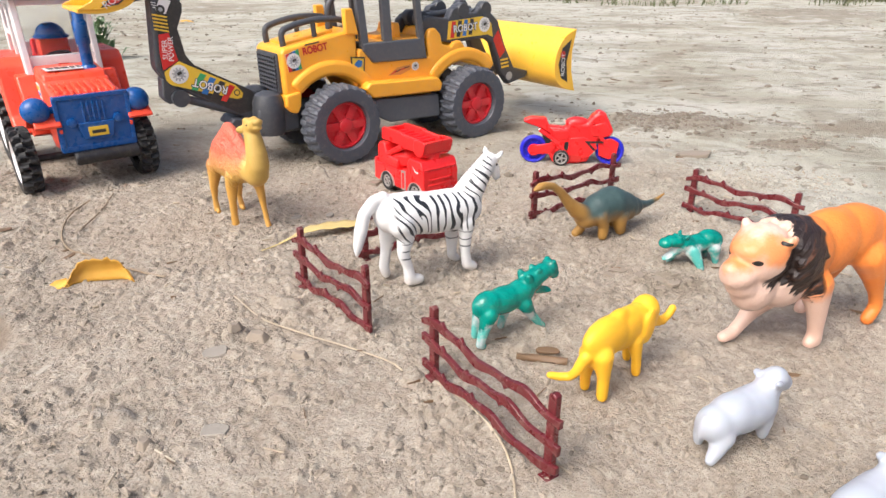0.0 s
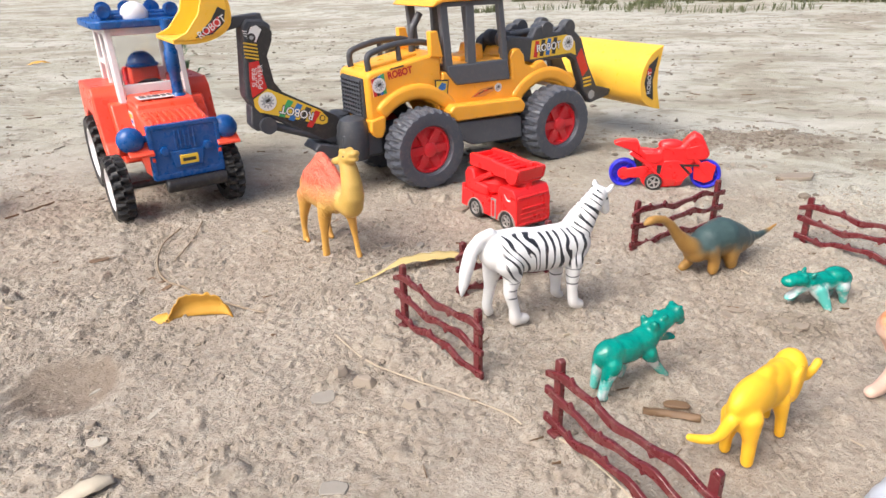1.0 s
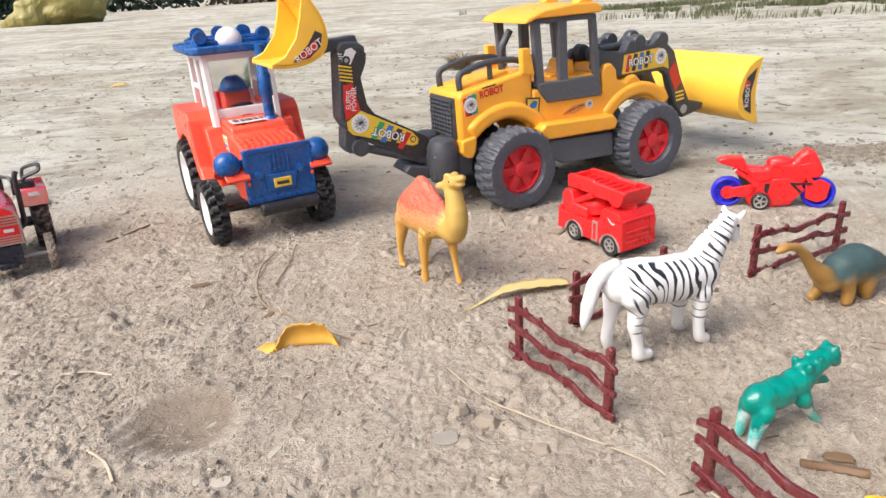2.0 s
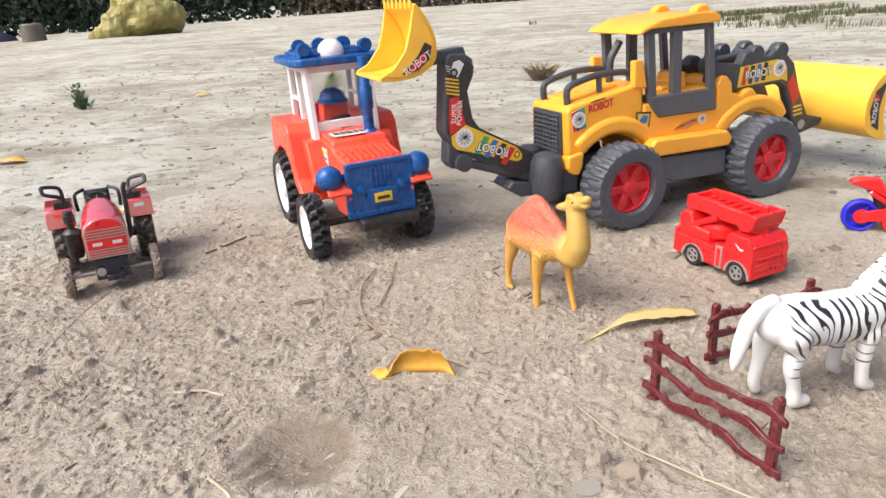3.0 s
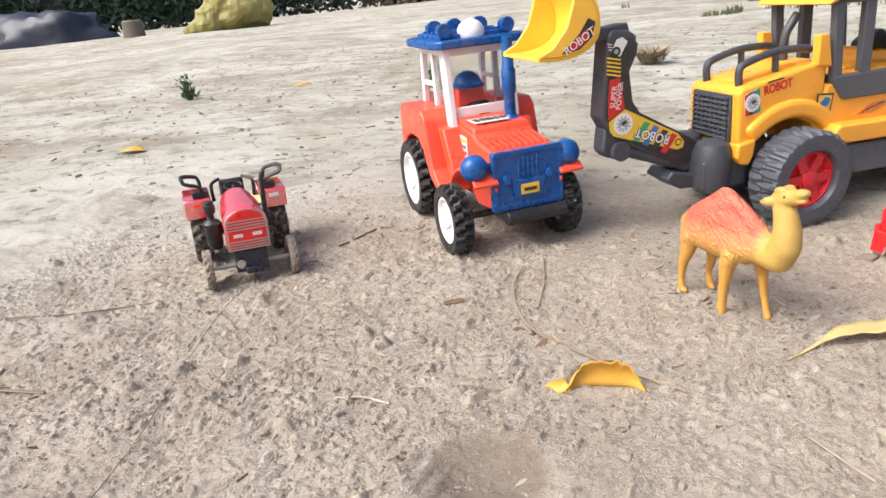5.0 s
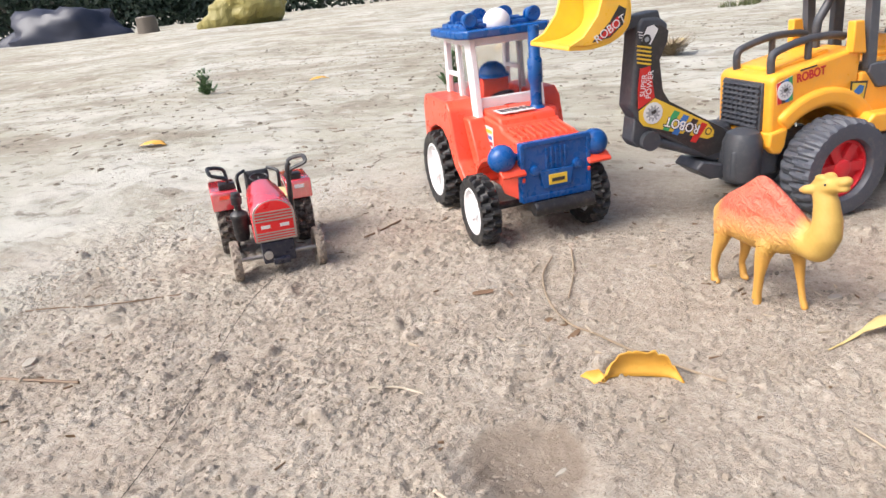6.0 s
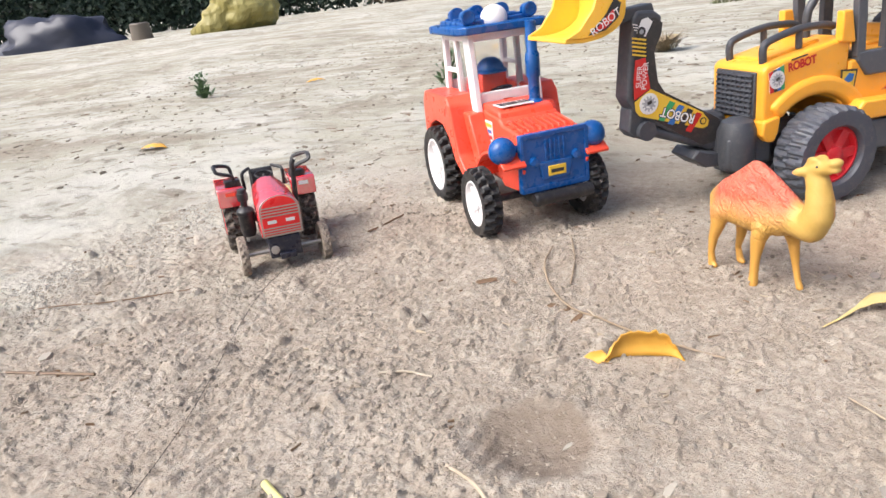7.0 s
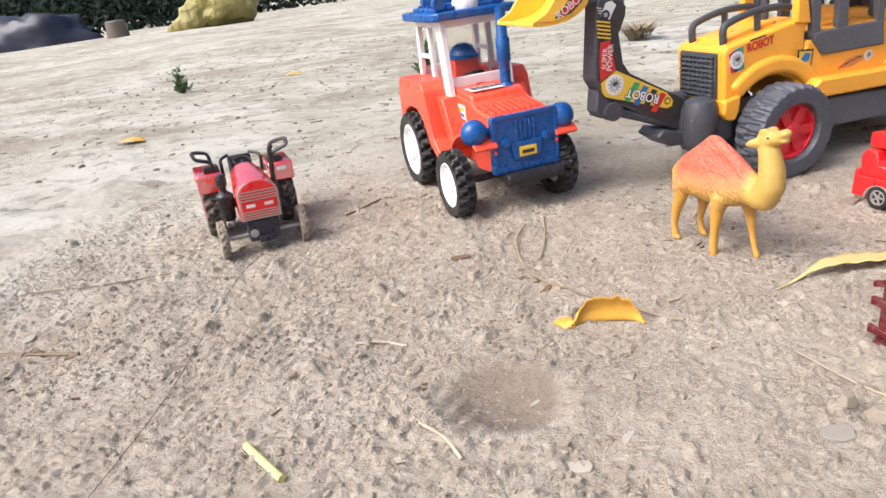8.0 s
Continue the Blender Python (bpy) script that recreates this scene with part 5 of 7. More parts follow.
    # front loader arms
    for s in (-1, 1):
        o = [(a + 1.5, b - 0.3) for a, b in ((2.0, 11.9), (2.2, 13.0), (3.0, 13.6), (5.8, 13.2), (6.4, 14.2), (7.2, 14.4), (7.8, 13.6), (9.6, 13.6), (10.2, 14.2), (11.2, 14.1), (13.0, 12.6), (14.2, 9.8), (15.8, 7.1), (18.2, 6.5), (17.9, 5.8), (15.0, 5.2), (13.6, 6.8), (12.2, 10.2), (11.2, 10.8), (6.2, 10.6), (3.0, 11.3))]
        a = part("loader_arm", prism(bm_new(), o, s * 2.1 - 0.5, s * 2.1 + 0.5), DARK_GREY, v, "", 0.16, 30)
        if s < 0:
            y, sh = -2.62, lambda pts: [(a + 1.5, b - 0.3) for a, b in pts]
            side_sticker(a, sh(((5.6, 11.0), (5.8, 12.9), (10.6, 13.2), (11.9, 12.4), (12.2, 10.9), (11.4, 11.2))), y, DECAL_GOLD, "sticker")
            for i, c in enumerate((DECAL_RED, DECAL_BLACK, DECAL_BLUE, DECAL_BLACK)):
                side_sticker(a, rect(7.9 + 0.85 * i, 11.7 + 0.06 * i, 0.5, 1.7, -8), y - 0.03, c, "stripe")
            outlined(a, "ROBOT", 1.05, 9.6, y - 0.06, 11.8, 3, 0.95)
            gear(a, 12.4, 12.0, 0.8, y - 0.03)
            side_sticker(a, sh(((12.3, 10.6), (13.0, 11.6), (14.2, 9.2), (13.4, 8.4))), y, DECAL_RED, "sticker")
            for i in range(3):
                side_sticker(a, rect(15.6 + 0.1 * i, 7.9 - 0.42 * i, 1.2, 0.2, 5), y, DECAL_GOLD, "stripe")
            side_sticker(a, disc_pts(16.5, 5.9, 0.5, 12), y, DECAL_GREY, "emblem")
    for hx, hz, hy in ((4.6, 12.9, -1.2), (4.9, 12.9, 1.3), (9.4, 13.6, -2.1), (9.4, 13.6, 2.1), (12.6, 13.6, -2.1), (12.6, 13.6, 2.1)):
        part("arm_lug", lathe(bm_new(), ((0, -0.55), (0.75, -0.55), (0.85, -0.4), (0.85, 0.4), (0.75, 0.55), (0, 0.55)), Matrix.Translation((hx, hy, hz)) @ pose(0, 0, 0, 90, 0, 0), 20), DARK_GREY, v)
    part("lift_ram", tube(bm_new(), ((4.9, 0.1, 12.9), (12.4, 0.1, 13.5)), 0.4, 12), DARK_GREY, v)
    part("arm_bridge", tube(bm_new(), ((11.4, -2.1, 13.1), (11.4, 2.1, 13.1)), 0.6, 12), DARK_GREY, v)
    part("hydraulic_hose", tube(bm_new(), smooth_curve(((4.5, 1.2, 12.2), (6, 1.2, 13.0), (8, 1.2, 13.2), (12, 1.2, 12.6))), 0.3, 8), BLACK, v)
    # blade
    curve = smooth_curve(((22.6, 11.3, 0), (20.8, 10.6, 0), (19.6, 9.0, 0), (19.3, 7.2, 0), (19.8, 5.6, 0), (21.2, 4.6, 0), (23.0, 4.1, 0)), 4)
    prof = [(p.x, p.y) for p in curve]
    blade = part("blade", shell(bm_new(), prof, -7.2, 7.2, 0.3), PALE_YELLOW, v, "bright yellow curved front blade", 0.06)
    for yy in (-7.35, 7.1):
        part("cheek", prism(bm_new(), prof + [(22.2, 6.6), (22.1, 8.8)], yy, yy + 0.25), PALE_YELLOW, blade, "", 0.05)
    side_sticker(blade, ((21.8, 10.2), (20.4, 9.3), (19.9, 7.4), (20.5, 5.9), (21.6, 5.3), (21.2, 7.6)), -7.37, DECAL_BLACK, "sticker")
    side_sticker(blade, disc_pts(20.5, 8.6, 0.4, 12), -7.4, DECAL_RED, "emblem")
    side_words(blade, "ROBOT", 0.85, 20.65, -7.42, 7.4, DECAL_WHITE, 92, 0.9)
    return v


loader()


# ---- orange tractor with a white cab ----
def orange_tractor():
    v = thing("cab_tractor", -33.95, 56.13, -46.4, "orange-red toy tractor with white cab, blue roof and blue grille", "toy tractor", "toy tractors", -0.1)
    for s in (-1, 1):
        wheel(v, -1.15, -5.75 if s < 0 else 3.85, 2.95, 1.6, s, TYRE_BLACK, WHITE, 20, 1.9, "dish", "white dished rim", 0.36)
        wheel(v, -12.8, s * 5.0, 3.7, 1.9, s, TYRE_BLACK, WHITE, 22, 2.5, "dish", "white dished rim", 0.4)
    part("chassis", box(bm_new(), (-6, 0, 3.3), (14, 2.6, 1.6)), BLACK, v, "", 0.15)
    part("axle", tube(bm_new(), ((-1.15, -5.3, 2.95), (-1.15, 3.6, 2.95)), 0.3, 10), BLACK, v)
    part("axle", tube(bm_new(), ((-12.1, -4.2, 3.7), (-12.1, 4.2, 3.7)), 0.4, 10), BLACK, v)
    part("oil_pan", box(bm_new(), (-0.6, 0, 2.9), (3.2, 3.6, 1.2)), BLACK, v, "", 0.2)
    hood = part("hood", prism(bm_new(), ((-7.2, 3.6), (-7.2, 9.35), (-3.3, 9.05), (-2.9, 8.65), (0.6, 8.25), (0.75, 3.7)), -2.75, 2.75), ORANGE, v, "", 0.25, 30, 3)
    part("cowl", prism(bm_new(), ((-7.2, 8.8), (-7.2, 9.9), (-3.6, 9.5), (-3.2, 8.8)), -2.6, 2.6), ORANGE, hood, "", 0.2, 30)
    for i in range(9):
        yy = -2.2 + 0.55 * i
        part("rib", prism(bm_new(), ((-2.8, 8.7), (-2.6, 8.92), (0.1, 8.56), (0.3, 8.3)), yy - 0.13, yy + 0.13), ORANGE, hood, "", 0.05)
    part("top_sticker", prism(bm_new(), ((-6.8, -2.1), (-4.1, -2.1), (-4.1, 1.0), (-6.8, 1.0)), 9.72, 9.78, "z"), DECAL_WHITE, hood, "worn white printed sticker")
    for i, (a, w) in enumerate(((-1.5, 0.5), (-0.9, 0.4), (-0.3, 0.6), (0.35, 0.4), (0.85, 0.3))):
        part("print_bar", box(bm_new(), (-5.2, a - 0.1, 9.8), (1.1, w, 0.03)), DECAL_BLACK, hood)
    st = side_sticker(v, rect(-5.6, 7.4, 1.9, 2.4), -2.78, DECAL_WHITE, "sticker", "white printed sticker")
    for i, c in enumerate((DECAL_GOLD, DECAL_BLUE, DECAL_RED, DECAL_GREY)):
        side_sticker(st, rect(-5.6, 8.2 - 0.52 * i, 1.5 - 0.2 * (i % 2), 0.3), -2.81, c, "print_bar")
    # grille
    g = part("grille", prism(bm_new(), ((-3.0, 8.35), (3.0, 8.35), (3.1, 3.6), (-3.1, 3.6)), 0.6, 1.15, "x"), BLUE, v, "dark blue moulded grille", 0.1)
    frame_pts = (((0, 8.2), (5.8, 0.35)), ((0, 3.85), (6.0, 0.5)), ((-2.85, 6.0), (0.35, 4.4)), ((2.85, 6.0), (0.35, 4.4)))
    for (yy, zz), (w, h) in frame_pts:
        part("grille_frame", box(bm_new(), (1.18, yy, zz), (0.18, w, h)), BLUE, g, "", 0.05)
    for i in range(5):
        part("grille_bar", box(bm_new(), (1.2, -0.8 + 0.4 * i, 6.9), (0.16, 0.16, 1.7)), BLUE, g, "", 0.04)
    for s in (-1, 1):
        part("lamp_boss", lathe(bm_new(), ((0, 0), (0.42, 0), (0.36, 0.3), (0, 0.38)), Matrix.Translation((1.12, s * 1.85, 6.1)) @ pose(0, 0, 0, 0, 90, 0), 16), BLUE, g)
        part("headlamp", ball(bm_new(), (0.5, s * 4.0 - 0.25, 7.3), (1.05, 1.12, 1.1)), BLUE, v, "round dark blue headlamp")
        part("lamp_stalk", tube(bm_new(), ((0.4, s * 2.6, 7.2), (0.5, s * 3.4, 7.25)), 0.3, 10), BLUE, v)
    part("plate_boss", prism(bm_new(), ((-1.5, 6.0), (1.5, 6.0), (1.2, 4.5), (-1.2, 4.5)), 1.1, 1.35, "x"), BLUE, g, "", 0.08)
    part("badge_plate", prism(bm_new(), ((-0.75, 5.6), (0.85, 5.6), (0.85, 4.75), (-0.75, 4.75)), 1.33, 1.42, "x"), DECAL_GOLD, g, "small gold badge", 0.06)
    part("print_bar", box(bm_new(), (1.43, 0.05, 5.15), (0.02, 1.1, 0.28)), DECAL_BLACK, g)
    prof = [(0, 0), (0.5, 0)] + [(0.55 + 0.05 * (i % 2), 0.1 + 0.2 * i) for i in range(26)] + [(0.5, 5.2), (0, 5.2)]
    part("bumper", lathe(bm_new(), prof, Matrix.Translation((1.7, -2.3, 3.1)) @ pose(0, 0, 0, -90, 0, 0), 18), BLACK, v)
    # fenders
    for s in (-1, 1):
        lo, hi = (2.7, 4.7) if s > 0 else (-4.7, -2.7)
        arc = [(-1.0 + 3.9 * math.cos(radians(a)), 2.95 + 3.8 * math.sin(radians(a))) for a in range(50, 151, 10)]
        part("front_fender", shell(bm_new(), arc, lo, hi, -0.3), ORANGE, v, "", 0.08, 30)
        part("front_fender_skirt", prism(bm_new(), ((-4.0, 4.6), (-3.0, 6.0), (-0.5, 6.5), (1.4, 5.6), (0.6, 3.7), (-2.6, 3.4)), *((2.7, 2.95) if s > 0 else (-2.95, -2.7))), ORANGE, v, "", 0.05)
        side = ((-16.2, 6.2), (-15.9, 9.6), (-15.2, 10.6), (-9.0, 10.6), (-8.2, 9.9), (-7.6, 7.6), (-6.9, 5.6), (-5.4, 4.4), (-6.2, 3.9), (-8.0, 5.0), (-9.2, 7.0), (-10.6, 7.9), (-12.6, 8.0), (-14.4, 7.4), (-15.4, 6.1))
        lo, hi = (2.7, 5.4) if s > 0 else (-5.4, -2.7)
        part("rear_fender", prism(bm_new(), side, lo, hi), ORANGE, v, "", 0.2, 30, 3)
        part("side_step", prism(bm_new(), ((-8.2, 9.2), (-6.6, 9.2), (-4.0, 4.3), (-5.4, 3.9)), *((2.7, 4.2) if s > 0 else (-4.2, -2.7))), ORANGE, v, "", 0.15)
    part("cab_floor", box(bm_new(), (-11.0, 0, 5.6), (8.4, 5.2, 1.0)), ORANGE, v, "", 0.1)
    # white cab frame
    for s in (-1, 1):
        yy = s * 2.95
        for a, b, w in (((-7.3, 8.4), (-8.3, 15.7), 0.72), ((-14.6, 10.2), (-14.2, 15.7), 0.36), ((-10.9, 10.2), (-11.2, 15.7), 0.28)):
            part("cab_post", prism(bm_new(), ((a[0] - w, a[1] - 0.8), (a[0] + w, a[1] - 0.8), (b[0] + w, b[1]), (b[0] - w, b[1])), yy - 0.26, yy + 0.26), WHITE, v, "", 0.08)
        part("cab_rail", prism(bm_new(), ((-14.5, 10.1), (-7.3, 10.0), (-7.2, 9.2), (-14.5, 9.5)), yy - 0.2, yy + 0.2), WHITE, v, "", 0.06)
        part("cab_rail", prism(bm_new(), ((-14.4, 12.6), (-10.9, 12.6), (-10.9, 12.2), (-14.4, 12.2)), yy - 0.18, yy + 0.18), WHITE, v, "", 0.06)
        part("cab_header", prism(bm_new(), ((-14.4, 15.7), (-8.0, 15.7), (-8.0, 15.1), (-14.4, 15.1)), yy - 0.24, yy + 0.24), WHITE, v, "", 0.06)
    part("windscreen_header", box(bm_new(), (-8.2, 0, 15.35), (0.5, 5.6, 0.7)), WHITE, v, "", 0.08)
    part("windscreen_sill", prism(bm_new(), ((-2.9, 10.7), (2.9, 10.7), (2.9, 9.6), (1.2, 9.5), (0.4, 9.9), (-0.4, 9.9), (-1.2, 9.5), (-2.9, 9.6)), -7.7, -7.2, "x"), WHITE, v, "", 0.08)
    for nm, bm in (("windscreen", prism(bm_new(), ((-7.55, 10.6), (-7.5, 10.6), (-8.35, 15.1), (-8.4, 15.1)), -2.7, 2.7)), ("side_window", prism(bm_new(), ((-10.8, 10.1), (-7.9, 10.0), (-8.6, 15.1), (-11.1, 15.1)), -2.98, -2.93)), ("side_window", prism(bm_new(), ((-10.8, 10.1), (-7.9, 10.0), (-8.6, 15.1), (-11.1, 15.1)), 2.93, 2.98))):
        pane = part(nm, bm, CLEAR, v, "clear thin plastic window")
        pane.visible_shadow = False
    part("rear_panel", box(bm_new(), (-14.5, 0, 10.6), (0.4, 5.6, 1.4)), WHITE, v, "", 0.08)
    # seat with a capped block in it
    part("seat", prism(bm_new(), ((-13.2, 6.0), (-13.4, 11.4), (-12.6, 11.8), (-12.2, 8.4), (-9.6, 8.2), (-9.6, 6.0)), -1.6, 1.6), RED, v, "", 0.2)
    part("seat_block", prism(bm_new(), ((-1.5, 8.0), (1.5, 8.0), (1.3, 12.2), (-1.3, 12.2)), -11.6, -10.2, "x"), ORANGE, v, "", 0.25)
    bm = ball(bm_new(), (-10.9, 0, 12.1), (1.35, 1.3, 1.2), None, 24, 14)
    bmesh.ops.delete(bm, geom=[q for q in bm.verts if q.co.z < 12.1], context="VERTS")
    bmesh.ops.holes_fill(bm, edges=bm.edges)
    lathe(bm, ((0, 11.9), (1.5, 11.9), (1.55, 12.05), (1.3, 12.25), (0, 12.25)), Matrix.Translation((-10.8, 0, 0)), 24)
    part("blue_dome", bm, BLUE, v)
    part("steering_wheel", lathe(bm_new(), ((0.9, -0.12), (1.1, -0.12), (1.15, 0.05), (0.9, 0.1)), Matrix.Translation((-8.9, 0, 10.4)) @ pose(0, 0, 0, 0, -30, 0), 22), BLACK, v)
    # roof with lamps
    roof = part("roof", prism(bm_new(), ((-15.6, -3.6), (-14.8, -4.3), (-7.6, -4.3), (-6.6, -3.6), (-6.6, 3.6), (-7.6, 4.3), (-14.8, 4.3), (-15.6, 3.6)), 15.7, 16.4, "z"), BLUE, v, "dark blue moulded roof with lamps", 0.15)
    part("roof_ridge", prism(bm_new(), ((-14.6, -3.2), (-8.2, -3.2), (-8.2, 3.2), (-14.6, 3.2)), 16.3, 16.75, "z"), BLUE, roof, "", 0.12)
    for i in range(3):
        part("roof_rib", box(bm_new(), (-13.3 + 2.2 * i, 0, 16.8), (0.5, 6.0, 0.3)), BLUE, roof, "", 0.06)
    for x, yy, r in ((-8.2, -2.9, 0.62), (-8.2, 2.9, 0.62), (-12.8, -2.2, 0.72), (-13.6, 0, 0.72), (-12.8, 2.2, 0.72)):
        part("roof_lamp", lathe(bm_new(), ((0, -0.6), (r * 0.8, -0.6), (r, 0.3), (r, 0.55), (r * 0.8, 0.6), (0, 0.45)), Matrix.Translation((x, yy, 17.1)) @ pose(0, 0, 0, 0, 90, 0), 18), BLUE, roof)
    part("beacon", ball(bm_new(), (-8.6, -0.2, 16.7), (1.1, 1.22, 1.15), None, 24, 14), WHITE, roof, "white domed beacon")
    part("exhaust_pipe", lathe(bm_new(), ((0.75, 9.0), (0.75, 9.6), (0.5, 9.9), (0.48, 11.6), (0.62, 11.8), (0.62, 13.6), (0.48, 13.8), (0.46, 16.3), (0, 16.4)), Matrix.Translation((-5.2, 1.6, 0)), 18), BLUE, v)
    return v


orange_tractor()


# ---- small red metal-look tractor ----
def red_tractor():
    v = thing("open_tractor", -52.9, 44.1, -42.5, "small red toy tractor with open seat and muddy tyres", "toy tractor", "toy tractors", -0.05)
    v.matrix_world = v.matrix_world @ pose(0, 0, 0, -2.2, 0, 0)
    for s in (-1, 1):
        wheel(v, 0, s * 3.25, 1.6, 0.66, s, DRY_MUD_TYRE, STEEL, 16, 0.75, "spoke", "", 0.12)
        wheel(v, -7.0, s * 3.25, 2.6, 1.45, s, MUD_TYRE, RED_RIM, 18, 1.3, "spoke", "", 0.25)
    part("front_axle", tube(bm_new(), ((0, -3.1, 1.6), (0, 3.1, 1.6)), 0.17, 10), STEEL, v, "thin bare metal axle")
    part("rear_axle", tube(bm_new(), ((-7, -2.8, 2.6), (-7, 2.8, 2.6)), 0.45, 10), BLACK, v)
    part("engine_block", box(bm_new(), (-3.0, 0, 2.6), (6.0, 1.9, 1.8)), BLACK, v, "", 0.12)
    part("front_weight", prism(bm_new(), ((1.05, 1.25), (0.95, 2.95), (-0.6, 2.95), (-0.6, 1.1)), -1.25, 1.25), NAVY, v, "", 0.1)
    part("weight_step", box(bm_new(), (1.1, 0.1, 1.4), (0.5, 1.3, 0.5)), NAVY, v, "", 0.08)
    part("weight_bolt", lathe(bm_new(), ((0, 0), (0.34, 0), (0.34, 0.16), (0.18, 0.2), (0, 0.12)), Matrix.Translation((0.98, -0.85, 1.95)) @ pose(0, 0, 0, 0, 90, 0), 16), STEEL, v)
    # rounded bonnet, narrower at the back
    bm = bm_new()
    arch = [(-1.55, 3.0)] + [(-1.55, 5.1)] + [(1.55 * -math.cos(radians(a)), 5.1 + 1.15 * math.sin(radians(a))) for a in range(18, 180, 18)] + [(1.55, 5.1), (1.55, 3.0)]
    rings = []
    for x, k, dz in ((0.9, 1.0, 0.0), (0.75, 1.06, 0.03), (-3.0, 1.0, 0.25), (-5.2, 0.86, 0.3)):
        rings.append([bm.verts.new((x, yy * k, zz + dz if zz > 4 else zz)) for yy, zz in arch])
    for A, B in zip(rings, rings[1:]):
        for i in range(len(arch)):
            j = (i + 1) % len(arch)
            bm.faces.new((A[i], A[j], B[j], B[i]))
    bm.faces.new(rings[0]), bm.faces.new(rings[-1][::-1])
    hood = part("bonnet", bm, TRACTOR_RED, v, "glossy red rounded bonnet", 0.1, 40)
    face = [(yy * 0.93, 3.08 + (zz - 3.0) * 0.97) for yy, zz in arch]
    part("panel_trim", prism(bm_new(), [(yy * 1.02, zz + 0.03) for yy, zz in arch], 0.84, 0.93, "x"), STEEL, v)
    fp = part("front_panel", prism(bm_new(), face, 0.88, 0.98, "x"), RED, v, "", 0.04)
    for zz in (5.4, 5.17, 4.94, 4.71, 3.75, 3.54, 3.33, 3.14):
        part("grille_stripe", box(bm_new(), (1.0, 0, zz), (0.06, 2.9, 0.09)), STEEL, fp)
    for s in (-1, 1):
        part("headlamp_sticker", box(bm_new(), (1.0, s * 0.72, 4.24), (0.05, 0.7, 0.26)), DECAL_WHITE, fp)
    # air filter pot and exhaust
    part("air_filter", lathe(bm_new(), ((0, 2.6), (0.5, 2.6), (0.62, 3.0), (0.64, 4.4), (0.72, 4.5), (0.72, 4.75), (0.56, 4.95), (0.27, 5.1), (0.27, 5.55), (0.42, 5.6), (0.44, 6.2), (0.36, 6.25), (0.36, 6.45), (0.3, 6.55), (0, 6.55)), Matrix.Translation((-2.0, -2.35, 0)), 20), BLACK, v)
    part("exhaust_pipe", tube(bm_new(), smooth_curve(((-2.2, 1.3, 3.3), (-2.5, 1.9, 3.7), (-2.7, 1.95, 4.6), (-2.7, 2.0, 6.4), (-2.7, 2.05, 7.7), (-2.75, 2.25, 8.1)), 5), 0.21, 10), BLACK, v)
    # mudguards with grab rails
    for s in (-1, 1):
        lo, hi = (2.0, 4.15) if s > 0 else (-4.15, -2.0)
        prof = ((-4.75, 4.4), (-4.9, 5.9), (-5.05, 6.05), (-8.4, 6.15), (-9.3, 5.7), (-9.9, 4.5), (-9.6, 4.4), (-8.8, 5.2), (-7.0, 5.55), (-5.6, 5.1))
        f = part("mudguard", prism(bm_new(), prof, lo, hi), TRACTOR_RED, v, "", 0.12, 30)
        part("marker_sticker", box(bm_new(), (-4.82, s * 3.1, 5.5), (0.08, 0.8, 0.3), pose(0, 0, 0, 0, -3, 0)), DECAL_WHITE if s > 0 else ORANGE, f)
        part("lamp_box", box(bm_new(), (-5.6, s * 2.75, 6.32), (0.9, 1.3, 0.5)), BLACK, f, "", 0.06)
        a, b = s * 2.6, s * 3.5
        loop = smooth_curve(((-5.5, a, 6.4), (-5.3, a + s * 0.1, 6.95), (-5.0, b + s * 0.25, 7.4), (-5.2, b + s * 0.45, 7.65), (-6.2, b + s * 0.4, 7.8), (-6.7, a + s * 0.3, 7.55), (-6.7, a + s * 0.05, 7.1), (-6.4, a, 6.4)), 3)
        rail = part("grab_rail", tube(bm_new(), loop, 0.2, 8, 0.7), BLACK, v, "black bent grab rail")
    part("seat", prism(bm_new(), ((-6.2, 4.4), (-6.3, 5.1), (-7.7, 5.1), (-8.0, 6.6), (-8.5, 6.7), (-8.7, 4.4)), -1.05, 1.05), BLACK, v, "", 0.2, 30)
    part("seat_arm", tube(bm_new(), smooth_curve(((-6.9, -1.7, 5.2), (-6.9, -1.75, 6.2), (-7.2, -1.65, 6.65), (-8.2, -1.0, 6.75))), 0.15, 8), BLACK, v)
    part("seat_arm", tube(bm_new(), smooth_curve(((-6.9, 1.7, 5.2), (-6.9, 1.75, 6.2), (-7.2, 1.65, 6.65), (-8.2, 1.0, 6.75))), 0.15, 8), BLACK, v)
    part("dashboard", box(bm_new(), (-5.4, 0, 5.7), (0.5, 1.7, 1.0)), BLACK, v, "", 0.1)
    bm = bm_new()
    ring = [(-5.9 - 0.5 * math.cos(a), 0.72 * math.sin(a), 6.55 + 0.2 * math.cos(a)) for a in np.linspace(0, 6.2831853, 25)]
    tube(bm, ring, 0.09, 8)
    tube(bm, ((-5.5, 0, 6.0), (-5.9, 0, 6.55)), 0.12, 8)
    part("steering_wheel", bm, BLACK, v)
    return v


red_tractor()


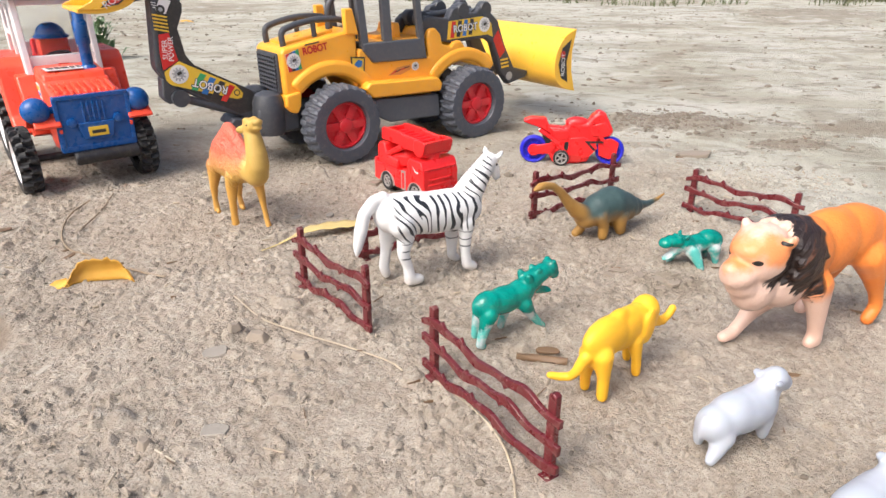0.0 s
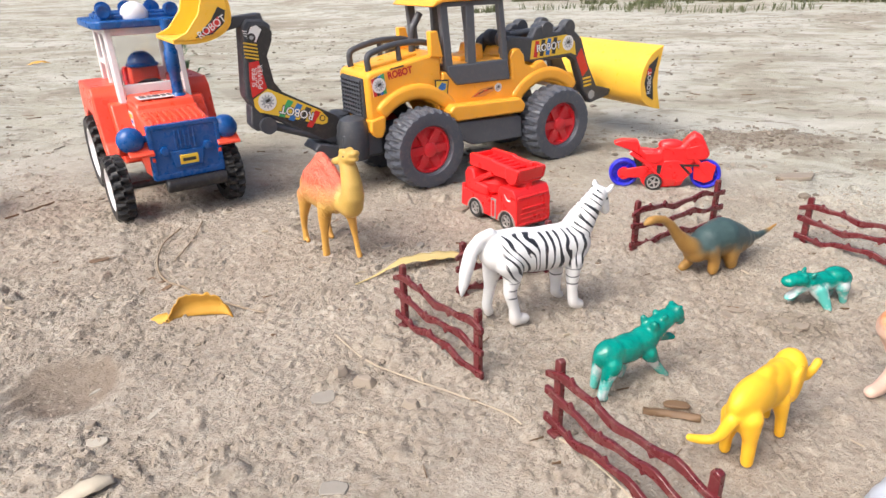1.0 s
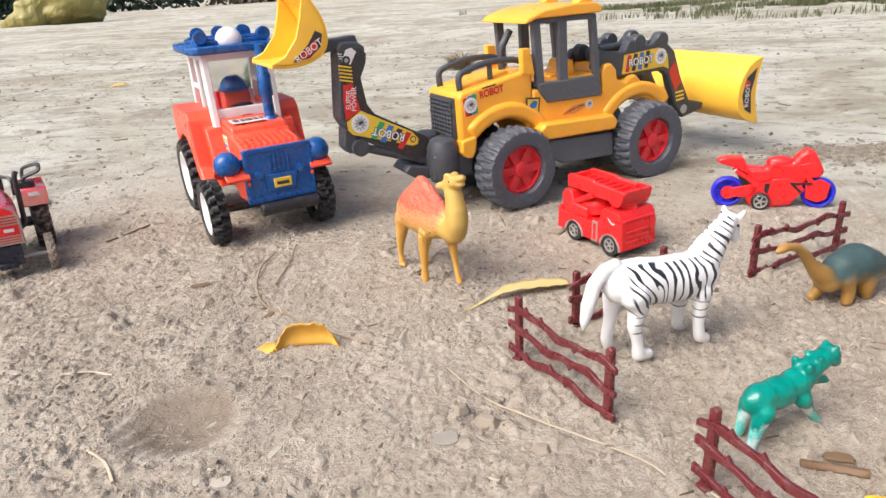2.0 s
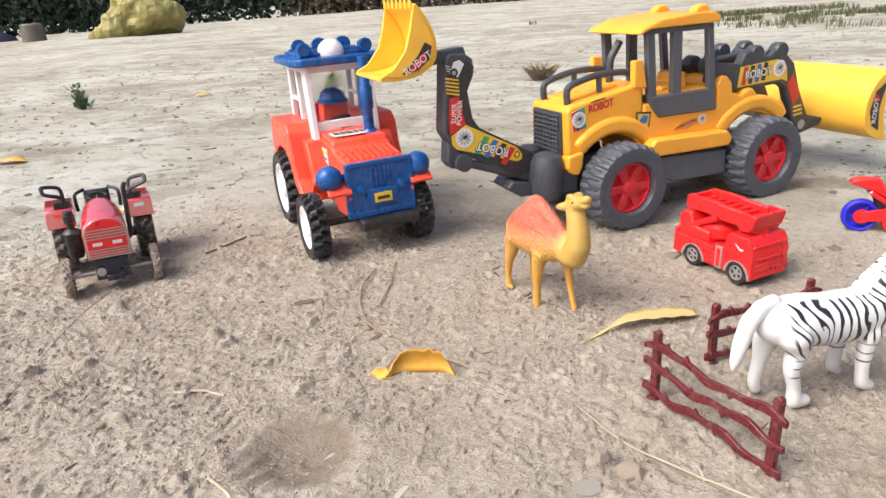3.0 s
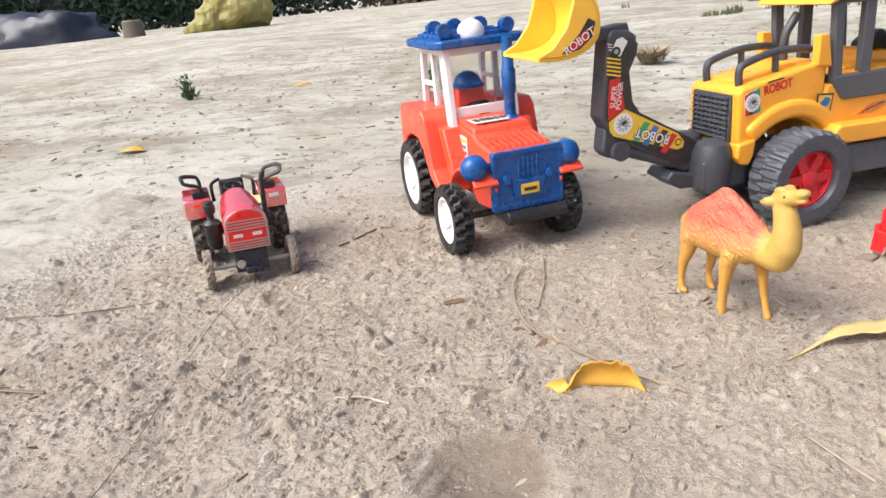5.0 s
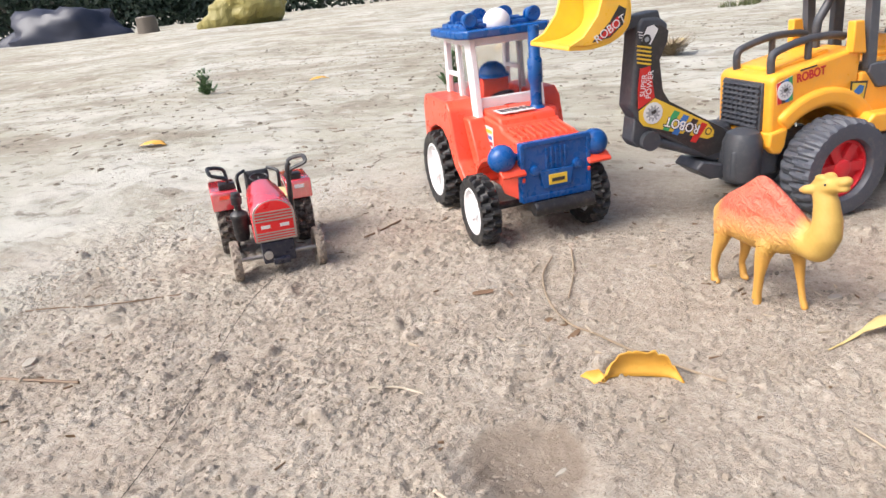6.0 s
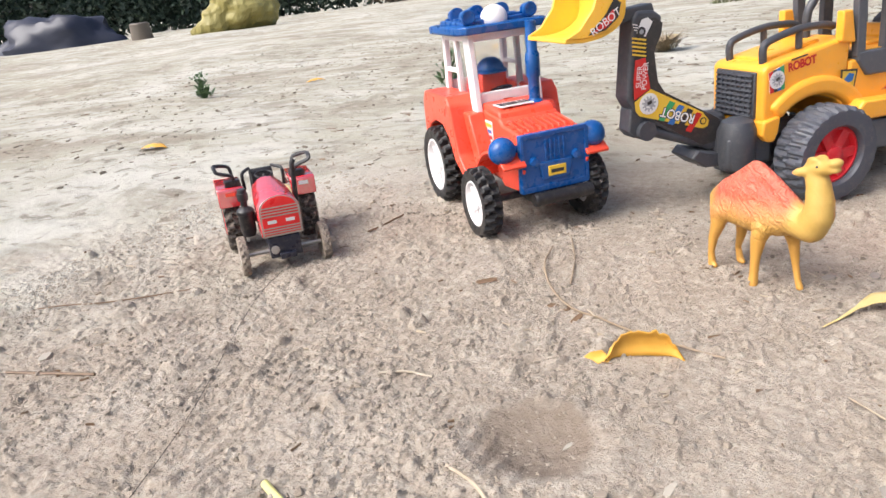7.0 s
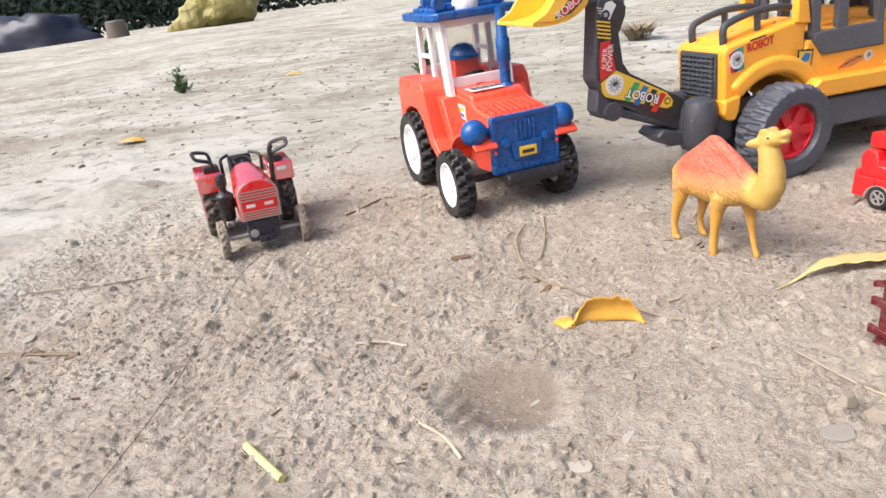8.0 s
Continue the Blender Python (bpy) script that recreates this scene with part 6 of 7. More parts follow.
# ---- red fire engine ----
def fire_engine():
    v = thing("fire_engine", -3.65, 54.59, -47.3, "small glossy red plastic fire engine with a ladder basket", "toy fire engine", "", -0.05)
    for x in (0.0, -4.2):
        for s in (-1, 1):
            wheel(v, x, s * 1.68, 0.86, 0.5, s, TYRE_BLACK, DULL_SILVER, 0, 0.56, "spoke", "silver spoked rim", 0.05)
    prof = [(1.12, 0.5), (1.25, 1.0), (1.16, 1.9), (1.2, 2.5), (0.95, 3.3), (0.7, 3.65), (-0.9, 3.65), (-1.15, 3.3), (-1.3, 2.5), (-1.9, 2.45), (-1.95, 2.15), (-5.9, 2.15), (-5.95, 2.6), (-6.25, 2.6), (-6.35, 0.6)]
    low = []
    for cx in (-4.2, 0.0):
        low += [(cx - 0.95 * math.cos(radians(a)), 0.6 + 0.95 * math.sin(radians(a))) for a in range(0, 181, 20)]
    body = part("body", prism(bm_new(), prof + low, -1.82, 1.82), RED, v, "", 0.2, 30, 3)
    part("underbody", box(bm_new(), (-2.6, 0, 0.85), (7.2, 2.3, 0.5)), BLACK, v)
    for zz, w in ((0.8, 3.3), (1.25, 2.9), (1.65, 2.9), (2.1, 2.6)):
        part("cab_ridge", box(bm_new(), (1.2, 0, zz), (0.16, w * 0.93, 0.14)), RED, body, "", 0.06)
    part("visor", box(bm_new(), (1.0, 0, 3.0), (0.3, 3.15, 0.22), pose(0, 0, 0, 0, 20, 0)), RED, body, "", 0.08)
    for s in (-1, 1):
        for cx in (-4.2, 0.0):
            arc = [(cx - 0.98 * math.cos(radians(a)), 0.6 + 0.98 * math.sin(radians(a))) for a in range(0, 181, 20)]
            part("arch_trim", shell(bm_new(), arc, s * 1.84 - 0.05, s * 1.84 + 0.05, 0.17), DULL_SILVER, body, "dull silver wheel arch trim")
        for i in range(4):
            part("locker_slat", box(bm_new(), (-2.55, s * 1.84, 0.95 + 0.36 * i), (0.7, 0.14, 0.2)), RED, body, "", 0.04)
        part("locker_frame", box(bm_new(), (-1.7, s * 1.84, 1.5), (0.62, 0.1, 1.75)), DULL_SILVER, body, "dull silver ladder frame", 0.03)
        part("locker_panel", box(bm_new(), (-1.7, s * 1.86, 1.5), (0.36, 0.1, 1.4)), RED, body, "", 0.03)
        part("door_mark", prism(bm_new(), ((-0.35, 3.05), (0.1, 2.72), (0.5, 2.75), (0.3, 2.6), (0.05, 2.62)), s * 1.83 - 0.02, s * 1.83 + 0.02), DECAL_WHITE, body)
        part("cab_groove", box(bm_new(), (-0.75, s * 1.83, 2.3), (0.06, 0.06, 1.6)), DECAL_RED, body)
    part("hose_bank", prism(bm_new(), ((-6.0, 2.1), (-6.1, 3.6), (-5.7, 4.1), (-4.9, 4.1), (-4.6, 3.1), (-3.0, 3.0), (-2.9, 2.1)), -1.6, 1.6), RED, v, "", 0.15)
    part("turntable", lathe(bm_new(), ((0, 2.5), (1.4, 2.5), (1.4, 3.2), (1.0, 3.5), (0.8, 4.1), (0, 4.1)), Matrix.Translation((-3.4, 0, 0)), 24), RED, v)
    for s in (-1, 1):
        part("boom_ram", tube(bm_new(), ((-4.9, s * 1.35, 3.0), (-2.6, s * 1.2, 4.2)), 0.26, 10), RED, v)
    # an open trough of a boom that ends in a rescue basket
    for s in (-1, 1):
        part("boom_side", prism(bm_new(), ((-5.7, 4.25), (-5.7, 5.2), (-5.5, 5.35), (-2.6, 5.38), (-2.5, 5.25), (-0.3, 5.2), (-0.3, 4.15), (-2.4, 4.1), (-2.5, 4.25)), s * 1.15 - 0.2, s * 1.15 + 0.2), RED, v, "", 0.08)
    part("boom_floor", box(bm_new(), (-2.95, 0, 4.5), (5.3, 2.1, 0.3)), RED, v)
    part("boom_end", box(bm_new(), (-5.6, 0, 4.75), (0.3, 2.1, 0.9)), RED, v, "", 0.06)
    for i in range(6):
        part("rung", tube(bm_new(), ((-4.9 + 0.78 * i, -1.1, 4.85), (-4.9 + 0.78 * i, 1.1, 4.85)), 0.14, 8), RED, v)
    bk = bm_new()
    wall = ((-0.6, 4.1), (-0.7, 5.15), (-0.2, 5.25), (0.75, 5.23), (0.9, 5.05), (0.65, 4.2), (0.3, 3.9), (-0.2, 3.9))
    prism(bk, wall, -1.5, -1.25)
    prism(bk, wall, 1.25, 1.5)
    prism(bk, ((0.32, 4.0), (0.55, 5.23), (0.9, 5.23), (0.65, 4.2)), -1.27, 1.27)
    box(bk, (0.05, 0, 4.05), (1.1, 2.55, 0.24))
    part("basket", bk, RED, v, "", 0.07)
    part("basket_neck", lathe(bm_new(), ((0, 3.5), (0.7, 3.5), (0.6, 4.0), (0, 4.0)), Matrix.Translation((0.0, 0, 0)), 18), RED, v)
    return v


fire_engine()


# ---- red motorbike ----
def motorbike():
    v = thing("motorbike", 5.5, 66.0, -0.5, "red plastic racing motorbike with blue wheels and side wheels", "toy motorbike", "", -0.05)
    for x in (0.0, 7.5):
        bm = bm_new()
        m = Matrix.Translation((x, 0, 1.4)) @ pose(0, 0, 0, 90, 0, 0)
        lathe(bm, ((1.02, -0.3), (1.25, -0.38), (1.4, -0.2), (1.4, 0.2), (1.25, 0.38), (1.02, 0.3), (1.0, 0)), m, 36)
        w = part("wheel", bm, BIKE_BLUE, v, "ultramarine blue spoked wheel", 0.04)
        for i in range(6):
            sp = bm_new()
            bmesh.ops.create_cube(sp, size=1, matrix=m @ Matrix.Rotation(6.2831853 * i / 6, 4, "Z") @ Matrix.Translation((0.6, 0, 0)) @ Matrix.Diagonal((0.95, 0.22, 0.3, 1)))
            part("spoke", sp, BIKE_BLUE, w)
        part("hub", lathe(bm_new(), ((0, -0.35), (0.35, -0.35), (0.35, 0.35), (0, 0.35)), m, 16), BIKE_BLUE, w)
    k = lambda pts: [((X - 125) / 58.7, (345 - Y) / 56.0) for X, Y in pts]
    part("fairing", prism(bm_new(), k(((300, 140), (310, 100), (420, 110), (440, 75), (480, 45), (515, 55), (540, 90), (575, 155), (555, 185), (500, 190), (470, 250), (440, 330), (330, 345), (235, 335), (205, 280), (230, 230), (215, 170), (200, 130))), -0.62, 0.62), RED, v, "", 0.3, 30, 3)
    part("tail", prism(bm_new(), k(((58, 98), (100, 84), (185, 86), (205, 130), (300, 140), (300, 175), (215, 175), (150, 140), (60, 112))), -0.5, 0.5), RED, v, "", 0.12, 30)
    part("tank", ball(bm_new(), ((365 - 125) / 58.7, 0, (345 - 112) / 56.0), (1.15, 0.66, 0.55)), RED, v)
    for s in (-1, 1):
        part("side_panel", prism(bm_new(), k(((330, 190), (405, 185), (470, 215), (490, 245), (440, 300), (345, 315), (318, 262))), s * 0.66 - 0.1, s * 0.66 + 0.1), RED, v, "", 0.08, 30)
        part("knee_panel", prism(bm_new(), k(((225, 150), (315, 150), (330, 185), (300, 205), (238, 200))), s * 0.6 - 0.1, s * 0.6 + 0.1), RED, v, "", 0.08, 30)
        part("nose_panel", prism(bm_new(), k(((440, 120), (520, 100), (560, 160), (540, 180), (450, 180))), s * 0.6 - 0.1, s * 0.6 + 0.1), RED, v, "", 0.08, 30)
    part("windscreen", prism(bm_new(), k(((440, 75), (482, 40), (520, 56), (560, 140), (520, 130), (490, 90))), -0.5, 0.5), RED, v, "", 0.1, 30)
    for s in (-1, 1):
        part("swing_arm", prism(bm_new(), k(((110, 245), (235, 220), (260, 250), (235, 285), (120, 290))), s * 0.5 - 0.12, s * 0.5 + 0.12), RED, v, "", 0.06)
        part("fork", tube(bm_new(), ((5.9, s * 0.5, 3.6), (7.5, s * 0.5, 1.4)), 0.22, 10), RED, v)
        part("front_mudguard", prism(bm_new(), k(((490, 210), (560, 190), (610, 215), (600, 290), (560, 310), (500, 290))), s * 0.48 - 0.1, s * 0.48 + 0.1), RED, v, "", 0.06)
        part("vent", prism(bm_new(), k(((410, 205), (520, 205), (520, 215), (440, 218), (480, 255), (465, 258))), s * 0.77 - 0.01, s * 0.77 + 0.01), BLACK, v)
        part("vent", prism(bm_new(), k(((298, 215), (322, 215), (322, 262), (298, 262))), s * 0.64 - 0.01, s * 0.64 + 0.01), BLACK, v)
        part("pipe", tube(bm_new(), [((X - 125) / 58.7, s * 0.62, (345 - Y) / 56.0) for X, Y in ((330, 300), (230, 200), (150, 150))], 0.2, 8), RED, v)
        part("tail_stripe", prism(bm_new(), k(((140, 148), (152, 140), (235, 205), (228, 215))), s * 0.52 - 0.02, s * 0.52 + 0.02), WHITE, v, "thin white painted stripe")
        part("seat_gap", prism(bm_new(), k(((160, 160), (215, 196), (222, 240), (206, 268), (188, 226))), s * 0.5 - 0.01, s * 0.5 + 0.01), BLACK, v)
        part("vent", prism(bm_new(), k(((330, 285), (405, 290), (396, 318), (345, 322))), s * 0.77 - 0.01, s * 0.77 + 0.01), DECAL_RED, v)
        part("hub_cover", lathe(bm_new(), ((0, -0.1), (0.62, -0.1), (0.55, 0.1), (0, 0.14)), Matrix.Translation((0, s * 0.5, 1.4)) @ pose(0, 0, 0, 90 if s < 0 else -90, 0, 0), 20), RED, v)
        part("fork_cover", lathe(bm_new(), ((0, -0.1), (0.5, -0.1), (0.42, 0.1), (0, 0.14)), Matrix.Translation((7.5, s * 0.5, 1.4)) @ pose(0, 0, 0, 90 if s < 0 else -90, 0, 0), 20), RED, v)
        part("handlebar", tube(bm_new(), ((5.7, s * 0.3, 4.3), (5.4, s * 1.0, 4.35)), 0.13, 8), RED, v)
        wheel(v, (282 - 125) / 58.7, s * 0.95, 0.78, 0.4, s, TYRE_BLACK, DULL_SILVER, 0, 0.6, "spoke", "silver spoked rim", 0.05)
    return v


motorbike()


# ---- leaves, straws and litter on the ground ----
def leaf_material(name, a, b_, edge):
    m, nt, b, tc = basis(name)
    o = tc.outputs["Object"]
    c = mix(nt, noise_tex(nt, o, 70, 5, 0.6), a, b_)
    spots = ramp(nt, noise_tex(nt, o, 240, 6, 0.7), ((0.62, (0, 0, 0)), (0.72, (1, 1, 1))))
    c = mix(nt, mathn(nt, "MULTIPLY", spots, 0.6), c, edge)
    nt.links.new(c, b.inputs["Base Color"])
    b.inputs["Roughness"].default_value = 0.55
    bump(nt, b, noise_tex(nt, o, 300, 4), 0.3, 0.0008)
    return m


LEAF_GOLD = leaf_material("golden_dry_leaf", (0.60, 0.29, 0.025), (0.72, 0.42, 0.07), (0.42, 0.22, 0.04))
LEAF_DULL = leaf_material("dull_yellow_leaf", (0.44, 0.31, 0.06), (0.56, 0.43, 0.13), (0.22, 0.14, 0.04))
LEAF_PALE = leaf_material("pale_dry_leaf", (0.50, 0.38, 0.13), (0.62, 0.50, 0.24), (0.34, 0.22, 0.08))
LEAF_BROWN = leaf_material("brown_dry_leaf", (0.12, 0.07, 0.035), (0.20, 0.125, 0.07), (0.07, 0.04, 0.025))
STRAW = leaf_material("dry_straw", (0.38, 0.31, 0.22), (0.50, 0.42, 0.31), (0.24, 0.175, 0.11))
STRAW_GREEN = leaf_material("yellow_green_stem", (0.58, 0.54, 0.16), (0.66, 0.62, 0.28), (0.45, 0.38, 0.14))
STALK = leaf_material("brown_dry_stalk", (0.25, 0.185, 0.12), (0.34, 0.26, 0.175), (0.17, 0.12, 0.08))
THREAD = plastic("dark_thread", (0.06, 0.05, 0.045), 0.8, 0.2)
GREEN = leaf_material("fresh_green_leaf", (0.08, 0.14, 0.06), (0.12, 0.19, 0.085), (0.12, 0.12, 0.06))
STONE = leaf_material("dusty_stone", (0.24, 0.195, 0.15), (0.31, 0.26, 0.205), (0.18, 0.145, 0.11))


def leaf(spine, widths, lift, material, label, wave=0.1):
    """A curled leaf: a spine of points with half-widths; lift raises its middle rib or its edges."""
    pts = smooth_curve(spine, 6)
    n = len(pts)
    ws = np.interp(np.linspace(0, 1, n), np.linspace(0, 1, len(widths)), widths)
    base = Vector((spine[0][0], spine[0][1], 0))
    bm, rows = bm_new(), []
    for i, p in enumerate(pts):
        t = (pts[min(i + 1, n - 1)] - pts[max(i - 1, 0)]).normalized()
        s = t.cross(Vector((0, 0, 1))).normalized()
        row = []
        for k in (-1, -0.5, 0, 0.5, 1):
            q = p + s * ws[i] * k + Vector((0, 0, lift * ws[i] * k * k + wave * ws[i] * k * math.sin(i * 1.3)))
            q.z = max(q.z, 0.03)
            row.append(bm.verts.new(q - base))
        rows.append(row)
    for A, B in zip(rows, rows[1:]):
        for k in range(4):
            bm.faces.new((A[k], A[k + 1], B[k + 1], B[k]))
    ob = lone("dry_leaf", bm, material, base.x, base.y, 0, label, "leaf", "fallen leaves", "", 0.0, gz(base.x, base.y), 80)
    s = ob.modifiers.new("thickness", "SOLIDIFY")
    s.thickness = 0.0004
    return ob


def arched_leaf():
    """A dry leaf that stands like a bent screen between two ends that touch the ground."""
    foot = smooth_curve(((-25.2, 36.4, 0), (-25.0, 36.8, 0), (-24.5, 37.1, 0), (-23.6, 37.4, 0), (-22.7, 37.6, 0), (-22.1, 37.7, 0), (-21.7, 37.6, 0), (-21.35, 37.4, 0)), 5)
    n = len(foot)
    along = np.linspace(0, 1, n)
    top = np.interp(along, (0, 0.1, 0.2, 0.3, 0.42, 0.52, 0.64, 0.8, 0.9, 1), (0.45, 0.8, 1.2, 1.4, 1.75, 1.6, 1.4, 0.85, 0.5, 0.22))
    low = np.interp(along, (0, 0.2, 0.5, 0.75, 0.9, 1), (0.0, 0.02, 0.03, 0.02, 0.0, 0.0))
    bm, rows = bm_new(), []
    for i, p in enumerate(foot):
        t = (foot[min(i + 1, n - 1)] - foot[max(i - 1, 0)]).normalized()
        s = Vector((t.y, -t.x, 0))
        h = top[i] * (1 + 0.22 * noise.noise(Vector((i * 0.6, 0.3, 0))))
        row = []
        for k in range(7):
            a = k / 6
            q = p + s * (0.30 * math.sin(3.1 * a) * min(1, h) * -1 + 0.12 * a) + Vector((0, 0, low[i] + (h - low[i]) * a + 0.02))
            row.append(bm.verts.new(q - Vector((-25.2, 36.4, 0))))
        rows.append(row)
    for A, B in zip(rows, rows[1:]):
        for k in range(6):
            bm.faces.new((A[k], A[k + 1], B[k + 1], B[k]))
    # the flat tip beyond the bend
    tip = [bm.verts.new(q) for q in ((-0.5, -0.35, 0.05), (-0.85, -0.1, 0.1), (-1.35, 0.12, 0.06), (-1.05, 0.42, 0.22), (-0.45, 0.6, 0.35))]
    bm.faces.new((rows[0][0], tip[0], tip[4], rows[2][2], rows[0][3])), bm.faces.new((tip[0], tip[1], tip[3], tip[4])), bm.faces.new((tip[1], tip[2], tip[3]))
    ob = lone("dry_leaf", bm, LEAF_GOLD, -25.2, 36.4, 0, "curled golden yellow dry leaf arched on the sand", "leaf", "fallen leaves", "", 0.0, gz(-24, 37.2) - 0.05, 80)
    ob.modifiers.new("thickness", "SOLIDIFY").thickness = 0.0006


arched_leaf()
leaf(((-14.7, 42.4, 0.05), (-13.8, 43.5, 0.1), (-12.9, 44.6, 0.3), (-11.9, 45.5, 0.5), (-10.4, 46.3, 0.5), (-9.0, 46.9, 0.45), (-7.8, 47.3, 0.35)), (0.03, 0.08, 0.14, 0.5, 0.68, 0.66, 0.4), 0.12, LEAF_PALE, "pale yellow curled dry leaf behind the fence", 0.08)


def strand(name, pts, r, material, label, category, steps=5, lift=0.1):
    """A thin stalk or thread that follows the ground."""
    x0, y0 = pts[0]
    c = smooth_curve([(x, y, 0) for x, y in pts], steps)
    h = [gz(p.x, p.y) for p in c]
    soft = [sum(h[max(0, i - 4):i + 5]) / len(h[max(0, i - 4):i + 5]) for i in range(len(h))]
    bm = tube(bm_new(), [(p.x - x0, p.y - y0, soft[i] + lift - soft[0]) for i, p in enumerate(c)], r, 6)
    return lone(name, bm, material, x0, y0, 0, label, category, "", "", 0.0, soft[0], 60)


strand("straw", ((-14.06, 35.71), (-11.22, 33.06), (-7.82, 31.37), (-5.1, 30.23), (-3.48, 29.48), (-2.74, 28.8)), 0.05, STRAW, "long thin pale straw lying by the fence", "straw", 5, 0.16)
strand("straw", ((-1.0, 28.0), (0.45, 26.6), (1.8, 24.7), (2.5, 23.0), (2.75, 21.0), (2.6, 18.5)), 0.055, STRAW, "long bent pale straw under the fence", "straw")
strand("dry_stalk", ((-32.4, 50.9), (-32.1, 47.7), (-30.6, 44.2), (-28.6, 41.8), (-26.7, 40.9), (-25.1, 40.0), (-21.4, 38.4), (-19.4, 37.7)), 0.065, STALK, "curved brown stalk lying on the dust", "stem", 5, 0.17)
strand("dry_stalk", ((-31.4, 52.8), (-30.1, 48.6), (-29.4, 44.7)), 0.058, STALK, "short thin brown stalk lying on the dust", "stem", 5, 0.16)
strand("pull_thread", ((-52.6, 43.3), (-51.4, 38.7), (-49.2, 33.6), (-46.2, 27.4), (-45.1, 25.0), (-44.1, 22.3), (-42.4, 17.0)), 0.018, THREAD, "dark thin thread tied to the small tractor", "thread")
strand("twig", ((-37.7, 22.6), (-36.2, 21.9), (-34.6, 21.2)), 0.2, STRAW_GREEN, "short yellow-green plant stem on the ground", "twig")
strand("twig", ((-61.5, 25.6), (-58.0, 26.4), (-54.9, 27.1)), 0.1, LEAF_BROWN, "thin straight brown twig", "twig")
strand("twig", ((-30.1, 25.9), (-28.6, 25.3), (-27.3, 24.2)), 0.09, STRAW, "bent pale straw strip on the sand", "straw")
strand("bark_strip", ((3.0, 30.4), (4.4, 30.3), (5.6, 30.1)), 0.22, LEAF_BROWN, "split brown bark strip beside the elephant", "bark")

# sprouts and tufts
DRY_TUFT = leaf_material("dry_grass", (0.20, 0.15, 0.09), (0.30, 0.24, 0.15), (0.14, 0.10, 0.06))


def sprout(x, y, h, n, label, material, spread=0.5, seed=1, broad=0.13, climb=0.0, leafy=1.0):
    rnd = random.Random(seed)
    bm = bm_new()
    for i in range(n):
        a = rnd.uniform(0, 6.28)
        l = h * rnd.uniform(0.5, 1.0) * leafy
        d = Vector((math.cos(a), math.sin(a), 0))
        root = Vector((rnd.gauss(0, 0.12), rnd.gauss(0, 0.12), rnd.uniform(0, climb) ** 1.3)) * h
        l *= 1 - 0.55 * root.z / h
        p0, p1, p2 = root + d * 0.3, root + d * l * spread * 0.5 + Vector((0, 0, l * 0.45)), root + d * l * spread + Vector((0, 0, l * rnd.uniform(0.4, 0.8)))
        s = Vector((-d.y, d.x, 0)) * l * broad
        v = [bm.verts.new(q) for q in (p0 - s * 0.3, p0 + s * 0.3, p1 + s, p1 - s, p2)]
        bm.faces.new(v[:4]), bm.faces.new((v[3], v[2], v[4]))
    return lone("sprout", bm, material, x, y, 0, label, "plant", "", "", 0.0, gz(x, y) - 0.1, 60)


sprout(-145, 130, 6.5, 170, "small bushy green weed sprouting from the earth", GREEN, 0.9, 3, 0.27, 0.95, 0.36)
sprout(-75.4, 128, 8.0, 140, "small leafy green weed behind the tractor", GREEN, 0.9, 4, 0.2, 0.9, 0.42)
sprout(-38.9, 164, 6.5, 240, "dry brown grass tuft", DRY_TUFT, 1.1, 5, 0.03, 0.15)


# ---- far edge of the yard ----
def leafy_bank(name, pts, height, depth, n, size, material, label, category, seed):
    rnd = np.random.default_rng(seed)
    pts = np.array(pts, float)
    seg = np.r_[0, np.cumsum(np.hypot(*np.diff(pts, axis=0).T))]
    s = rnd.uniform(0, seg[-1], n)
    x, y = np.interp(s, seg, pts[:, 0]), np.interp(s, seg, pts[:, 1])
    h = height * (0.75 + 0.25 * lattice(s / (height * 0.8), s * 0, seed))
    z = rnd.uniform(0, 1, n) ** 0.8 * h
    off = rnd.uniform(-0.5, 0.5, n) * depth
    base = pts[0]
    co = np.stack([x - base[0] + off * 0.7, y - base[1] + off * 0.7, z], -1)
    a, b = rnd.normal(size=(n, 3)), rnd.normal(size=(n, 3))
    a /= np.linalg.norm(a, axis=1)[:, None]
    b -= (a * b).sum(1)[:, None] * a
    b /= np.linalg.norm(b, axis=1)[:, None]
    k = size * rnd.uniform(0.6, 1.4, n)[:, None]
    quad = np.stack([co - a * k, co + b * k * 0.5, co + a * k, co - b * k * 0.5], 1).reshape(-1, 3) * 0.01
    me = bpy.data.meshes.new(name)
    me.from_pydata(quad.tolist(), [], np.arange(4 * n).reshape(-1, 4).tolist())
    me.materials.append(material)
    ob = new(name, me)
    ob.location = (base[0] * 0.01, base[1] * 0.01, 0)
    return tagged(ob, label, category, "", "stuff")


# green leaves taken almost to black: the hedge's shade is in this colour
SHADED_LEAF = leaf_material("shaded_foliage", (0.020, 0.040, 0.026), (0.035, 0.055, 0.035), (0.05, 0.045, 0.03))
DRY_BRUSH = leaf_material("dry_brush", (0.09, 0.065, 0.045), (0.13, 0.10, 0.07), (0.05, 0.04, 0.03))
leafy_bank("hedge", ((-1500, 500), (-1150, 800), (-900, 1000), (-600, 1180)), 260, 160, 42000, 6.5, SHADED_LEAF, "green hedge along the far yard edge, shade in its leaf colour", "hedge", 11)
leafy_bank("brush_heap", ((-640, 1160), (-380, 1260), (-120, 1300)), 200, 150, 30000, 6, DRY_BRUSH, "dark dry brushwood along the yard edge", "brush", 12)


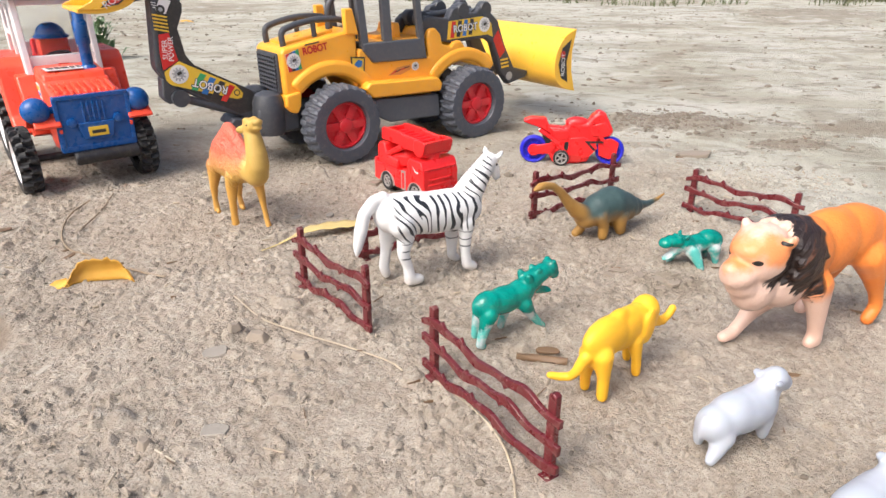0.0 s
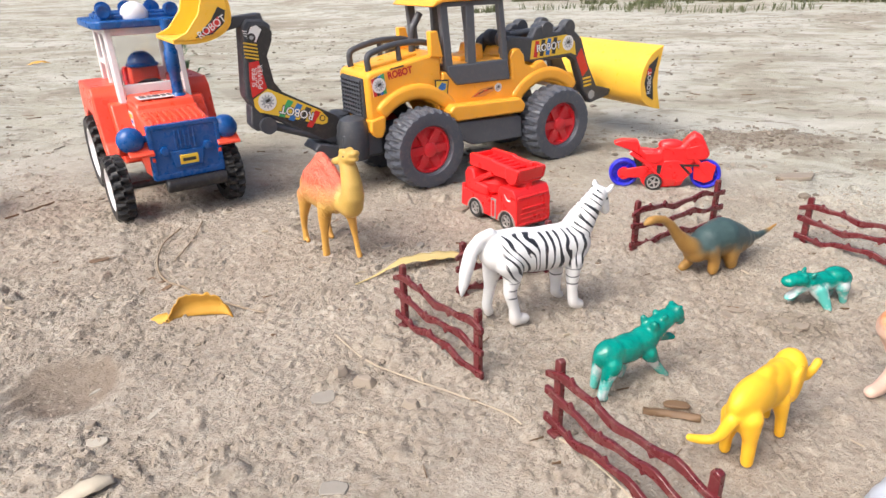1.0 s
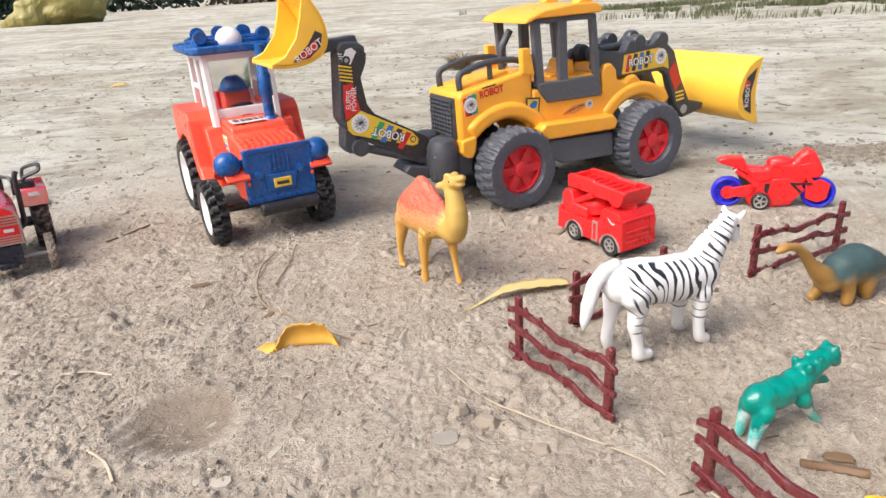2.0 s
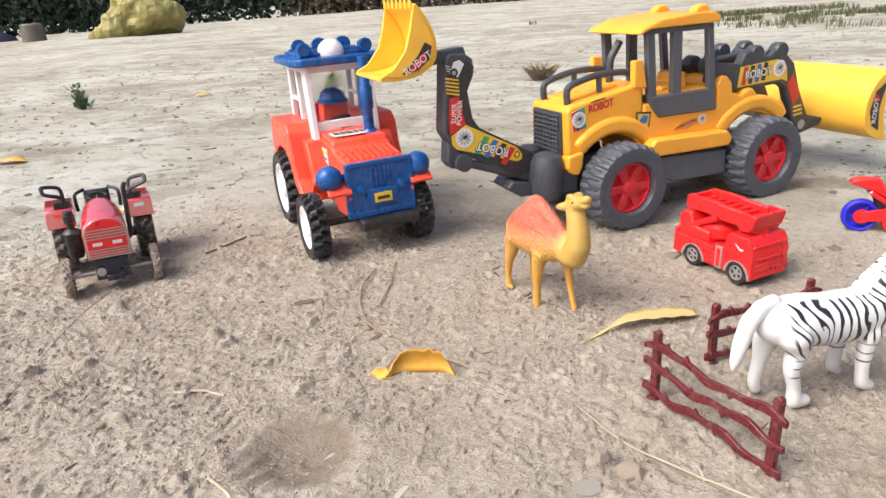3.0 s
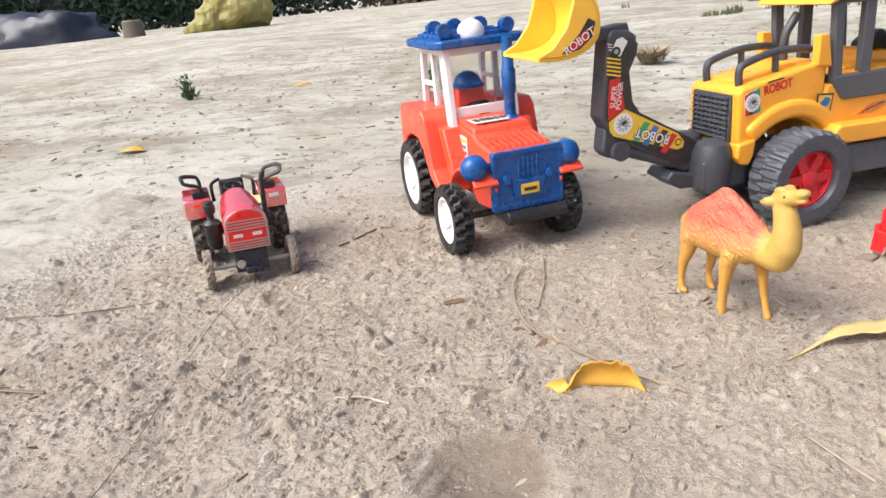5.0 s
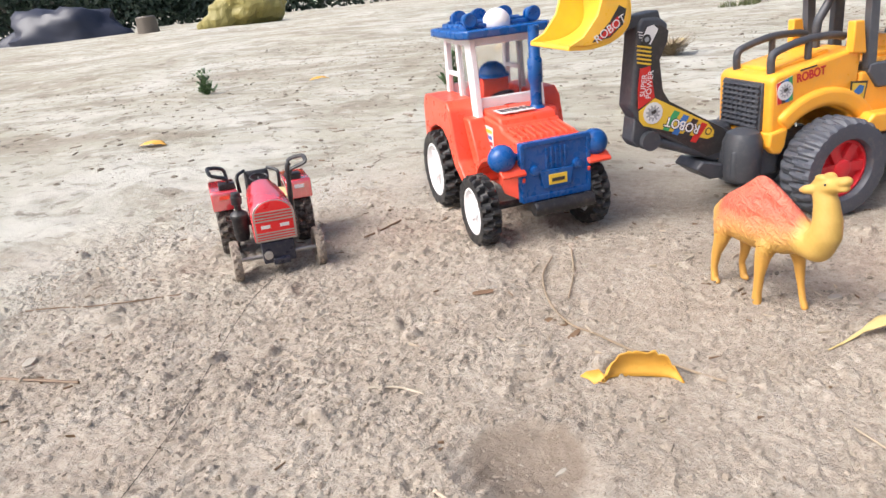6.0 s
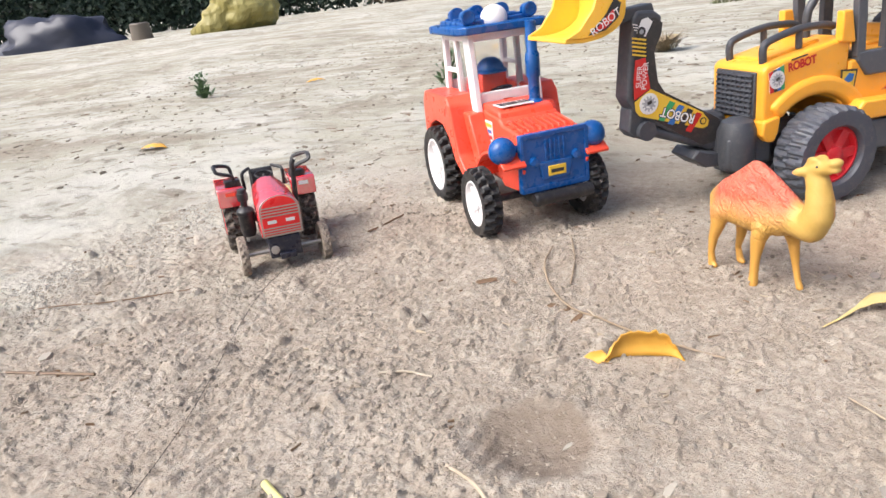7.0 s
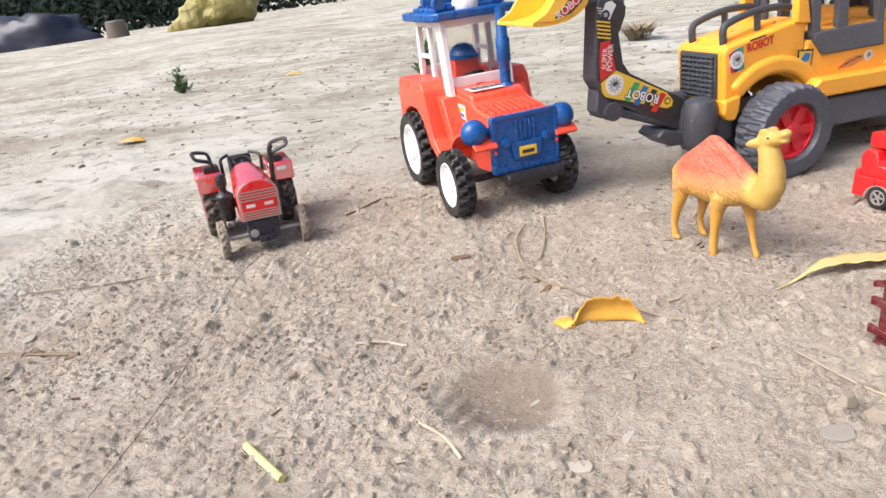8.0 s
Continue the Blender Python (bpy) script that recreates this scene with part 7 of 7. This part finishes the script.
def sack():
    bm = bm_new()
    chain(bm, ((4, 0, 5, 7), (24, 0, 12, 14), (50, 4, 24, 25), (80, 6, 17, 19)))
    ball(bm, (52, 2, 40), (17, 15, 15))
    ob = link_mesh("yellow_sack", bm, leaf_material("yellow_sackcloth", (0.25, 0.215, 0.055), (0.33, 0.29, 0.10), (0.19, 0.18, 0.09)))
    r = ob.modifiers.new("skin", "REMESH")
    r.mode, r.voxel_size = "VOXEL", 0.03
    tx = bpy.data.textures.new("sack_folds", "CLOUDS")
    tx.noise_scale = 0.22
    d = ob.modifiers.new("folds", "DISPLACE")
    d.texture, d.strength = tx, 0.2
    ob.matrix_world = pose(-5.9, 5.75, -0.02, 0, 0, 48)
    return tagged(ob, "slumped yellow cloth sack lying on the ground", "sack")


sack()


def grass(name, n, where, height, material, label, seed):
    """Blades of grass, bent and uneven."""
    rnd = np.random.default_rng(seed)
    x, y = where(rnd, n)
    n = len(x)
    a, h = rnd.uniform(0, 6.283, n), height * rnd.uniform(0.35, 1.1, n)
    d = np.stack([np.cos(a), np.sin(a), 0 * a], -1)
    s = np.stack([-np.sin(a), np.cos(a), 0 * a], -1) * (0.16 + 0.1 * rnd.uniform(0, 1, n))[:, None]
    p = np.stack([x, y, ground_height(x, y) - 0.2], -1)
    up = np.array([0, 0, 1.0])
    m1 = p + up * h[:, None] * 0.6 + d * h[:, None] * 0.2
    m2 = p + up * h[:, None] * 0.95 + d * (h * rnd.uniform(0.3, 0.8, n))[:, None]
    co = np.stack([p - s, p + s, m1 + s * 0.8, m1 - s * 0.8, m2], 1).reshape(-1, 3) * 0.01
    k = np.arange(n)[:, None] * 5
    me = bpy.data.meshes.new(name)
    me.from_pydata(co.tolist(), [], (k + [0, 1, 2, 3]).tolist() + (k + [3, 2, 4]).tolist())
    me.materials.append(material)
    return tagged(new(name, me), label, "grass", "", "stuff")


def verge(rnd, n):
    x, y = rnd.uniform(-90, 330, n * 3), rnd.uniform(275, 420, n * 3)
    ok = (lattice(x / 22, y / 16, 51) + 0.6 * lattice(x / 7, y / 7, 52) > 0.5 - smoothstep(20, 150, x) * 0.6 + smoothstep(20, -60, x) * 0.5) & (y > 268 - 10 * lattice(x / 15, x * 0, 53))
    ok &= rnd.uniform(0, 1, n * 3) < 0.12 + 0.88 * smoothstep(280, 350, y + 25 * lattice(x / 40, y / 40, 54))
    return x[ok][:n], y[ok][:n]


GRASS = leaf_material("yard_grass", (0.06, 0.085, 0.025), (0.13, 0.125, 0.055), (0.2, 0.16, 0.08))
grass("verge_grass", 26000, verge, 3.8, GRASS, "patchy short green grass at the edge of the bare earth", 61)


def far_heap(x, y, w, h, d, name, material, label, category, heading, seed):
    bm = bm_new()
    bmesh.ops.create_icosphere(bm, subdivisions=4, radius=1)
    for q in bm.verts:
        n = q.co.copy()
        k = 1 + 0.30 * noise.noise(n * 1.7 + Vector((seed, 0, 0))) + 0.14 * noise.noise(n * 5 + Vector((seed, 3, 0)))
        q.co = Vector((n.x * w * k, n.y * d * k, max(n.z, -0.15) * h * k))
    return lone(name, bm, material, x, y, heading, label, category, "", "", 0.0, 0.0, 60)


# added stand-in: a plain dark heap where an animal is left out
DARK_HEAP = leaf_material("dark_blue_heap", (0.012, 0.016, 0.034), (0.026, 0.03, 0.05), (0.05, 0.05, 0.06))
DARK_HEAP.node_tree.nodes["Principled BSDF"].inputs["Roughness"].default_value = 0.45
far_heap(-840, 590, 75, 42, 35, "tarpaulin", DARK_HEAP, "low dark blue heap standing in for an animal", "tarpaulin", 35, 2.0)
STUMP_WOOD = leaf_material("weathered_stump", (0.10, 0.085, 0.065), (0.15, 0.125, 0.10), (0.06, 0.05, 0.04))
lone("stump", lathe(bm_new(), ((0, 0), (13, 0), (12, 8), (11.5, 19), (9, 20), (0, 20))), STUMP_WOOD, -700, 600, 0, "short weathered wooden stump in the yard", "stump", "", "", 1.0)
for fx, fy, turn in ((-109.3, 81.2, 10), (-67.5, 62.0, -20), (-125, 150, 40), (-92, 200, 5), (-40, 190, 70)):
    c_, s_ = math.cos(radians(turn)) * 2.6, math.sin(radians(turn)) * 2.6
    leaf(((fx - c_, fy - s_, 0.15), (fx - c_ * 0.4, fy - s_ * 0.4, 0.8), (fx + c_ * 0.4, fy + s_ * 0.4, 0.9), (fx + c_, fy + s_, 0.2)), (0.05, 1.1, 1.1, 0.1), -0.3, LEAF_GOLD if fx < -70 else LEAF_PALE, "dry yellow leaf lying out on the bare yard")


# ---- chips, stones and chaff ----
def chip(name, x, y, l, w, h, turn, material, label, category, seed):
    """A flat irregular flake."""
    rnd = random.Random(seed)
    pts = [(l * (0.75 + 0.35 * rnd.random()) * math.cos(a), w * (0.7 + 0.45 * rnd.random()) * math.sin(a)) for a in np.linspace(0, 6.2832, 9)[:-1]]
    bm = prism(bm_new(), pts, 0, h, "z")
    if h > 0.4:
        for q in bm.verts:
            if q.co.z > 0:
                q.co.x, q.co.y = q.co.x * 0.55, q.co.y * 0.5
    for q in bm.verts:
        q.co.z += 0.25 * h * rnd.uniform(-1, 1) + 0.12 * q.co.x * rnd.uniform(0, 1)
    return lone(name, bm, material, x, y, turn, label, category, "", "", 0.04, gz(x, y) - 0.03, 30)


PALE_STONE = leaf_material("pale_flat_stone", (0.25, 0.225, 0.19), (0.30, 0.27, 0.23), (0.27, 0.235, 0.19))
SHELL = leaf_material("white_husk", (0.36, 0.32, 0.26), (0.43, 0.39, 0.32), (0.33, 0.28, 0.22))
HUSK_LEAF = leaf_material("beige_dry_leaf", (0.42, 0.36, 0.27), (0.50, 0.44, 0.34), (0.36, 0.29, 0.20))
strand("straw", ((-12.39, 22.31), (-11.17, 21.67)), 0.04, HUSK_LEAF, "short thin pale straw bit on the sand", "straw")
strand("twig", ((-68.5, 32.6), (-66.6, 33.6), (-62.4, 35.3), (-57.9, 38.2)), 0.06, LEAF_BROWN, "long thin brown twig lying on the earth", "twig")
strand("twig", ((-49.2, 51.0), (-48.7, 53.6), (-48.4, 56.4)), 0.09, LEAF_BROWN, "short dark twig between the tractors", "twig")
strand("straw", ((-23.6, 51.5), (-23.0, 52.8), (-22.6, 53.8)), 0.07, HUSK_LEAF, "short pale straw lying by the camel", "straw")
strand("straw", ((-37.2, 32.0), (-35.6, 32.6), (-34.0, 32.5)), 0.08, HUSK_LEAF, "short bent pale straw on the churned earth", "straw")
chip("flat_stone", -12.9, 29.9, 0.85, 0.6, 0.16, 25, PALE_STONE, "broad pale flat stone pressed into dust", "stone", 31)
chip("flat_stone", -11.0, 31.3, 0.8, 0.5, 0.5, -20, STONE, "large brown clod beside a flat stone", "stone", 32)
chip("flat_stone", -23.4, 26.3, 0.3, 0.25, 0.3, 0, STONE, "small round clod beyond the hollow", "stone", 33)
chip("husk", -22.5, 25.3, 0.6, 0.4, 0.12, 10, SHELL, "pale shell flake beside a clod", "husk", 34)
chip("husk", -23.6, 25.0, 0.4, 0.16, 0.1, -40, SHELL, "narrow pale flake on the sand", "husk", 35)
for k, (fx, fy, fl, ft) in enumerate(((10.2, 41.6, 0.7, 10), (11.3, 40.9, 0.55, 70), (12.4, 40.4, 0.75, -20), (13.2, 39.6, 0.6, 35), (12.3, 39.3, 0.45, 0), (14.1, 40.5, 0.5, 80), (9.3, 41.0, 0.5, -50), (13.5, 41.2, 0.4, 15))):
    chip("mud_flake", fx, fy, fl, fl * 0.6, 0.14, ft, STONE, "flat flake of dried mud near the hippo", "mud flake", 40 + k)
chip("flat_stone", -10.4, 23.8, 0.8, 0.5, 0.14, 10, PALE_STONE, "pale flat stone half buried in dust", "stone", 1)
chip("flat_stone", -14.04, 48.9, 0.45, 0.3, 0.15, 30, PALE_STONE, "small pale flat stone beside the camel", "stone", 2)
chip("flat_stone", -11.5, 49.6, 0.5, 0.35, 0.2, 70, PALE_STONE, "small pale flat stone lying on the dust", "stone", 3)
chip("flat_stone", 22.5, 69.7, 2.0, 0.9, 0.35, 5, STONE, "thin grey slab of dried earth", "stone", 4)
chip("flat_stone", -8.2, 29.6, 0.55, 0.4, 0.42, 0, STONE, "brown clod beside the long straw", "stone", 5)
chip("flat_stone", -12.4, 31.5, 0.5, 0.35, 0.42, 40, STONE, "brown clod lying in the dust", "stone", 6)
chip("flat_stone", -13.0, 22.6, 0.5, 0.4, 0.42, 20, STONE, "small brown clod among loose crumbs", "stone", 7)
chip("flat_stone", -9.3, 57.9, 0.9, 0.5, 0.3, 20, STONE, "brown clod beside the fire engine", "stone", 8)
chip("husk", -60.4, 27.6, 0.75, 0.4, 0.25, -60, SHELL, "white dry husk beside a twig", "husk", 9)
chip("husk", -20.9, 27.6, 0.55, 0.22, 0.12, 70, SHELL, "narrow white husk flake on the sand", "husk", 10)
chip("husk", -25.6, 29.6, 0.45, 0.12, 0.1, 60, SHELL, "thin pale husk flake in the hollow", "husk", 11)
leaf(((-21.9, 21.5, 0.1), (-21.3, 22.0, 0.35), (-20.6, 22.6, 0.5), (-20.1, 23.1, 0.3)), (0.35, 0.5, 0.55, 0.3), -0.35, HUSK_LEAF, "pale beige curled dry leaf half buried in sand", 0.06)
chip("plastic_scrap", 8.9, 21.0, 0.4, 0.22, 0.12, 20, DECAL_RED, "small red plastic scrap on the sand", "scrap", 21)
chip("leaf_scrap", -29.6, 42.2, 1.1, 0.4, 0.1, -15, LEAF_BROWN, "torn brown leaf scrap by the stem", "leaf scrap", 13)
chip("leaf_scrap", -35.2, 44.0, 0.9, 0.35, 0.1, 25, LEAF_BROWN, "curled dark brown leaf scrap on the dust", "leaf scrap", 14)
chip("leaf_scrap", -28.0, 40.8, 0.6, 0.3, 0.1, 70, LEAF_BROWN, "small pale leaf scrap on the dust", "leaf scrap", 15)
chip("bark_piece", 4.6, 30.9, 0.8, 0.3, 0.16, -10, LEAF_BROWN, "small split brown bark piece", "bark", 16)
chip("bark_piece", 16.6, 30.5, 0.8, 0.18, 0.12, -4, LEAF_BROWN, "thin dark bark piece beside the lion", "bark", 17)


def chaff(n, box_, seed, material, name, label, size=1.0):
    rnd = np.random.default_rng(seed)
    x, y = rnd.uniform(box_[0], box_[1], n), rnd.uniform(box_[2], box_[3], n)
    a = rnd.uniform(0, 3.1416, n)
    l, w = rnd.uniform(0.08, 0.5, n) * size, rnd.uniform(0.02, 0.05, n) * size
    d, s = np.stack([np.cos(a), np.sin(a)], -1) * l[:, None], np.stack([-np.sin(a), np.cos(a)], -1) * w[:, None]
    p = np.stack([x, y], -1)
    cs = np.stack([p - d - s, p + d - s * 0.4, p + d + s * 0.4, p - d + s], 1)
    z0 = ground_height(x, y)[:, None] + 0.06 + rnd.uniform(-0.05, 0.12, (n, 4))
    lo, hi = np.concatenate([cs, z0[..., None]], -1), np.concatenate([cs, z0[..., None] + 0.06], -1)
    co = np.concatenate([lo, hi], 1).reshape(-1, 3) * 0.01
    k = np.arange(n)[:, None, None] * 8
    f = np.array([[3, 2, 1, 0], [4, 5, 6, 7], [0, 1, 5, 4], [1, 2, 6, 5], [2, 3, 7, 6], [3, 0, 4, 7]])
    me = bpy.data.meshes.new(name)
    me.from_pydata(co.tolist(), [], (k + f).reshape(-1, 4).tolist())
    me.materials.append(material)
    return tagged(new(name, me), label, "chaff", "", "stuff")


chaff(170, (-76, 36, 15, 70), 71, STRAW, "straw_chaff", "scattered bits of straw chaff")
chaff(200, (-76, 36, 15, 80), 72, LEAF_BROWN, "leaf_chaff", "scattered bits of dark leaf litter", 0.8)
chaff(700, (-220, 150, 70, 260), 73, LEAF_BROWN, "far_chaff", "dark litter scattered further off", 2.2)


# ---- crumbs of earth, far too many to count ----
def crumbs(name, n, box_, size, seed, label, keep, round_=2, tone=None):
    rnd = np.random.default_rng(seed)
    x0, x1, y0, y1 = box_
    x, y = rnd.uniform(x0, x1, n * 4), rnd.uniform(y0, y1, n * 4)
    want = smoothstep(-1.3, 0.6, lattice(x / 16 + 4, y / 16, 3) + 0.5 * lattice(x / 5, y / 5, 4) + 0.6 * lattice(x / 2.2, y / 2.2, 21)) * keep(x, y)
    ok = rnd.uniform(0, 1, n * 4) < want
    x, y = x[ok][:n], y[ok][:n]
    n = len(x)
    bm = bm_new()
    bmesh.ops.create_icosphere(bm, subdivisions=round_, radius=1)
    v = np.array([q.co[:] for q in bm.verts])
    f = np.array([[q.index for q in t.verts] for t in bm.faces])
    bm.free()
    r = size * np.exp(rnd.normal(0, 0.55, n)).clip(0.35, 2.2)
    sc = rnd.uniform(0.5, 1.5, (n, 1, 3)) * np.array([1, 1, 0.55])
    P = v[None] * sc * (1 + rnd.uniform(-0.3, 0.3, (n, len(v), 1)))
    a = rnd.uniform(0, 6.283, n)
    c, s = np.cos(a)[:, None], np.sin(a)[:, None]
    P = np.stack([P[..., 0] * c - P[..., 1] * s, P[..., 0] * s + P[..., 1] * c, P[..., 2]], -1) * r[:, None, None]
    P += np.stack([x, y, ground_height(x, y) + 0.18 * r], -1)[:, None]
    F = (f[None] + (np.arange(n) * len(v))[:, None, None]).reshape(-1, 3)
    me = bpy.data.meshes.new(name)
    me.from_pydata((P.reshape(-1, 3) * 0.01).tolist(), [], F.tolist())
    me.materials.append(tone or CRUMB)
    return tagged(new(name, me), label, "soil", "", "stuff")


def crumb_material(name, shade):
    m, nt, b, tc = basis(name)
    g = nt.nodes.new("ShaderNodeNewGeometry")
    c = ramp(nt, g.outputs["Random Per Island"], ((0.0, (0.30, 0.245, 0.188)), (0.3, (0.41, 0.345, 0.275)), (0.9, (0.48, 0.415, 0.34)), (1.0, (0.53, 0.475, 0.40))))
    c = mix(nt, 0.35, c, ramp(nt, noise_tex(nt, tc.outputs["Object"], 500, 5, 0.7), ((0.35, (0.31, 0.255, 0.2)), (0.6, (0.52, 0.455, 0.375)))))
    c = mix(nt, 1.0, c, tuple(k * shade for k in (0.78, 0.78, 0.775)), "MULTIPLY")
    nt.links.new(c, b.inputs["Base Color"])
    b.inputs["Roughness"].default_value = 0.95
    b.inputs["Specular IOR Level"].default_value = 0.1
    bump(nt, b, noise_tex(nt, tc.outputs["Object"], 900, 4, 0.7), 0.6, 0.001)
    return m


CRUMB = crumb_material("earth_crumbs", 1.0)
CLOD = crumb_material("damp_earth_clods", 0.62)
pit = lambda x, y: np.hypot((x + 27.0) / 1.25, y - 28.9) > 3.0
crumbs("soil_crumbs", 64000, (-76, 34, 14, 66), 0.054, 31, "loose crumbs of dry earth", lambda x, y: np.where(pit(x, y), 0.35 + 0.65 * smoothstep(60, 38, y), 0.2), 1)
crumbs("soil_clods", 1500, (-76, 40, 14, 90), 0.11, 32, "scattered clods of dry earth", lambda x, y: np.where(pit(x, y), 0.8, 0.02), 2, crumb_material("dry_earth_clods", 0.95))
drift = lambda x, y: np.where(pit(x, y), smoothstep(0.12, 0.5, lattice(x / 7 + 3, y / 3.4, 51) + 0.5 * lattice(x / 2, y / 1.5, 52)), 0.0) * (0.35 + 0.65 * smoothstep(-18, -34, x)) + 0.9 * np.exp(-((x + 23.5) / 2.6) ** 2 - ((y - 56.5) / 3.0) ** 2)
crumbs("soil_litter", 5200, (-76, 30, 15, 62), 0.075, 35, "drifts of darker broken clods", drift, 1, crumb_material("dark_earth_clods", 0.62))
crumbs("far_clods", 3000, (-220, 170, 60, 260), 0.18, 33, "clods of earth further off in the yard", lambda x, y: 1.0 + 0 * x, 2, CLOD)
crumbs("clod_patch", 2600, (0, 60, 70, 95), 0.13, 34, "patches of broken brown clods", lambda x, y: np.exp(-((x - 22) / 9) ** 2 - ((y - 83.5) / 3.5) ** 2) + 0.8 * np.exp(-((x - 34.5) / 4) ** 2 - ((y - 74.5) / 1.8) ** 2) + 0.8 * np.exp(-((x - 48) / 6) ** 2 - ((y - 82.5) / 3) ** 2), 2, CLOD)
